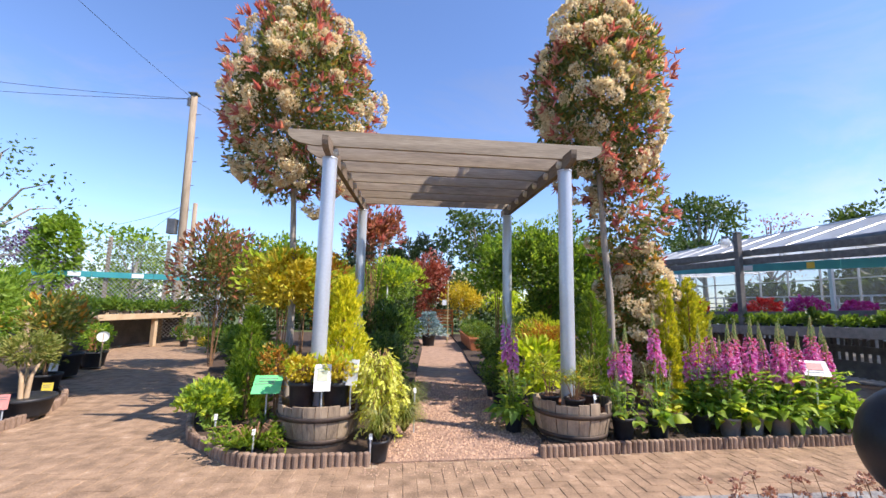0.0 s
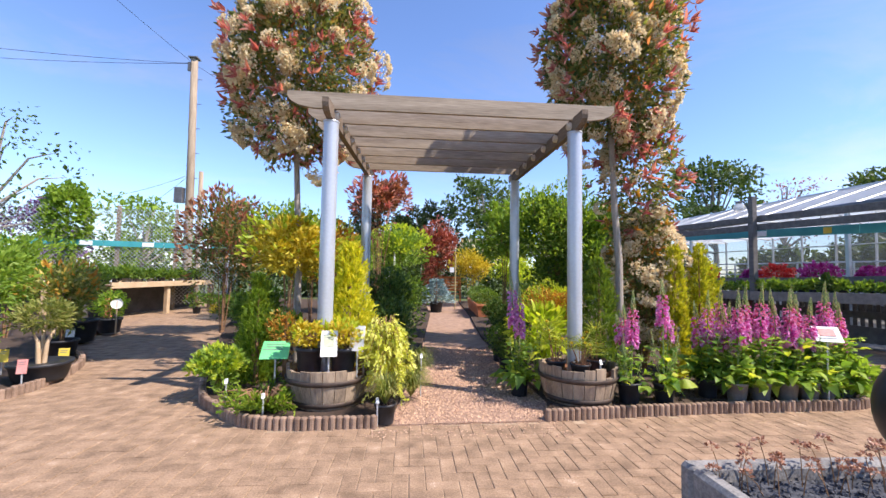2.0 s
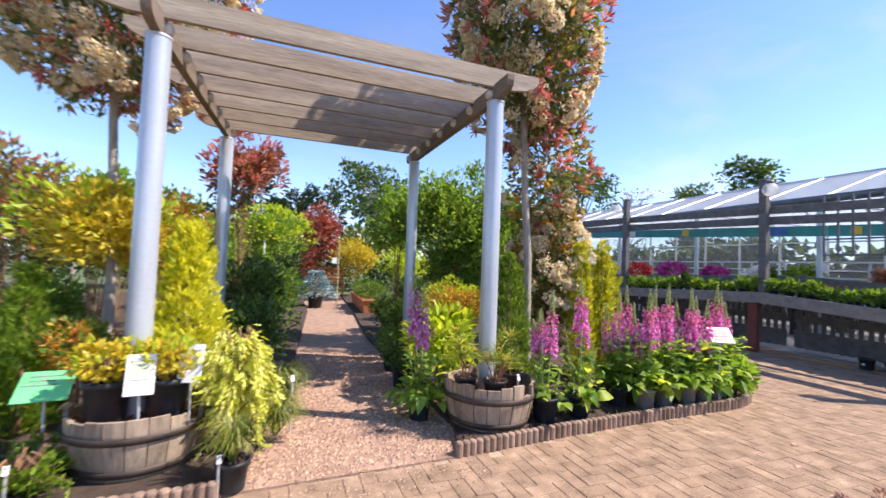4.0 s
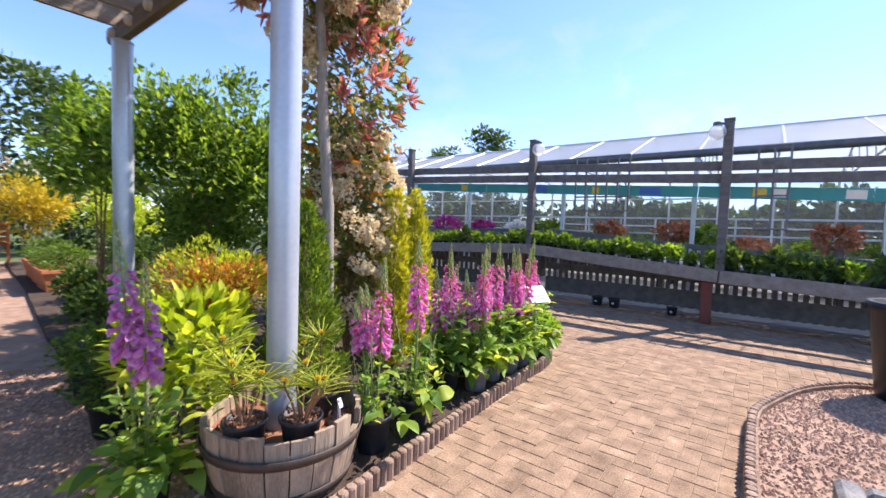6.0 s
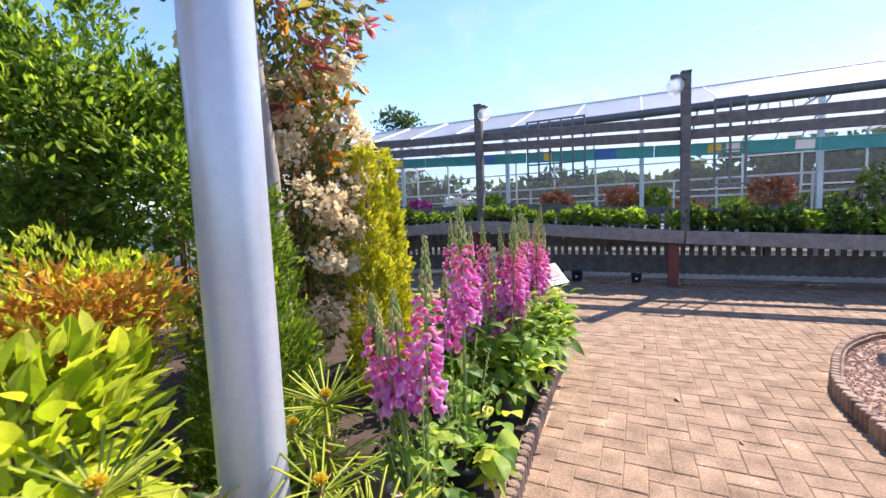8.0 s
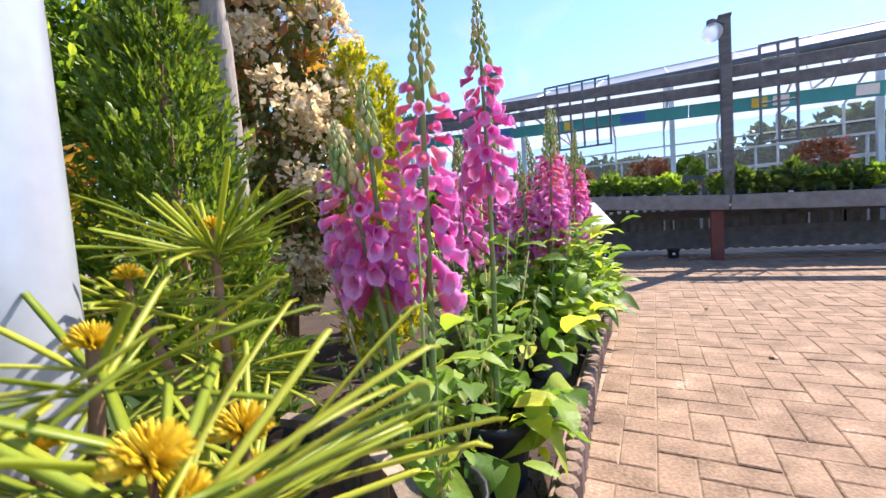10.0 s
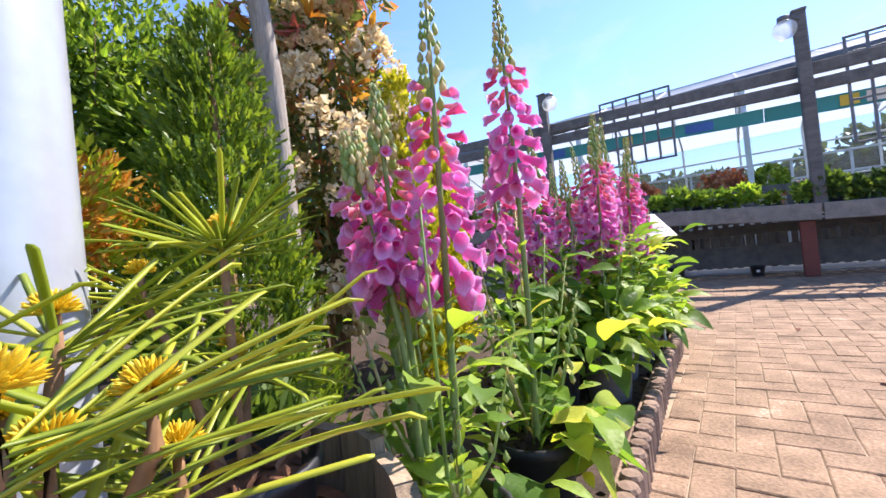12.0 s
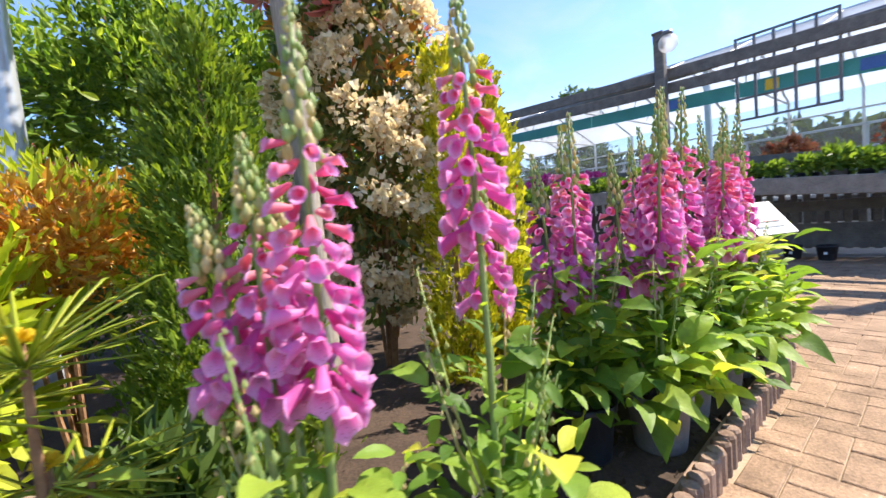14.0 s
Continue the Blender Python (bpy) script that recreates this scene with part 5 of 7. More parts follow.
def spike(root, rng, base, top, z_open, colour, single, size=0.062, bells=34):
    """A flower spike: stem from base to top, bells from z_open upward, buds at the tip."""
    b, t = np.array(base), np.array(top)
    bend = rng.normal(0, 0.012, 3)
    bend[2] = 0

    def along(z):
        q = (z - b[2]) / (t[2] - b[2])
        return b + (t - b) * q + bend * math.sin(q * 3.14)

    sh = Shape()
    zs = np.linspace(b[2], t[2], 7)
    tube(sh, [tuple(along(z)) for z in zs], [0.010, 0.009, 0.008, 0.007, 0.006, 0.005, 0.003], 7)
    stem = part("stem", sh, STEM, root, "pale green stem", True)
    hgt = t[2] - z_open
    joined, buds = Shape(), Shape()
    golden = 2.399
    for k in range(bells):
        q = k / bells
        z = z_open + hgt * 0.66 * q ** 0.95
        a = k * golden + rng.normal(0, 0.2)
        s = size * 1.12 * (1.0 - 0.52 * q) * (0.92 + 0.16 * rng.random())
        p = along(z)
        tilt = 0.72 - 0.45 * q + rng.normal(0, 0.2)
        m = Matrix.Translation(Vector(p) + Vector((math.cos(a), math.sin(a), 0)) * 0.024) @ Matrix.Rotation(a, 4, "Z") @ Matrix.Rotation(tilt, 4, "Y") @ Matrix.Rotation(rng.normal(0, 0.5), 4, "X") @ Matrix.Scale(s, 4)
        key = "pink" if (q > 0.62 and colour == "mauve") else colour
        if single:
            ob = part("bell", BELLS[key], None, stem)
            ob.matrix_basis = m
        else:
            put(joined, ARR[key], m, (2 if key == "pink" else 0, 1, 3))
    if not single:
        part("blossom", joined, [BELLS[colour].materials[0], THROAT, L_BELLPINK, L_LIP], stem, "hanging spotted bells", True, kind="stuff")
    nb = 46
    zb = z_open + hgt * (0.61 + 0.39 * np.linspace(0, 1, nb) ** 0.85)
    for k, z in enumerate(zb):
        q = k / nb
        a = k * golden
        p = along(min(z, t[2]))
        r = 0.0115 * (1 - 0.66 * q)
        c = p + np.array((math.cos(a), math.sin(a), 0.1)) * (0.026 * (1 - 0.78 * q))
        lathe(buds, [(0.0, -r * 1.5), (r * 0.7, -r * 0.8), (r * 0.75, r * 0.2), (0.0, r * 1.6)], 6, tuple(c))
    part("bud_tip", buds, L_BUD, stem, "green closed buds", True, kind="stuff")
    return stem


def foxglove(x, y, stems, leaves, colour="mauve", single=False, pot=(0.12, 0.22), potmat=None, label="tall pink-mauve foxglove in a plastic pot", foot=0.072, size=0.062, low=0.42):
    rng = seed()
    root = thing("foxglove", label, "foxglove", (x, y, foot), 0.0, "foxgloves along the kerb")
    add_pot(root, pot[0], pot[1], potmat or POT)
    zb = pot[1] * 0.85
    for dx, dy, h, n, first in stems:
        spike(root, rng, (dx * 0.35, dy * 0.35, zb), (dx, dy, h - foot), zb + (h - zb) * (first or low), colour, single, size, n)
    sh = Shape()
    for k in range(leaves):
        q = rng.random()
        a = rng.random() * 6.283
        z = zb - 0.03 + (0.46 if single else 0.58) * q ** (1.3 if single else 1.0)
        lf = rng.integers(0, 4) if q < 0.35 else rng.integers(1, 3)
        m = Matrix.Translation((math.cos(a) * 0.05 + rng.normal(0, 0.085), math.sin(a) * 0.05 + rng.normal(0, 0.085), z)) @ Matrix.Rotation(a, 4, "Z") @ Matrix.Rotation(-0.85 * rng.random() + 0.05, 4, "Y") @ Matrix.Rotation(rng.normal(0, 0.35), 4, "X") @ Matrix.Scale((0.75 + 0.5 * rng.random()) * (1.0 - 0.3 * q), 4)
        if single:
            ob = part("leaf", LEAVES[lf], None, root)
            ob.matrix_basis = m
        else:
            put(sh, LARR[lf], m)
    # narrow leaves up the flowering stems
    for dx, dy, h, n, first in stems:
        z1 = zb + (h - zb) * (first or low)
        for k in range(16):
            q = k / 16
            a = k * 2.4 + rng.random()
            f = 0.35 + 0.65 * ((z1 - 0.02 - zb) * q) / (h - zb)
            m = Matrix.Translation((dx * f, dy * f, zb + (z1 - zb) * q)) @ Matrix.Rotation(a, 4, "Z") @ Matrix.Rotation(-0.5 - 0.5 * rng.random(), 4, "Y") @ Matrix.Scale(0.95 - 0.45 * q, 4)
            if single:
                part("leaf", LEAVES[2], None, root, at=m)
            else:
                put(sh, LARR[2], m)
    if not single:
        part("foliage", sh, L_FOX, root, "broad crinkled leaves", True, kind="stuff")
    # slender side shoots with small buds
    bd = Shape()
    for k in range(7):
        a = rng.random() * 6.283
        e = np.array((math.cos(a) * 0.16, math.sin(a) * 0.16, zb + 0.28 + 0.42 * rng.random()))
        tube(bd, [(0, 0, zb), tuple(e * np.array((0.6, 0.6, 0.6))), tuple(e)], [0.005, 0.004, 0.002], 5)
        for j in range(16):
            c = e - np.array((0, 0, 0.015 * j)) * np.array((1, 1, 1)) + np.array((-math.cos(a) * 0.0035 * j, -math.sin(a) * 0.0035 * j, 0)) + np.array((math.cos(j * 2.4), math.sin(j * 2.4), 0)) * (0.006 + 0.0008 * j)
            rr = 0.0045 + 0.0004 * j
            lathe(bd, [(0.0, -rr), (rr * 0.8, 0.0), (0.0, rr * 1.6)], 5, tuple(c))
    part("side_shoot", bd, L_BUD, root, "slender shoots with green buds", True, kind="stuff")
    return root


foxglove(2.03, -0.18, ((0.03, -0.05, 1.37, 52, 0.405), (-0.11, 0.08, 1.07, 26, 0.57), (-0.03, 0.06, 1.18, 34, 0.50), (0.06, 0.22, 1.14, 26, 0.55)), 62, single=True, pot=(0.13, 0.24), size=0.061, low=0.45, label="large pink-mauve foxglove with spotted bells in a black pot")
foxglove(2.46, -0.17, ((-0.05, -0.05, 1.50, 46, None), (0.13, 0.12, 1.16, 26, None)), 105, single=True, pot=(0.12, 0.22), size=0.062, low=0.55, label="tall pink-mauve foxglove with a long budded tip")
for x, y, st in ((3.14, 0.12, ((0.03, 0.0, 1.36, 34, None), (-0.10, 0.08, 1.22, 24, None))),
                 (3.38, -0.05, ((0.0, -0.06, 1.40, 40, None), (0.13, -0.02, 1.44, 38, None), (-0.10, 0.08, 1.2, 28, None))),
                 (3.70, -0.02, ((0.03, -0.04, 1.47, 38, None), (-0.08, 0.10, 1.33, 32, None))),
                 (4.02, -0.05, ((0.0, -0.07, 1.40, 40, None), (0.12, -0.03, 1.33, 36, None), (-0.10, 0.06, 1.28, 30, None))),
                 (4.30, -0.04, ((0.0, -0.07, 1.30, 36, None), (-0.10, 0.08, 1.42, 30, None))),
                 (4.58, 0.02, ((0.0, -0.05, 1.50, 34, None), (0.13, 0.04, 1.36, 38, None))),
                 (4.88, 0.12, ((0.0, -0.03, 1.24, 34, None), (0.08, 0.08, 1.36, 30, None))),
                 (3.60, 0.45, ((0.0, 0.0, 1.42, 32, None), (0.12, 0.0, 1.2, 24, None))), (4.30, 0.45, ((0.0, 0.0, 1.40, 30, None),))):
    foxglove(x, y - 0.09, [(a, b, c, int(n * 1.45), e) for a, b, c, n, e in st], 230, size=0.069, low=0.40, potmat=GREYPOT if x > 3.3 else POT)
foxglove(0.88, 0.33, ((-0.13, -0.02, 1.56, 54, 0.50), (-0.03, -0.09, 1.38, 50, 0.48)), 190, "lilac", single=True, size=0.064, label="lilac foxglove in a pot beside the gravel path", low=0.50, foot=0.014)

# ---- half barrels under the front posts ----
def barrel(x, y, rz):
    root = thing("half_barrel", "weathered oak half barrel planter with rusty hoops", "planter", (x, y, 0.072), rz, "half barrels under the front posts")
    rng = np.random.default_rng(int(x * 10) + 90)
    n = 22
    prof = ((0.0, 0.375), (0.10, 0.405), (0.22, 0.432), (0.32, 0.442), (0.40, 0.445))
    for k in range(n):
        a0, a1 = 2 * math.pi * (k + 0.03) / n, 2 * math.pi * (k + 0.97) / n
        top = 0.40 + rng.normal(0, 0.012) + (0.03 if rng.random() < 0.15 else 0) - (0.07 if rng.random() < 0.12 else 0)
        off = rng.normal(0, 0.004)
        v = []
        for z, r in prof:
            z = z if z < 0.4 else top
            for rr in (r + off, r - 0.028):
                for a in (a0, (a0 + a1) / 2, a1):
                    v.append((rr * math.cos(a), rr * math.sin(a), z))
        f = []
        for i in range(len(prof) - 1):
            o = 6 * i
            f += [(o, o + 1, o + 7, o + 6), (o + 1, o + 2, o + 8, o + 7), (o + 4, o + 3, o + 9, o + 10), (o + 5, o + 4, o + 10, o + 11), (o + 3, o, o + 6, o + 9), (o + 2, o + 5, o + 11, o + 8)]
        o = 6 * (len(prof) - 1)
        f += [(o, o + 1, o + 4, o + 3), (o + 1, o + 2, o + 5, o + 4)]
        part("stave", Shape().add(v, f), STAVE, root, "split grey oak stave")
    for z, r in ((0.255, 0.447), (0.025, 0.392)):
        sh = Shape()
        lathe(sh, [(r - 0.004, z), (r + 0.003, z + 0.002), (r + 0.010 + 0.006, z + 0.052), (r + 0.008, z + 0.054)], 44)
        part("hoop", sh, HOOP, root, "flat rusty iron hoop", True)
    sh = Shape()
    lathe(sh, [(0.41, 0.30), (0.25, 0.315), (0.0, 0.31)], 26)
    m = 260
    a, q = rng.random(m) * 6.283, np.sqrt(rng.random(m)) * 0.39
    scatter(sh, np.stack([q * np.cos(a), q * np.sin(a), np.full(m, 0.315)], 1), np.tile((0, 0, 0.1), (m, 1)), 0.045, 0.5, OVAL, rng, 0.8)
    part("soil", sh, BARK, root, "bark chips")
    return root


barrel(-1.40, -0.02, 0.2)
barrel(1.50, 0.02, 0.5)


# umbrella pines standing in the barrel
def needle_shape(ln, w, arch):
    """A thick, blunt, grooved needle."""
    v, n = [], 6
    for i in range(n):
        t = i / (n - 1)
        ww = w * (0.7, 0.95, 1.0, 1.0, 0.95, 0.5)[i]
        z = ln * arch * (t - 1.1 * t * t)
        x = ln * (0, 0.2, 0.45, 0.7, 0.95, 1.0)[i]
        v += [(x, -ww, z + 0.25 * ww), (x, 0, z - 0.5 * ww), (x, ww, z + 0.25 * ww), (x, 0, z + 0.35 * ww)]
    f = [(4 * i + j, 4 * i + (j + 1) % 4, 4 * i + 4 + (j + 1) % 4, 4 * i + 4 + j) for i in range(n - 1) for j in range(4)] + [(0, 1, 2, 3), tuple(4 * n - 4 + j for j in range(4))]
    return Shape().add(v, f).mesh("needle", L_NEEDLE, True)


NEEDLES = [needle_shape(0.165, 0.0036, 0.06), needle_shape(0.145, 0.0034, 0.0), needle_shape(0.180, 0.0038, 0.14)]
bud = Shape()
rng = seed()
for k in range(130):
    d = rng.normal(0, 1, 3)
    d[2] = abs(d[2]) * 1.1
    d /= np.linalg.norm(d)
    m = Vector(d).to_track_quat("Z", "Y").to_matrix().to_4x4()
    n0 = len(bud.v)
    lathe(bud, [(0.0, 0.004), (0.0011, 0.006), (0.0013, 0.0185 + 0.004 * rng.random()), (0.0, 0.0245)], 5)
    bud.v[-1] = bud.v[-1] @ np.array(m)[:3, :3].T
BUD = bud.mesh("bud", L_PINEBUD, True)


def umbrella_pine(x, y, z, whorls, label):
    rng = seed()
    root = thing("umbrella_pine", label, "conifer", (x, y, z), 0.0, "umbrella pines in the barrel")
    add_pot(root, 0.115, 0.15, POT, 0.0, BARK)
    for dx, dy, h, n, tilt in whorls:
        sh = Shape()
        tube(sh, [(dx * 0.2, dy * 0.2, 0.12), (dx * 0.6, dy * 0.6, 0.12 + (h - 0.12) * 0.6), (dx, dy, h), (dx, dy, h + 0.045)], [0.008, 0.007, 0.006, 0.005], 7)
        stem = part("stem", sh, BROWNSTEM, root, "rough orange-brown stem", True)
        for k in range(n):
            a = 2 * math.pi * k / n + rng.normal(0, 0.2)
            if dy < -0.1 and math.cos(a + 1.9) > 0.6:
                continue
            up = -0.14 + 0.84 * rng.random() - tilt
            m = Matrix.Translation((dx, dy, h + rng.normal(0, 0.008))) @ Matrix.Rotation(a, 4, "Z") @ Matrix.Rotation(-up, 4, "Y") @ Matrix.Rotation(rng.normal(0, 0.3), 4, "X") @ Matrix.Scale(0.85 + 0.3 * rng.random(), 4)
            part("needle", NEEDLES[int(rng.integers(0, 3))], None, stem, at=m)
        part("bud", BUD, None, stem, "yellow bud cluster", at=Matrix.Translation((dx, dy, h + 0.038)) @ Matrix.Scale(0.9, 4))


umbrella_pine(1.42, -0.26, 0.385, ((-0.01, -0.155, 0.355, 30, 0.1), (0.01, -0.135, 0.315, 12, 0.1), (0.06, -0.125, 0.33, 16, 0.0), (0.09, -0.075, 0.27, 16, 0.0), (-0.10, 0.0, 0.33, 24, 0.1), (0.02, 0.08, 0.30, 24, 0.1), (0.05, 0.04, 0.38, 20, 0.0)), "glossy umbrella pine with yellow buds in a black pot")
umbrella_pine(1.70, -0.05, 0.385, ((0.005, 0.01, 0.475, 48, -0.05), (-0.09, 0.06, 0.415, 28, 0.1), (0.01, 0.02, 0.29, 30, 0.25), (0.05, 0.06, 0.25, 18, 0.25)), "taller umbrella pine with a bare stem in a pot")
umbrella_pine(1.20, -0.08, 0.385, ((-0.12, -0.10, 0.46, 48, 0.0), (-0.08, 0.08, 0.54, 42, 0.0), (-0.11, -0.09, 0.36, 36, 0.25), (0.05, -0.07, 0.36, 34, 0.1), (0.03, 0.09, 0.33, 30, 0.1)), "bushy umbrella pine with fine needles in a pot")

# golden shrubs with price cards in the other barrel
for x, y, s in ((-1.58, -0.17, 1), (-1.22, -0.17, 2)):
    shrub("golden_euonymus", "small golden shrub in a black pot", x, y, 0.68, 0.96, 0.21, L_YELLOW, 700, 0.05, 0.55, pot=(0.145, 0.31), foot=0.385, tips=L_LIME, tipn=160, group="golden shrubs in the barrel")


def card(name, label, x, y, z, w, h, mat, rz, tilt, stick, foot=0.06, lines=5, patch=None, category="sign"):
    """A printed card on a stick, its print as plain bars."""
    root = thing(name, label, category, (x, y, foot), rz)
    if stick:
        sh = Shape()
        tube(sh, [(0, 0.008, 0), (0, 0.008, z - foot)], 0.009, 7)
        part("stick", sh, PALEMETAL, root)
    m = Matrix.Rotation(tilt, 4, "X")
    sh = Shape()
    box(sh, (0, 0, 0), (w, 0.005, h), bevel=0.0015)
    panel = part("panel", sh, mat, root, at=Matrix.Translation((0, 0, z - foot)) @ m)
    for k in range(lines):
        sh = Shape()
        box(sh, (-w * 0.05 * (k % 3), -0.0045, h * (0.32 - 0.15 * k)), (w * (0.7 - 0.12 * (k % 2)), 0.002, h * 0.05), bevel=0.0004)
        part("print_bar", sh, PRINT, panel)
    if patch:
        sh = Shape()
        box(sh, (0, -0.006, h * 0.1), (w * 0.6, 0.002, h * 0.45), bevel=0.0004)
        part("picture", sh, patch, panel)
    return root


card("green_sign", "green and white price board on a stick", -2.0, 0.02, 0.62, 0.30, 0.26, GREENCARD, 0.1, -0.9, True, lines=3)
card("bed_sign", "white plant sign on a metal stick", 4.45, -0.245, 0.87, 0.26, 0.22, WHITE, -0.45, -0.75, True, patch=PINKCARD)
card("price_card", "printed picture card tucked in a pot", -1.34, -0.36, 0.76, 0.17, 0.27, WHITE, 0.1, -0.25, True, foot=0.385, lines=1, patch=PICTURE)
card("price_card", "printed picture card tucked in a pot", -1.06, -0.26, 0.80, 0.16, 0.27, WHITE, -0.3, -0.2, True, foot=0.385, lines=1, patch=PICTURE)
for x, y, z, f in ((-0.80, -0.66, 0.26, 0.012), (-2.45, -0.15, 0.32, 0.06), (-1.95, -0.48, 0.26, 0.06), (1.62, -0.34, 0.56, 0.385), (-0.35, 0.3, 0.5, 0.012), (4.05, -0.14, 0.40, 0.06)):
    card("plant_label", "small white plastic plant label", x, y, z, 0.032, 0.055, WHITE, 0.2, -0.4, True, foot=f, lines=2, category="label")


# ---- stock on the long bench ----
def pot_plants():
    """Five small potted plants, to be repeated along the benches."""
    made = []
    for k, (leaf, r, h, n, size) in enumerate(((L_MID, 0.13, 0.22, 190, 0.07), (L_MID, 0.15, 0.26, 210, 0.075), (L_MID, 0.12, 0.2, 180, 0.065), (L_BRIGHT, 0.14, 0.24, 190, 0.075), (L_DARK, 0.17, 0.30, 200, 0.095))):
        rng = seed()
        root = thing("bench_plant", "leafy green bedding plant in a small pot", "pot plant", (9.3, -8.6 + k * 0.3, falling(-8.6 + k * 0.3, BENCH_Z) + 0.152), 0.0, "bedding plants on the bench")
        part("pot", pot_shape(0.075, 0.12), GREYPOT if k % 2 else POT, root, "", True)
        sh = Shape()
        p, d = lumpy(rng, n, (r, r, h / 2), 0.6, 6, 0.4)
        p[:, 2] += 0.12 + h * 0.42
        scatter(sh, p, d + np.array((0, 0, 0.4)), size, 0.5, OVAL, rng, 0.6)
        part("foliage", sh, leaf, root, kind="stuff")
        tg = Shape()
        box(tg, (-0.079, 0, 0.07), (0.004, 0.05, 0.05), bevel=0.001)
        part("label", tg, WHITE, root, "white pot label")
        made.append(root)
    return made


PLANTS = pot_plants()
rng = random.Random(5)
for (x0, y0, *_), (x1, y1, *_) in zip(POSTS, POSTS[1:]):
    d = Vector((x1 - x0, y1 - y0, 0))
    n = int(d.length / 0.30)
    nrm = Vector((d.y, -d.x, 0)).normalized()
    far = y0 > 4
    for k in range(n):
        for row in range(1 if far else 2):
            if rng.random() < 0.06:
                continue
            q = Vector((x0, y0, 0)) + d * ((k + 0.5 + rng.uniform(-0.15, 0.15)) / n) + nrm * (0.06 + 0.34 * row + rng.uniform(-0.03, 0.03))
            kind = 0 if y0 > -2 and y0 < 4 else (4 if y0 < -2 else 1)
            src = PLANTS[kind if rng.random() < 0.7 else rng.randrange(5)]
            s = rng.uniform(0.85, 1.25)
            copy_thing(src, pose(q.x, q.y, falling(q.y, BENCH_Z) + 0.152, 0, 0, rng.uniform(0, 360)) @ Matrix.Scale(s, 4))

# flower tubs and hanging colour inside the plant house
shelf = thing("display_shelf", "long pale display shelf under the plant house roof", "shelf", (11.3, 0, 0))
sh = Shape()
box(sh, (0, 0, 1.22), (0.6, 34, 0.05))
part("shelf_board", sh, PALEMETAL, shelf)
for k in range(12):
    sh = Shape()
    box(sh, (0, -16.5 + k * 3, 0.5975), (0.08, 0.08, 1.195))
    part("leg", sh, PALEMETAL, shelf)
for y, mt, r, lb in ((7.6, L_REDFLOWER, 0.42, "mound of red flowers in a tub"), (6.2, L_MAGENTA, 0.46, "mound of magenta flowers in a tub"), (8.6, L_MAGENTA, 0.3, "small tub of magenta flowers"), (3.6, L_WHITEFLOWER, 0.36, "mound of white flowers in a tub"), (4.8, L_MAGENTA, 0.36, "mound of purple flowers in a tub"), (2.6, L_MID, 0.38, "leafy green plant in a tub"), (0.9, L_BRONZE, 0.36, "bronze-leaved plant in a tub"), (-0.6, L_BRONZE, 0.40, "bronze-leaved plant in a tub"), (-1.3, L_MID, 0.34, "leafy green plant in a tub"), (-3.4, L_BRONZE, 0.4, "bronze-leaved plant in a tub"), (-5.2, L_DARK, 0.5, "dark leafy plant in a tub"), (-6.6, L_MAGENTA, 0.4, "mound of magenta flowers in a tub"), (10.5, L_REDFLOWER, 0.35, "mound of red flowers in a tub")):
    rg = seed()
    root = thing("flower_tub", lb, "pot plant", (11.3, y, 1.247), 0.0, "flower tubs on the shelf")
    add_pot(root, 0.16, 0.2, REDWOOD if mt is L_REDFLOWER else GREYPOT)
    sh = Shape()
    p, d = lumpy(rg, 700, (r, r, r * 0.72), 0.5, 9, 0.3)
    p[:, 2] = np.maximum(p[:, 2] + 0.18 + r * 0.5, 0.05)
    scatter(sh, p, d, 0.085, 0.8, DIAMOND, rg, 0.7)
    part("flower_mass" if mt not in (L_MID, L_DARK, L_BRONZE) else "foliage", sh, mt, root, kind="stuff")
# tables and stock deeper inside
for x in (13.4, 15.6):
    tb2 = thing("stock_table", "long table crowded with dim potted stock", "table", (x, 0, 0), 0.0, "tables in the plant house")
    sh = Shape()
    box(sh, (0, 0, 0.8), (1.1, 32, 0.06))
    part("tabletop", sh, PALEMETAL, tb2)
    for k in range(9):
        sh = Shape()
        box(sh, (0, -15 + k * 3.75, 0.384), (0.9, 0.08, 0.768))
        part("trestle", sh, DARKBOARD, tb2)
    rg = seed()
    for k in range(24):
        root = thing("stock_plant", "shaded leafy plant on a table", "pot plant", (x + rg.uniform(-0.3, 0.3), -15 + k * 1.3, 0.832), 0.0, "plants on the inner tables")
        sh = pot_shape(0.14, 0.2)
        part("pot", sh, POT, root, "", True)
        sh = Shape()
        p, d = lumpy(rg, 240, (0.4, 0.45, 0.35), 0.6, 8, 0.4)
        p[:, 2] = np.maximum(p[:, 2] + 0.45, 0.2)
        scatter(sh, p, d, 0.13, 0.6, DIAMOND, rg, 0.7)
        part("foliage", sh, (L_DARK, L_MID, L_BRONZE, L_DARK)[k % 4], root, kind="stuff")

# pale staging rails inside the plant house
stg = thing("staging_rail", "pale metal staging with thin uprights in the plant house", "staging", (12.3, 0, 0))
for z in (1.62, 2.02):
    sh = Shape()
    box(sh, (0, 0, z), (0.05, 32, 0.045), bevel=0.004)
    part("rail", sh, PALEMETAL, stg)
for k in range(37):
    sh = Shape()
    box(sh, (0.06, -15.8 + k * 0.88, 1.02), (0.045, 0.045, 2.04), bevel=0.004)
    part("upright", sh, PALEMETAL, stg)

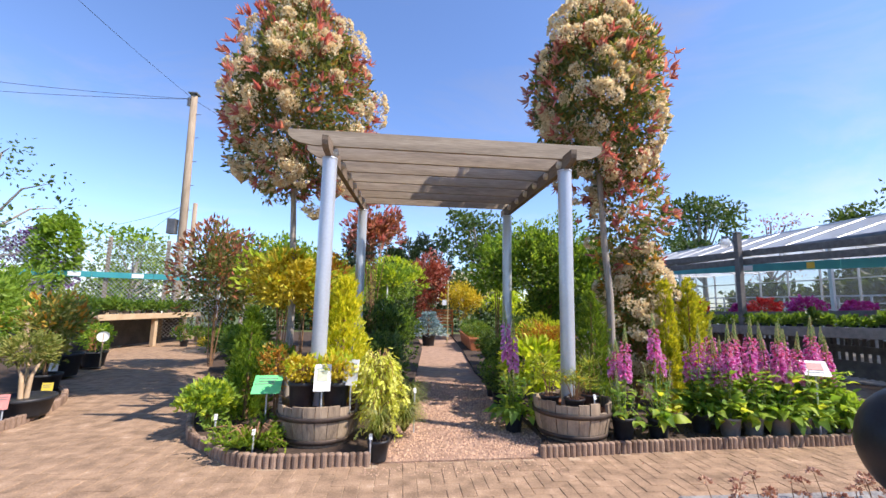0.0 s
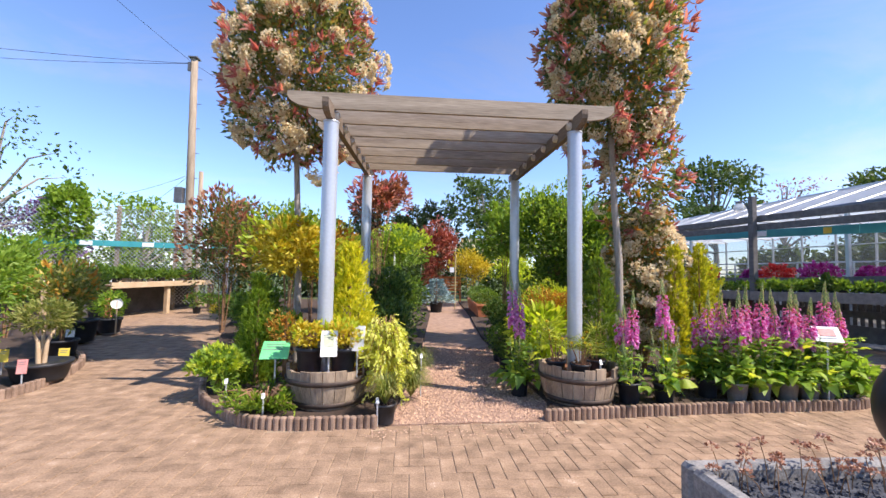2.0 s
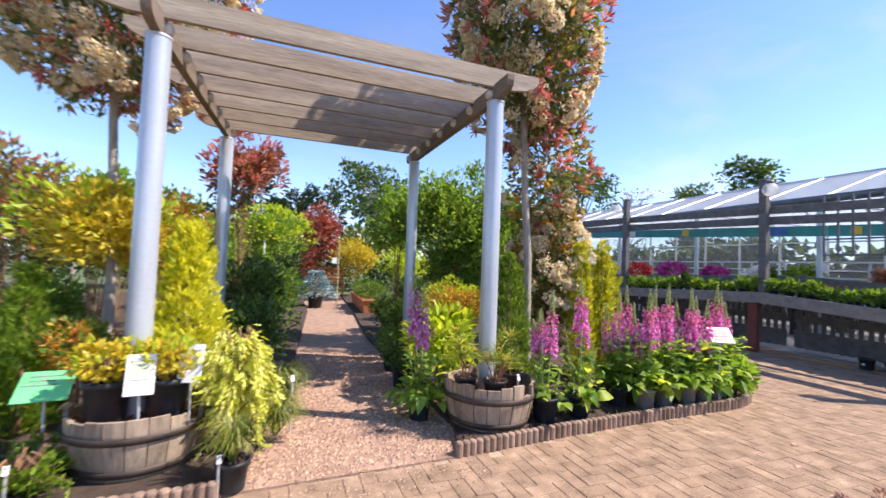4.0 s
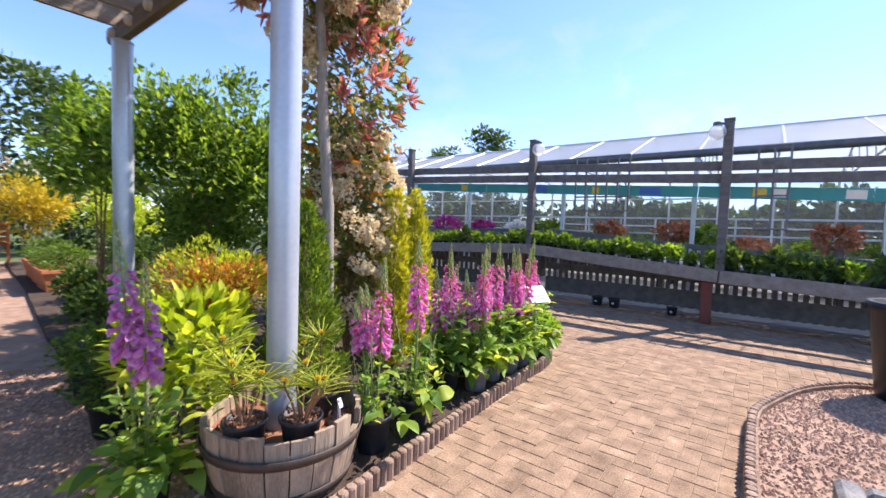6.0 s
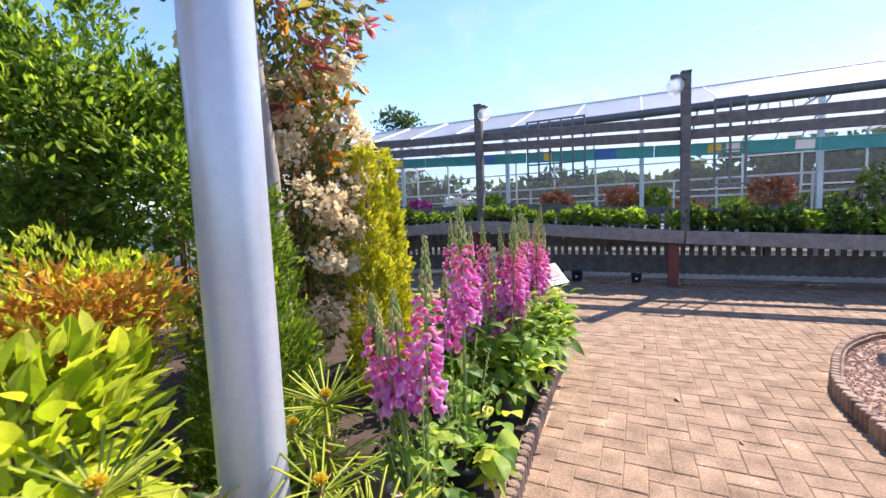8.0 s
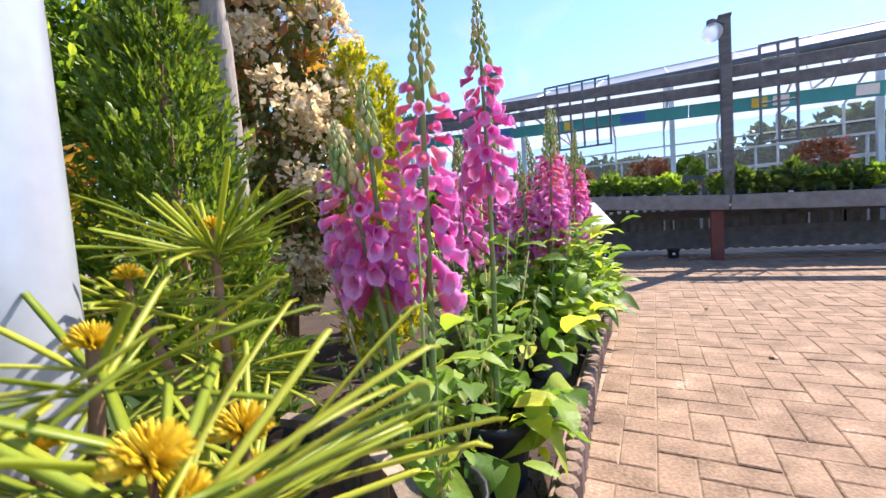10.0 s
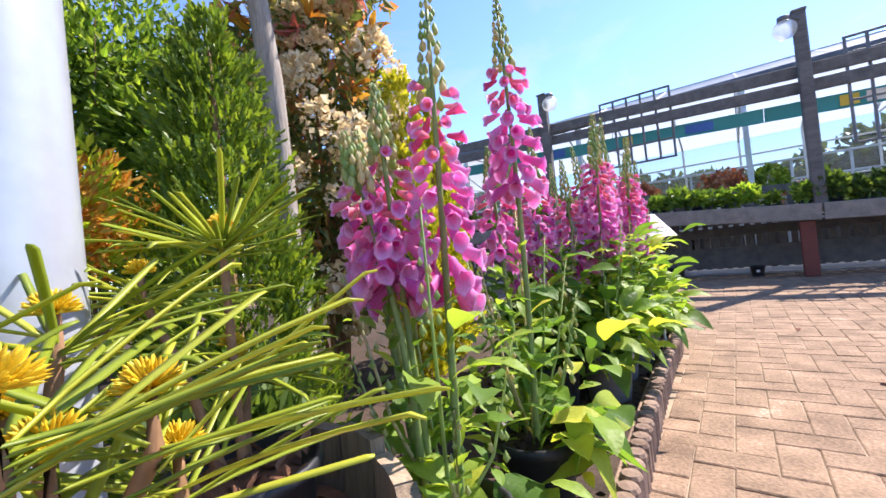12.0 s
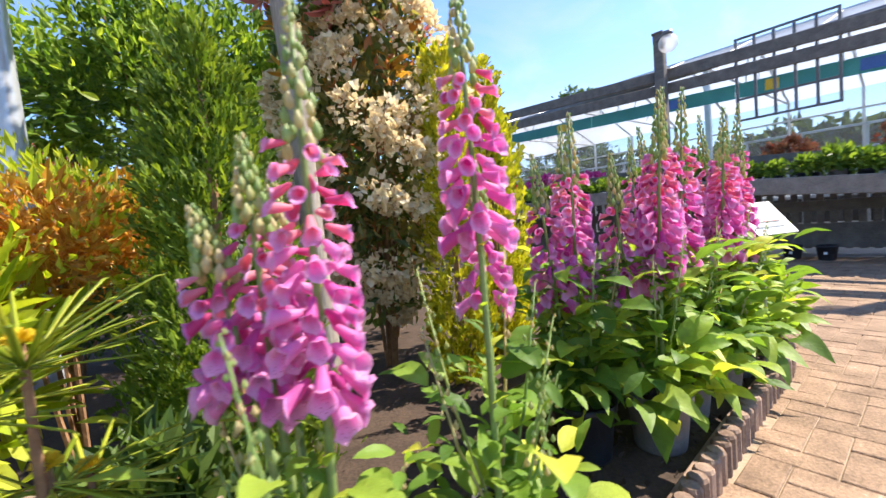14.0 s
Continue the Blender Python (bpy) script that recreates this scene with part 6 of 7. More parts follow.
# black pots on the paving in front of the bench legs
for x, y, r, h in ((9.35, 0.55, 0.12, 0.2), (9.3, 0.18, 0.12, 0.2), (9.35, -0.9, 0.1, 0.16)):
    root = thing("empty_pot", "black pot standing in the bench's shade", "pot", (x, y, 0.001), 0.0, "pots under the bench")
    part("pot", pot_shape(r, h), POT, root, "", True)
    sh = Shape()
    box(sh, (-r * 0.93, 0, h * 0.5), (0.004, 0.04, 0.035), bevel=0.001)
    part("label", sh, WHITE, root, "white pot label")

# ---- stone trough, ball and tall pot in the chippings ----
tr = thing("stone_trough", "grey lichened stone trough filled with grit", "trough", (1.88, -2.92, 0.0))
sh = Shape()
for c, s in (((0, 0.34, 0.25), (1.7, 0.1, 0.5)), ((0, -0.34, 0.25), (1.7, 0.1, 0.5)), ((-0.8, 0, 0.25), (0.1, 0.58, 0.5)), ((0.8, 0, 0.25), (0.1, 0.58, 0.5))):
    box(sh, c, s, bevel=0.022)
part("wall", sh, STONE, tr, "rough stone wall")
sh = Shape()
box(sh, (0, 0, 0.21), (1.5, 0.58, 0.42), bevel=0.01)
rg = seed()
n = 1500
p = np.stack([rg.uniform(-0.74, 0.74, n), rg.uniform(-0.28, 0.28, n), np.full(n, 0.422)], 1)
scatter(sh, p, np.tile((0, 0, 0.2), (n, 1)), 0.022, 0.9, DIAMOND, rg, 0.9)
part("grit", sh, GRIT, tr, "grey grit", kind="stuff")
ball = thing("stone_ball", "large smooth charcoal garden ball on a plinth", "ornament", (1.46, -3.49, 0.0))
sh = Shape()
lathe(sh, [(0.0, 0.0), (0.165, 0.0), (0.165, 0.06), (0.13, 0.10), (0.11, 0.40), (0.13, 0.66), (0.16, 0.72), (0.16, 0.80), (0.12, 0.83)], 24)
part("plinth", sh, URN, ball, "", True)
sh = Shape()
lathe(sh, [(0.245 * math.sin(a), 1.05 - 0.245 * math.cos(a)) for a in np.linspace(0.02, 3.12, 18)], 32)
part("ball", sh, URN, ball, "", True)
for k in range(34):
    rg = seed()
    root = thing("dry_sedum", "dead brown flower head on a thin stem", "dried flower", (1.12 + 0.042 * k + rg.uniform(-0.03, 0.03), -2.70 + rg.uniform(-0.12, 0.04), 0.42), 0.0, "dry stems in the trough")
    h = rg.uniform(0.08, 0.24)
    dx, dy = rg.normal(0, 0.03, 2)
    sh = Shape()
    tube(sh, [(0, 0, 0), (dx * 0.4, dy * 0.4, h * 0.6), (dx, dy, h)], [0.003, 0.0025, 0.002], 5)
    part("stem", sh, BROWNSTEM, root)
    sh = Shape()
    d = rg.normal(0, 1, (40, 3))
    d[:, 2] = np.abs(d[:, 2])
    d /= np.linalg.norm(d, axis=1, keepdims=True)
    scatter(sh, np.array((dx, dy, h)) + d * np.array((0.022, 0.022, 0.012)), d, 0.02, 0.6, DIAMOND, rg, 0.4)
    part("flower_head", sh, L_DRY, root, kind="stuff")
bp = thing("tall_pot", "tall charcoal pot standing on pink chippings", "planter", (5.95, -3.5, 0.062))
sh = Shape()
lathe(sh, [(0.0, 0.0), (0.30, 0.0), (0.31, 0.02), (0.40, 0.86), (0.43, 0.87), (0.43, 0.95), (0.38, 0.95), (0.36, 0.85), (0.0, 0.84)], 32)
part("pot", sh, URN, bp, "", True)

# ---- far side of the brick path: potted display, bench, fence, pole ----
rg = seed()
bz = thing("bonsai_pine", "cloud-pruned pine in a wide black bowl", "pot plant", (-5.25, 1.0, 0.052))
sh = Shape()
lathe(sh, [(0.0, 0.0), (0.25, 0.0), (0.27, 0.03), (0.31, 0.19), (0.33, 0.20), (0.33, 0.235), (0.30, 0.235), (0.285, 0.21), (0.0, 0.21)], 28)
part("pot", sh, POT, bz, "wide black bowl", True)
sh = Shape()
for a in (0.3, 2.2, 4.4):
    tube(sh, [(0.03 * math.cos(a), 0.03 * math.sin(a), 0.20), (0.05 * math.cos(a), 0.05 * math.sin(a), 0.48), (0.14 * math.cos(a), 0.14 * math.sin(a), 0.68)], [0.03, 0.024, 0.012], 7)
part("trunk", sh, PALEWOOD, bz, "pale twisted trunks", True)
sh = Shape()
p, d = lumpy(rg, 1500, (0.34, 0.32, 0.2), 0.5, 9, 0.35)
scatter(sh, p + np.array((0, 0, 0.80)), d + np.array((0, 0, 0.3)), 0.07, 0.35, SPRAY, rg, 0.5)
part("foliage", sh, L_GRASS, bz, kind="stuff")
shrub("pieris", "leafy pieris with hanging pinkish flowers in a pot", -5.75, 0.42, 0.30, 0.95, 0.36, L_MID, 1100, 0.075, 0.4, pot=(0.18, 0.25), potmat=GREYPOT, tips=L_REDFLOWER, tipn=60)
shrub("japanese_maple", "slim green maple in a black pot", -6.95, 3.85, 0.75, 1.7, 0.5, L_LIMEGREEN, 900, 0.08, 0.45, pot=(0.33, 0.42), foot=0.052, depth=0.5)
shrub("small_acer", "bushy green plant in a black pot", -7.15, 5.0, 0.40, 1.0, 0.34, L_BRIGHT, 700, 0.08, 0.5, pot=(0.24, 0.32), foot=0.052)
shrub("bronze_acer", "orange-green maple standing in the display bed", -6.1, 2.4, 0.4, 1.6, 0.55, L_GRASS, 1500, 0.08, 0.45, tips=L_ORANGE, tipn=300, pot=(0.22, 0.28), foot=0.052)
shrub("green_acer", "yellow-green feathery shrub in the display bed", -6.8, 1.6, 0.5, 1.9, 0.7, L_LIMEGREEN, 2200, 0.085, 0.45)
shrub("green_acer", "rounded yellow-green shrub in the display bed", -8.6, 4.2, 0.6, 2.3, 1.0, L_LIMEGREEN, 2600, 0.10, 0.45)
shrub("green_acer", "olive-green shrub in the display bed", -7.4, -0.1, 0.3, 1.9, 0.8, L_GRASS, 2000, 0.09, 0.45)
for x, y, w, mt in ((-5.25, 1.35, 0.12, YELLOWSIGN), (-5.95, 1.25, 0.14, YELLOWSIGN), (-5.15, 0.62, 0.10, PINKCARD), (-6.55, 3.15, 0.13, WHITE)):
    card("display_card", "bright printed card standing among the pots", x, y, 0.30, w, 0.17, mt, 0.3, -0.15, True, 0.05, 2)
ds = thing("round_sign", "round white sign on a short post", "sign", (-6.85, 4.75, 0.05), 0.4)
sh = Shape()
tube(sh, [(0, 0.02, 0), (0, 0.02, 0.72)], 0.015, 7)
part("post", sh, PALEWOOD, ds)
sh = Shape()
tube(sh, [(0, -0.008, 0.66), (0, 0.008, 0.66)], 0.11, 24)
part("disc", sh, WHITE, ds)


def side_bench(p0, p1, label):
    d = Vector((p1[0] - p0[0], p1[1] - p0[1], 0))
    root = thing("timber_bench", label, "bench", ((p0[0] + p1[0]) / 2, (p0[1] + p1[1]) / 2, 0.0), math.atan2(d.y, d.x), "benches along the fence")
    ln = d.length
    sh = Shape()
    box(sh, (0, -0.03, 0.98), (ln, 0.05, 0.17), bevel=0.008)
    part("front_board", sh, PALEWOOD, root, "pale timber front board")
    for k in range(4):
        sh = Shape()
        box(sh, (0, 0.09 + k * 0.2, 1.0), (ln, 0.18, 0.03), bevel=0.004)
        part("slat", sh, PALEWOOD, root)
    m = max(2, int(ln / 2))
    for k in range(m + 1):
        sh = Shape()
        box(sh, (-ln / 2 + 0.08 + k * (ln - 0.16) / m, 0.09, 0.492), (0.13, 0.13, 0.984), bevel=0.006)
        part("leg", sh, ORANGEWOOD if k == 0 else PALEWOOD, root, "stained post")
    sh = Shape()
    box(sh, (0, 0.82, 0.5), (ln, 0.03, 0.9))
    part("back_board", sh, DARKBOARD, root)
    rr = random.Random(int(ln * 100))
    n = int(ln / 0.42)
    for k in range(n):
        for row in range(2):
            q = Vector((p0[0], p0[1], 0)) + d * ((k + 0.5) / n) + Vector((-d.y, d.x, 0)).normalized() * (0.15 + 0.34 * row)
            copy_thing(PLANTS[rr.randrange(3)], pose(q.x, q.y, 1.017, 0, 0, rr.uniform(0, 360)) @ Matrix.Scale(rr.uniform(1.1, 1.5), 4))


side_bench((-8.75, 7.3), (-7.95, 11.6), "long pale timber bench crowded with potted plants")
side_bench((-13.6, 7.7), (-9.2, 9.2), "pale timber bench of potted plants along the fence")
for x, y, h in ((-8.0, 8.6, 0.5), (-7.75, 9.3, 0.45)):
    shrub("path_plant", "small leafy plant in a pot by the bench", x + 0.45, y + 1.0, 0.2, 0.2 + h, 0.3, L_MID, 450, 0.085, 0.5, pot=(0.13, 0.2), foot=0.001)


def fence():
    a, b = Vector((-14.0, 8.75, 0)), Vector((-7.0, 11.45, 0))
    d = b - a
    ln, ang = d.length, math.atan2(d.y, d.x)
    root = thing("wire_fence", "galvanised chain-link fence on timber posts", "fence", tuple(a), ang)
    for k in range(5):
        sh = Shape()
        box(sh, (0.4 + k * 1.68, 0.0, 1.80), (0.11, 0.11, 3.6), bevel=0.008)
        part("post", sh, POLE if k != 4 else PALEMETAL, root, "tall post")
    sh = Shape()
    z0, z1, st = 0.2, 3.5, 0.13
    n = int((ln + (z1 - z0)) / st)
    for s in (0, 1):
        for k in range(n):
            x0 = k * st - (z1 - z0) if s == 0 else k * st
            p0, p1 = (x0, z0), (x0 + (z1 - z0) * (1 if s == 0 else -1), z1)
            t0 = [0.0, 1.0]
            for (lo, hi) in ((0.0, ln),):
                dx = p1[0] - p0[0]
                ta, tb_ = (lo - p0[0]) / dx, (hi - p0[0]) / dx
                t0 = [max(0.0, min(ta, tb_)), min(1.0, max(ta, tb_))]
            if t0[1] - t0[0] > 0.02:
                e = [(p0[0] + (p1[0] - p0[0]) * t, -0.065 - 0.004 * s, p0[1] + (p1[1] - p0[1]) * t) for t in t0]
                tube(sh, e, 0.008, 3)
    part("wire_mesh", sh, WIRE, root, "galvanised wire mesh", kind="stuff")
    k = 0.0
    while k < ln - 0.2:
        sh = Shape()
        box(sh, (k + 0.85, -0.12, 2.28), (1.69, 0.03, 0.19), bevel=0.004)
        part("teal_board", sh, TEAL, root, "teal name board")
        sh = Shape()
        box(sh, (k + 1.25, -0.138, 2.28), (0.34, 0.008, 0.14), bevel=0.002)
        part("logo_patch", sh, WHITE, root, "white printed patch")
        k += 1.7


fence()
pl = thing("utility_pole", "tall weathered wooden utility pole with climbing steps", "utility pole", (-9.2, 12.1, -0.06))
sh = Shape()
tube(sh, [(0, 0, 0), (-0.05, 0, 5), (-0.12, 0, 9.95)], [0.16, 0.145, 0.125], 14)
part("pole", sh, POLE, pl, "", True)
for k in range(12):
    sh = Shape()
    tube(sh, [(-0.03, 0, 3.6 + k * 0.5), (0.22 * (1 if k % 2 else -1), -0.02, 3.6 + k * 0.5)], 0.012, 5)
    part("step", sh, DARKMETAL, pl)
sh = Shape()
box(sh, (-0.12, 0, 9.97), (0.34, 0.34, 0.06))
box(sh, (-0.28, -0.05, 9.6), (0.10, 0.1, 0.35))
part("cap", sh, DARKMETAL, pl)
sh = Shape()
box(sh, (-0.38, -0.1, 4.4), (0.3, 0.25, 0.6))
part("transformer_box", sh, DARKMETAL, pl, "small dark box")
sh = Shape()
tube(sh, [(0.32, 0.1, 0), (0.3, 0.1, 5.4)], [0.09, 0.08], 10)
part("brace_pole", sh, POLE, pl, "", True)
top = Vector((-9.35, 12.1, 9.7))
for e, sag in (((-12.8, -6.0, 13.5), 0.7), ((-30.0, 10.0, 10.6), 0.5), ((-30.0, 12.0, 10.4), 0.5), ((-24.0, 26.0, 3.2), 0.5), ((-2.0, 40.0, 12.0), 0.6), ((-22.0, 22.0, 5.6), 0.4)):
    e = Vector(e)
    s0 = top if e.z > 5.7 or e.y > 25 and e.x > -5 else Vector((-9.25, 12.1, 5.2))
    sh = Shape()
    pts = [s0 + (e - s0) * t - Vector((0, 0, sag * 4 * t * (1 - t))) for t in np.linspace(0, 1, 15)]
    tube(sh, [tuple(q) for q in pts], 0.009, 4)
    part("cable", sh, CABLE, pl, "thin overhead cable", at=Matrix.Translation((9.2, -12.1, 0.06)))

# ---- greenery beyond ----
def tree(name, label, x, y, h, r, leaf, n, size, trunk_h, clumps=14, kind="tree", sparse=0.5):
    """A tapered trunk, forking limbs and a crown of many leaf clumps with gaps."""
    rng = seed()
    root = thing(name, label, kind, (x, y, -0.06))
    sh = Shape()
    tube(sh, [(0, 0, 0), (rng.normal(0, 0.1), 0, trunk_h), (rng.normal(0, 0.2), 0, h * 0.8)], [0.022 * h + 0.03, 0.017 * h + 0.02, 0.02], 8)
    tops = []
    for k in range(clumps):
        a, q, zz = rng.random() * 6.283, r * (0.25 + 0.7 * rng.random()), trunk_h + (h - trunk_h) * (0.12 + 0.82 * rng.random())
        q *= math.sqrt(max(0.08, 1 - ((zz - trunk_h) / (h - trunk_h) - 0.4) ** 2 * 2.4))
        e = (q * math.cos(a), q * math.sin(a), zz)
        tube(sh, [(0, 0, trunk_h + (zz - trunk_h) * 0.4), (e[0] * 0.6, e[1] * 0.6, zz - 0.1 * h * 0.3), e], [0.008 * h, 0.005 * h, 0.01], 5)
        tops.append(e)
    part("trunk", sh, TRUNK, root)
    sh = Shape()
    for e in tops:
        m = n // clumps
        cr = r * (0.28 + 0.22 * rng.random())
        p, d = lumpy(rng, m, (cr, cr, cr * 0.8), 0.8, 7, sparse)
        scatter(sh, p + np.array(e), d, size, 0.6, DIAMOND, rng, 0.8)
    part("crown", sh, leaf, root, kind="stuff")
    return root


tree("broadleaf_tree", "tall airy broadleaf tree beyond the beds", 5.0, 24.0, 8.2, 3.2, L_FAR, 5200, 0.26, 2.0, 22)
tree("broadleaf_tree", "dense green broadleaf tree beyond the beds", 8.5, 23.0, 6.6, 3.0, L_BRIGHT, 4200, 0.26, 1.5, 18)
tree("broadleaf_tree", "large dark green tree behind the plant house", 27.5, 31.0, 12.2, 4.2, L_FAR, 5200, 0.36, 3.0, 22)
tree("broadleaf_tree", "green tree showing above the plant house roof", 43.0, 24.0, 13.5, 4.5, L_FAR, 3800, 0.42, 4.0, 18)
tree("broadleaf_tree", "rounded green tree far behind the roof", 60.0, 44.0, 16.0, 5.0, L_FAR, 3600, 0.5, 4.0, 18)
tree("bare_tree", "nearly leafless tree far behind the roof", 50.0, 47.0, 15.5, 4.5, L_BRONZE, 700, 0.3, 4.0, 26, sparse=0.7)
tree("broadleaf_tree", "light airy tree with fine leaves by the fence", -16.0, 11.5, 7.4, 2.6, L_FAR, 900, 0.16, 2.5, 18, sparse=0.7)
tree("purple_tree", "purple-flowering tree behind the fence", -15.2, 13.0, 4.2, 1.7, L_PURPLE, 2200, 0.16, 1.2, 12)
tree("broadleaf_tree", "green tree behind the chain-link fence", -13.5, 16.5, 4.8, 2.6, L_LIMEGREEN, 3200, 0.2, 1.0, 14)
tree("broadleaf_tree", "green tree beyond the beds by the pole", -9.0, 18.0, 4.8, 2.4, L_MID, 3200, 0.2, 1.0, 14)
for x, y, h, r in ((-2.4, 29.0, 8.8, 1.9), (-4.6, 30.0, 7.6, 2.2), (1.4, 34.0, 8.0, 2.2), (0.0, 33.0, 7.4, 2.4), (3.0, 33.0, 7.6, 2.2), (-1.0, 22.0, 5.0, 1.5), (12.0, 27.0, 7.0, 2.4)):
    rg = seed()
    root = thing("pine_tree", "dark distant conifer beyond the beds", "conifer", (x, y, -0.06), 0.0, "distant conifers")
    sh = Shape()
    tube(sh, [(0, 0, 0), (0, 0, h)], [0.2, 0.03], 7)
    part("trunk", sh, TRUNK, root)
    sh = Shape()
    p, d = cone_points(rg, 2200, r, h * 0.93, 0.75, 0.55)
    p[:, 2] += h * 0.07
    scatter(sh, p, d * np.array((1, 1, 0.3)), 0.42, 0.5, SPRAY, rg, 0.4)
    part("crown", sh, L_FARDARK, root, kind="stuff")
rg = seed()
iv = thing("ivy_column", "thick bright ivy mass climbing over the fence", "climber", (-11.9, 9.75, 0.0))
sh = Shape()
p, d = lumpy(rg, 3000, (0.72, 0.5, 1.25), 0.35, 12, 0.25)
scatter(sh, p + np.array((0, 0, 3.05)), d, 0.13, 0.8, DIAMOND, rg, 0.6)
part("foliage", sh, L_LIMEGREEN, iv, kind="stuff")
sh = Shape()
tube(sh, [(0, 0, 0), (0.05, 0, 1.5), (0, 0, 3.4)], [0.06, 0.05, 0.02], 7)
part("stem", sh, TRUNK, iv)
# the last, denser hedge is added to block bright sky behind the panes
for k, (x, y, ln, h, w, mt) in enumerate(((-3.0, 19.5, 9.0, 3.3, 1.2, L_FAR), (6.5, 19.5, 9.0, 3.4, 1.2, L_FAR), (-12.0, 21.0, 12.0, 3.6, 1.5, L_FAR), (-22.0, 16.0, 10.0, 3.4, 1.5, L_MID), (-24.0, 4.0, 8.0, 3.0, 1.5, L_FAR), (16.0, 25.0, 12.0, 3.6, 1.4, L_FARDARK), (-18.0, -2.0, 6.0, 2.6, 1.5, L_FAR), (19.6, 2.0, 34.0, 3.4, 1.2, L_FAR))):
    rg = seed()
    root = thing("mixed_hedge", "tall uneven mixed hedge closing the view", "hedge", (x, y, -0.06), 0.0 if k not in (3, 4, 6, 7) else (1.35 if k != 7 else 1.571), "boundary hedges")
    sh = Shape()
    for q in range(14):
        c = np.array((rg.uniform(-ln / 2, ln / 2), rg.normal(0, w * 0.25), 0))
        hh = h * rg.uniform(0.72, 1.12)
        p, d = lumpy(rg, 1500 if k == 7 else 620, (ln / 9, w * 0.7, hh / 2), 0.5, 9, 0.4)
        scatter(sh, p + c + np.array((0, 0, hh / 2)), d, 0.36 if k == 7 else 0.2, 0.7, DIAMOND, rg, 0.8)
    part("foliage", sh, mt, root, kind="stuff")
    sh = Shape()
    for q in range(10):
        xx = rg.uniform(-ln / 2, ln / 2)
        tube(sh, [(xx, 0, 0), (xx + 0.2, 0, h * 0.6)], [0.05, 0.02], 5)
    part("stem", sh, TRUNK, root, kind="stuff")

# ---- kerb edging, chippings, paving ----
lg = Shape()
lathe(lg, [(0.0, -0.02), (0.034, -0.02), (0.034, 0.108), (0.027, 0.119), (0.0, 0.123)], 10)
LOG = lg.mesh("log", EDGING)


def edging(name, pts, label, pitch=0.066, side=1):
    root = thing(name, label, "edging", (0, 0, 0), kind="structure")
    back = Shape()
    carry = 0.0
    for (x0, y0), (x1, y1) in zip(pts, pts[1:]):
        d = Vector((x1 - x0, y1 - y0, 0))
        ln = d.length
        box(back, ((x0 + x1) / 2 - side * d.y / ln * 0.03, (y0 + y1) / 2 + side * d.x / ln * 0.03, 0.035), (ln + 0.01, 0.035, 0.13), bevel=0.004, rz=math.atan2(d.y, d.x))
        t = carry
        while t < ln:
            q = Vector((x0, y0, 0)) + d * (t / ln)
            part("log", LOG, None, root, at=Matrix.Translation((q.x, q.y, random.uniform(-0.004, 0.004))) @ Matrix.Rotation(t * 40, 4, "Z"))
            t += pitch
        carry = t - ln
    part("backing", back, EDGING, root)


def smooth_line(pts, n=5):
    out = []
    P = [pts[0]] + list(pts) + [pts[-1]]
    for i in range(1, len(P) - 2):
        for k in range(n):
            t = k / n
            out.append(tuple(0.5 * (2 * P[i][j] + (P[i + 1][j] - P[i - 1][j]) * t + (2 * P[i - 1][j] - 5 * P[i][j] + 4 * P[i + 1][j] - P[i + 2][j]) * t * t + (3 * P[i][j] - P[i - 1][j] - 3 * P[i + 1][j] + P[i + 2][j]) * t ** 3) for j in (0, 1)))
    return out + [pts[-1]]


edging("edging_right", smooth_line(RIGHT_BED[:10]), "scalloped brown concrete log edging of the bed")
edging("edging_left", smooth_line(LEFT_BED[:7]), "scalloped brown concrete log edging of the bed", side=-1)
edging("edging_stones", smooth_line(STONE_BED[:9]), "scalloped brown concrete edging round pink chippings", side=-1)
edging("edging_island", smooth_line(ISLAND[1:11]), "scalloped brown concrete edging of the display bed", 0.072)

rg = seed()
OCTA = (np.array([(0.5, 0, 0), (0, 0.5, 0), (-0.5, 0, 0), (0, -0.5, 0), (0.1, 0.1, 0.38), (0, 0, -0.3)]), np.array([(0, 1, 4), (1, 2, 4), (2, 3, 4), (3, 0, 4)]))


def pebbles(name, poly, n, z, box4, label, size=0.028):
    x, y = rg.uniform(box4[0], box4[1], n), rg.uniform(box4[2], box4[3], n)
    k = inside(x, y, poly)
    p = np.stack([x[k], y[k], np.full(k.sum(), z)], 1)
    m = len(p)
    a = rg.random(m) * 6.283
    s = size * (0.5 + rg.random(m))
    tv, tf = OCTA
    c, sn = np.cos(a)[:, None], np.sin(a)[:, None]
    v = np.stack([tv[None, :, 0] * c - tv[None, :, 1] * sn * 0.7, tv[None, :, 0] * sn + tv[None, :, 1] * c * 0.7, np.tile(tv[:, 2], (m, 1))], 2) * s[:, None, None] + p[:, None, :]
    sh = Shape().add(v.reshape(-1, 3), (tf[None] + (np.arange(m) * 6)[:, None, None]).reshape(-1, 3))
    tagged(new(name, sh.mesh(name, PEBBLE)), label, "gravel", kind="stuff")


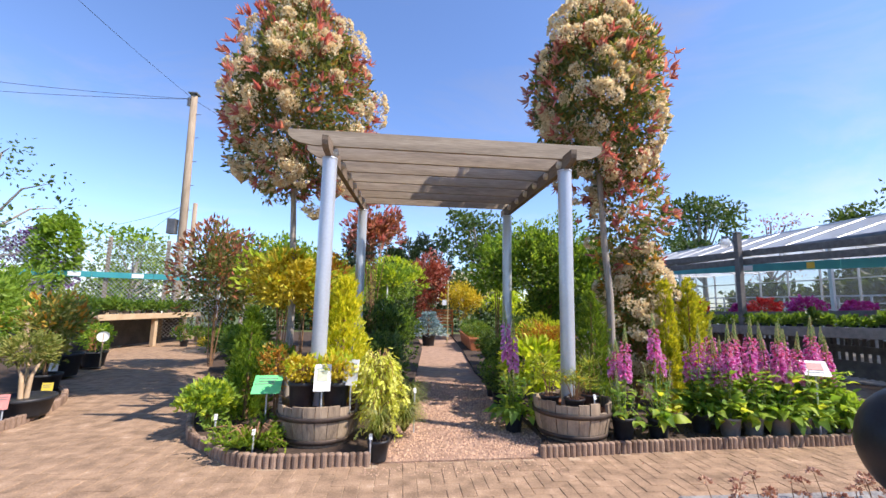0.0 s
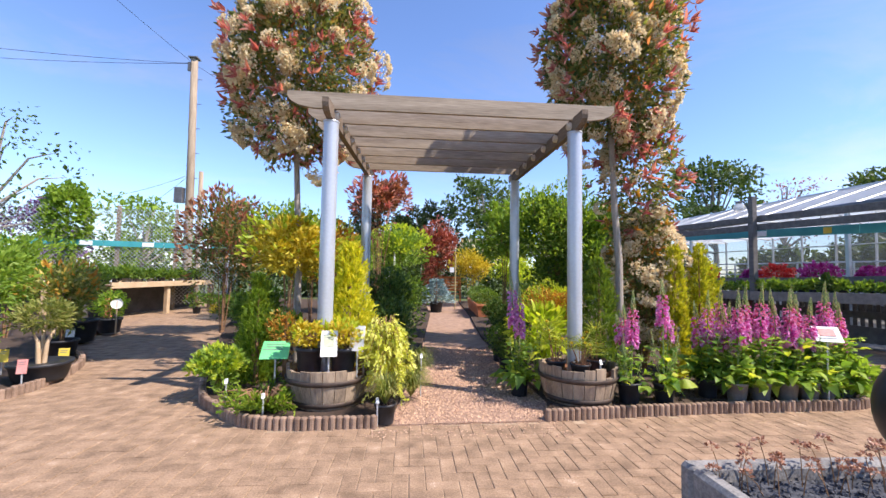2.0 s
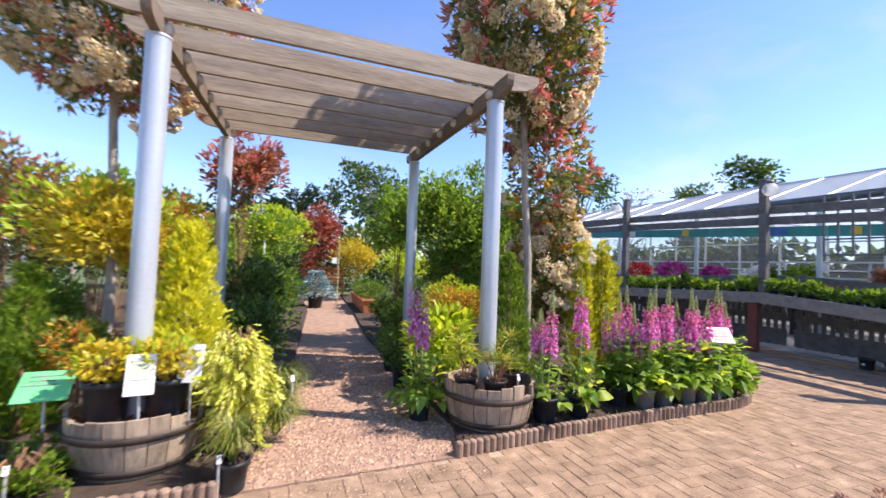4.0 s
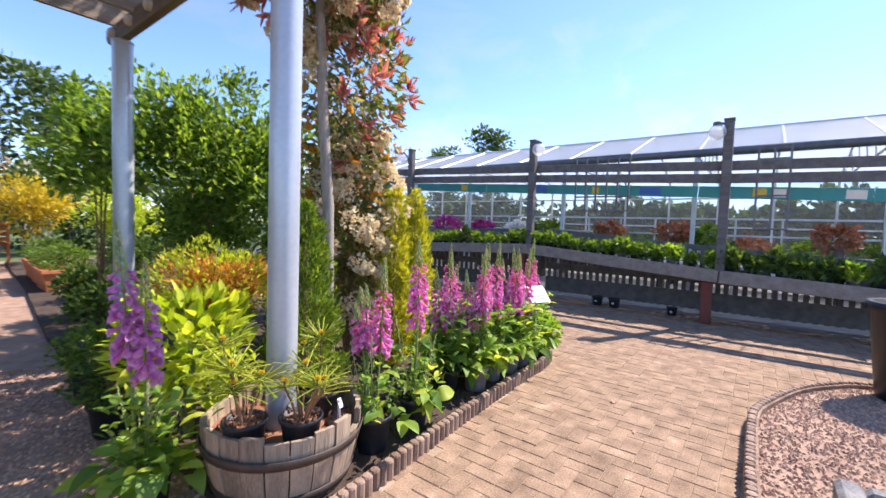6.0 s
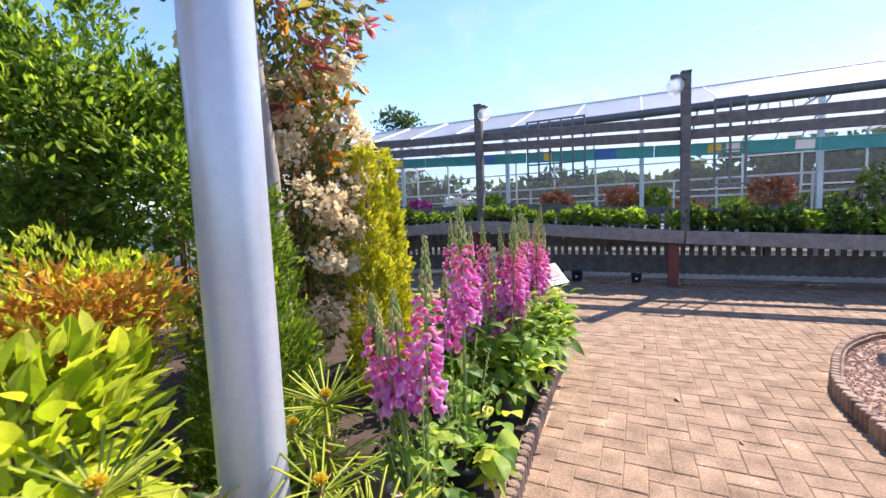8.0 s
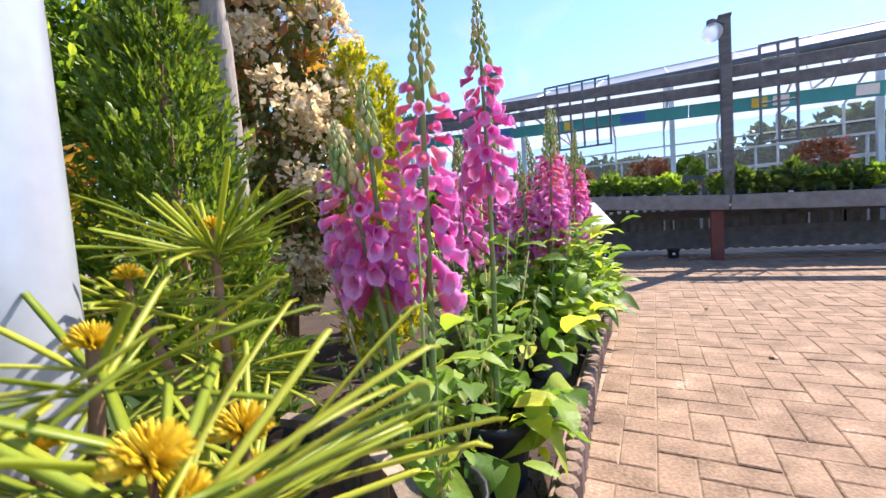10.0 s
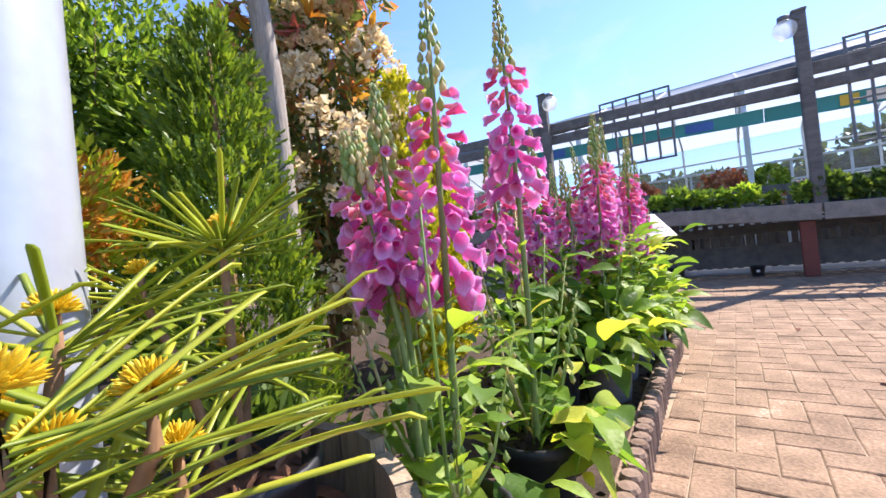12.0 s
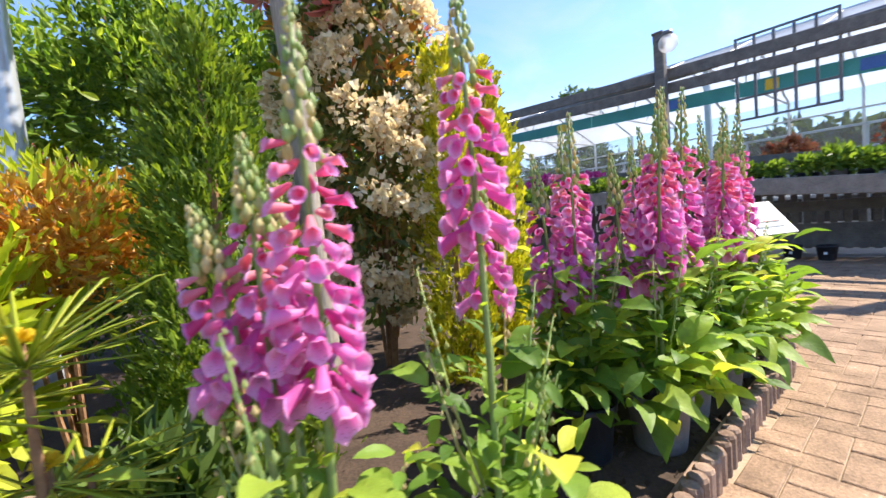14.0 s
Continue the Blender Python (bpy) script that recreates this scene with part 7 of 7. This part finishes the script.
pebbles("path_gravel", PATH_STRIP, 15000, 0.013, (-0.9, 1.3, -0.7, 3.6), "loose pinkish gravel on the path")
pebbles("stone_chippings", STONE_BED, 36000, 0.061, (1.2, 6.4, -6.5, -2.2), "loose pink stone chippings in the bed", 0.03)
pebbles("spilled_gravel", [(-1.2, -1.2), (1.6, -1.0), (1.5, -0.3), (-1.2, -0.3)], 700, 0.001, (-0.9, 1.1, -0.95, -0.5), "stray gravel on the bricks", 0.016)
sx, sy = rg.uniform(0.95, 5.2, 1500), rg.uniform(-0.5, 0.5, 1500)
sk = inside(sx, sy, RIGHT_BED)
sh = Shape()
scatter(sh, np.stack([sx[sk], sy[sk], np.full(sk.sum(), 0.075)], 1), np.tile((0, 0, 0.1), (sk.sum(), 1)), 0.035, 0.5, OVAL, rg, 0.8)
tagged(new("bark_litter", sh.mesh("bark_litter", SOIL)), "dark crumbled bark over the soil", "bark", kind="stuff")
for x, y in ((5.96, -0.4), (6.9, -1.6), (4.1, -1.2), (5.3, -1.0), (3.6, -1.5), (1.9, -0.75)):
    sh = Shape()
    scatter(sh, np.array([(0.0, 0.0, 0.006)]), np.array([(1.0, 0.2, 0.15)]), 0.055, 0.6, OVAL, rg, 0.2)
    ob = tagged(new("fallen_leaf", sh.mesh("fallen_leaf", L_DRY)), "dry brown leaf fallen on the bricks", "leaf", "fallen leaves")
    ob.matrix_basis = Matrix.Translation((x, y, 0.0))

A = 0.122
HALF = (A / 2 - 0.002, A - 0.002)


def brick_mesh(hx, hy):
    b = 0.005
    v = [(-hx, -hy, -0.012), (hx, -hy, -0.012), (hx, hy, -0.012), (-hx, hy, -0.012), (-hx, -hy, -0.004), (hx, -hy, -0.004), (hx, hy, -0.004), (-hx, hy, -0.004), (-hx + b, -hy + b, 0), (hx - b, -hy + b, 0), (hx - b, hy - b, 0), (-hx + b, hy - b, 0)]
    f = [(4 * i + j, 4 * i + (j + 1) % 4, 4 * i + 4 + (j + 1) % 4, 4 * i + 4 + j) for i in range(2) for j in range(4)] + [(8, 9, 10, 11)]
    return v, f


cells = []
for i in range(-112, 79):
    for j in range(-62, 128):
        s = (i - j) % 4
        if s == 0:
            cells.append(((i + 1) * A, (j + 0.5) * A, 1))
        elif s == 3:
            cells.append(((i + 0.5) * A, (j + 1) * A, 0))
cells = np.array(cells)
keep = np.ones(len(cells), bool)
for poly in (LEFT_BED, RIGHT_BED, ISLAND, STONE_BED, PATH_STRIP):
    keep &= ~inside(cells[:, 0], cells[:, 1], poly)
keep &= (cells[:, 0] > -13.5) & (cells[:, 0] < 9.5)
keep &= ~((cells[:, 1] > 8) & (cells[:, 0] > -7) & (cells[:, 0] < 6))
cells = cells[keep]
near = (cells[:, 0] > 1.2) & (cells[:, 0] < 5.0) & (cells[:, 1] > -1.9) & (cells[:, 1] < 0.2)
laid = thing("brick_paving", "sunlit pinkish block paving laid in herringbone", "paving", (0, 0, 0), kind="structure")
BRICKS = [Shape().add(*brick_mesh(HALF[0], HALF[1])).mesh("brick", PAVER), Shape().add(*brick_mesh(HALF[1], HALF[0])).mesh("brick", PAVER)]
rr = random.Random(9)
for x, y, hz in cells[near]:
    part("brick", BRICKS[int(hz)], None, laid, at=pose(x, y, rr.uniform(-0.002, 0.002), rr.uniform(-0.7, 0.7), rr.uniform(-0.7, 0.7), rr.uniform(-0.6, 0.6)))
far = cells[~near]
sh = Shape()
for hz in (0, 1):
    c = far[far[:, 2] == hz]
    v, f = brick_mesh(HALF[hz], HALF[1 - hz])
    v, f = np.array(v), np.array(f)
    jit = rg.uniform(-0.0025, 0.0025, len(c))
    allv = v[None] + np.stack([c[:, 0], c[:, 1], jit], 1)[:, None, :]
    sh.add(allv.reshape(-1, 3), (f[None] + (np.arange(len(c)) * len(v))[:, None, None]).reshape(-1, 4))
part("brick_rest", sh, PAVER, laid, kind="stuff")
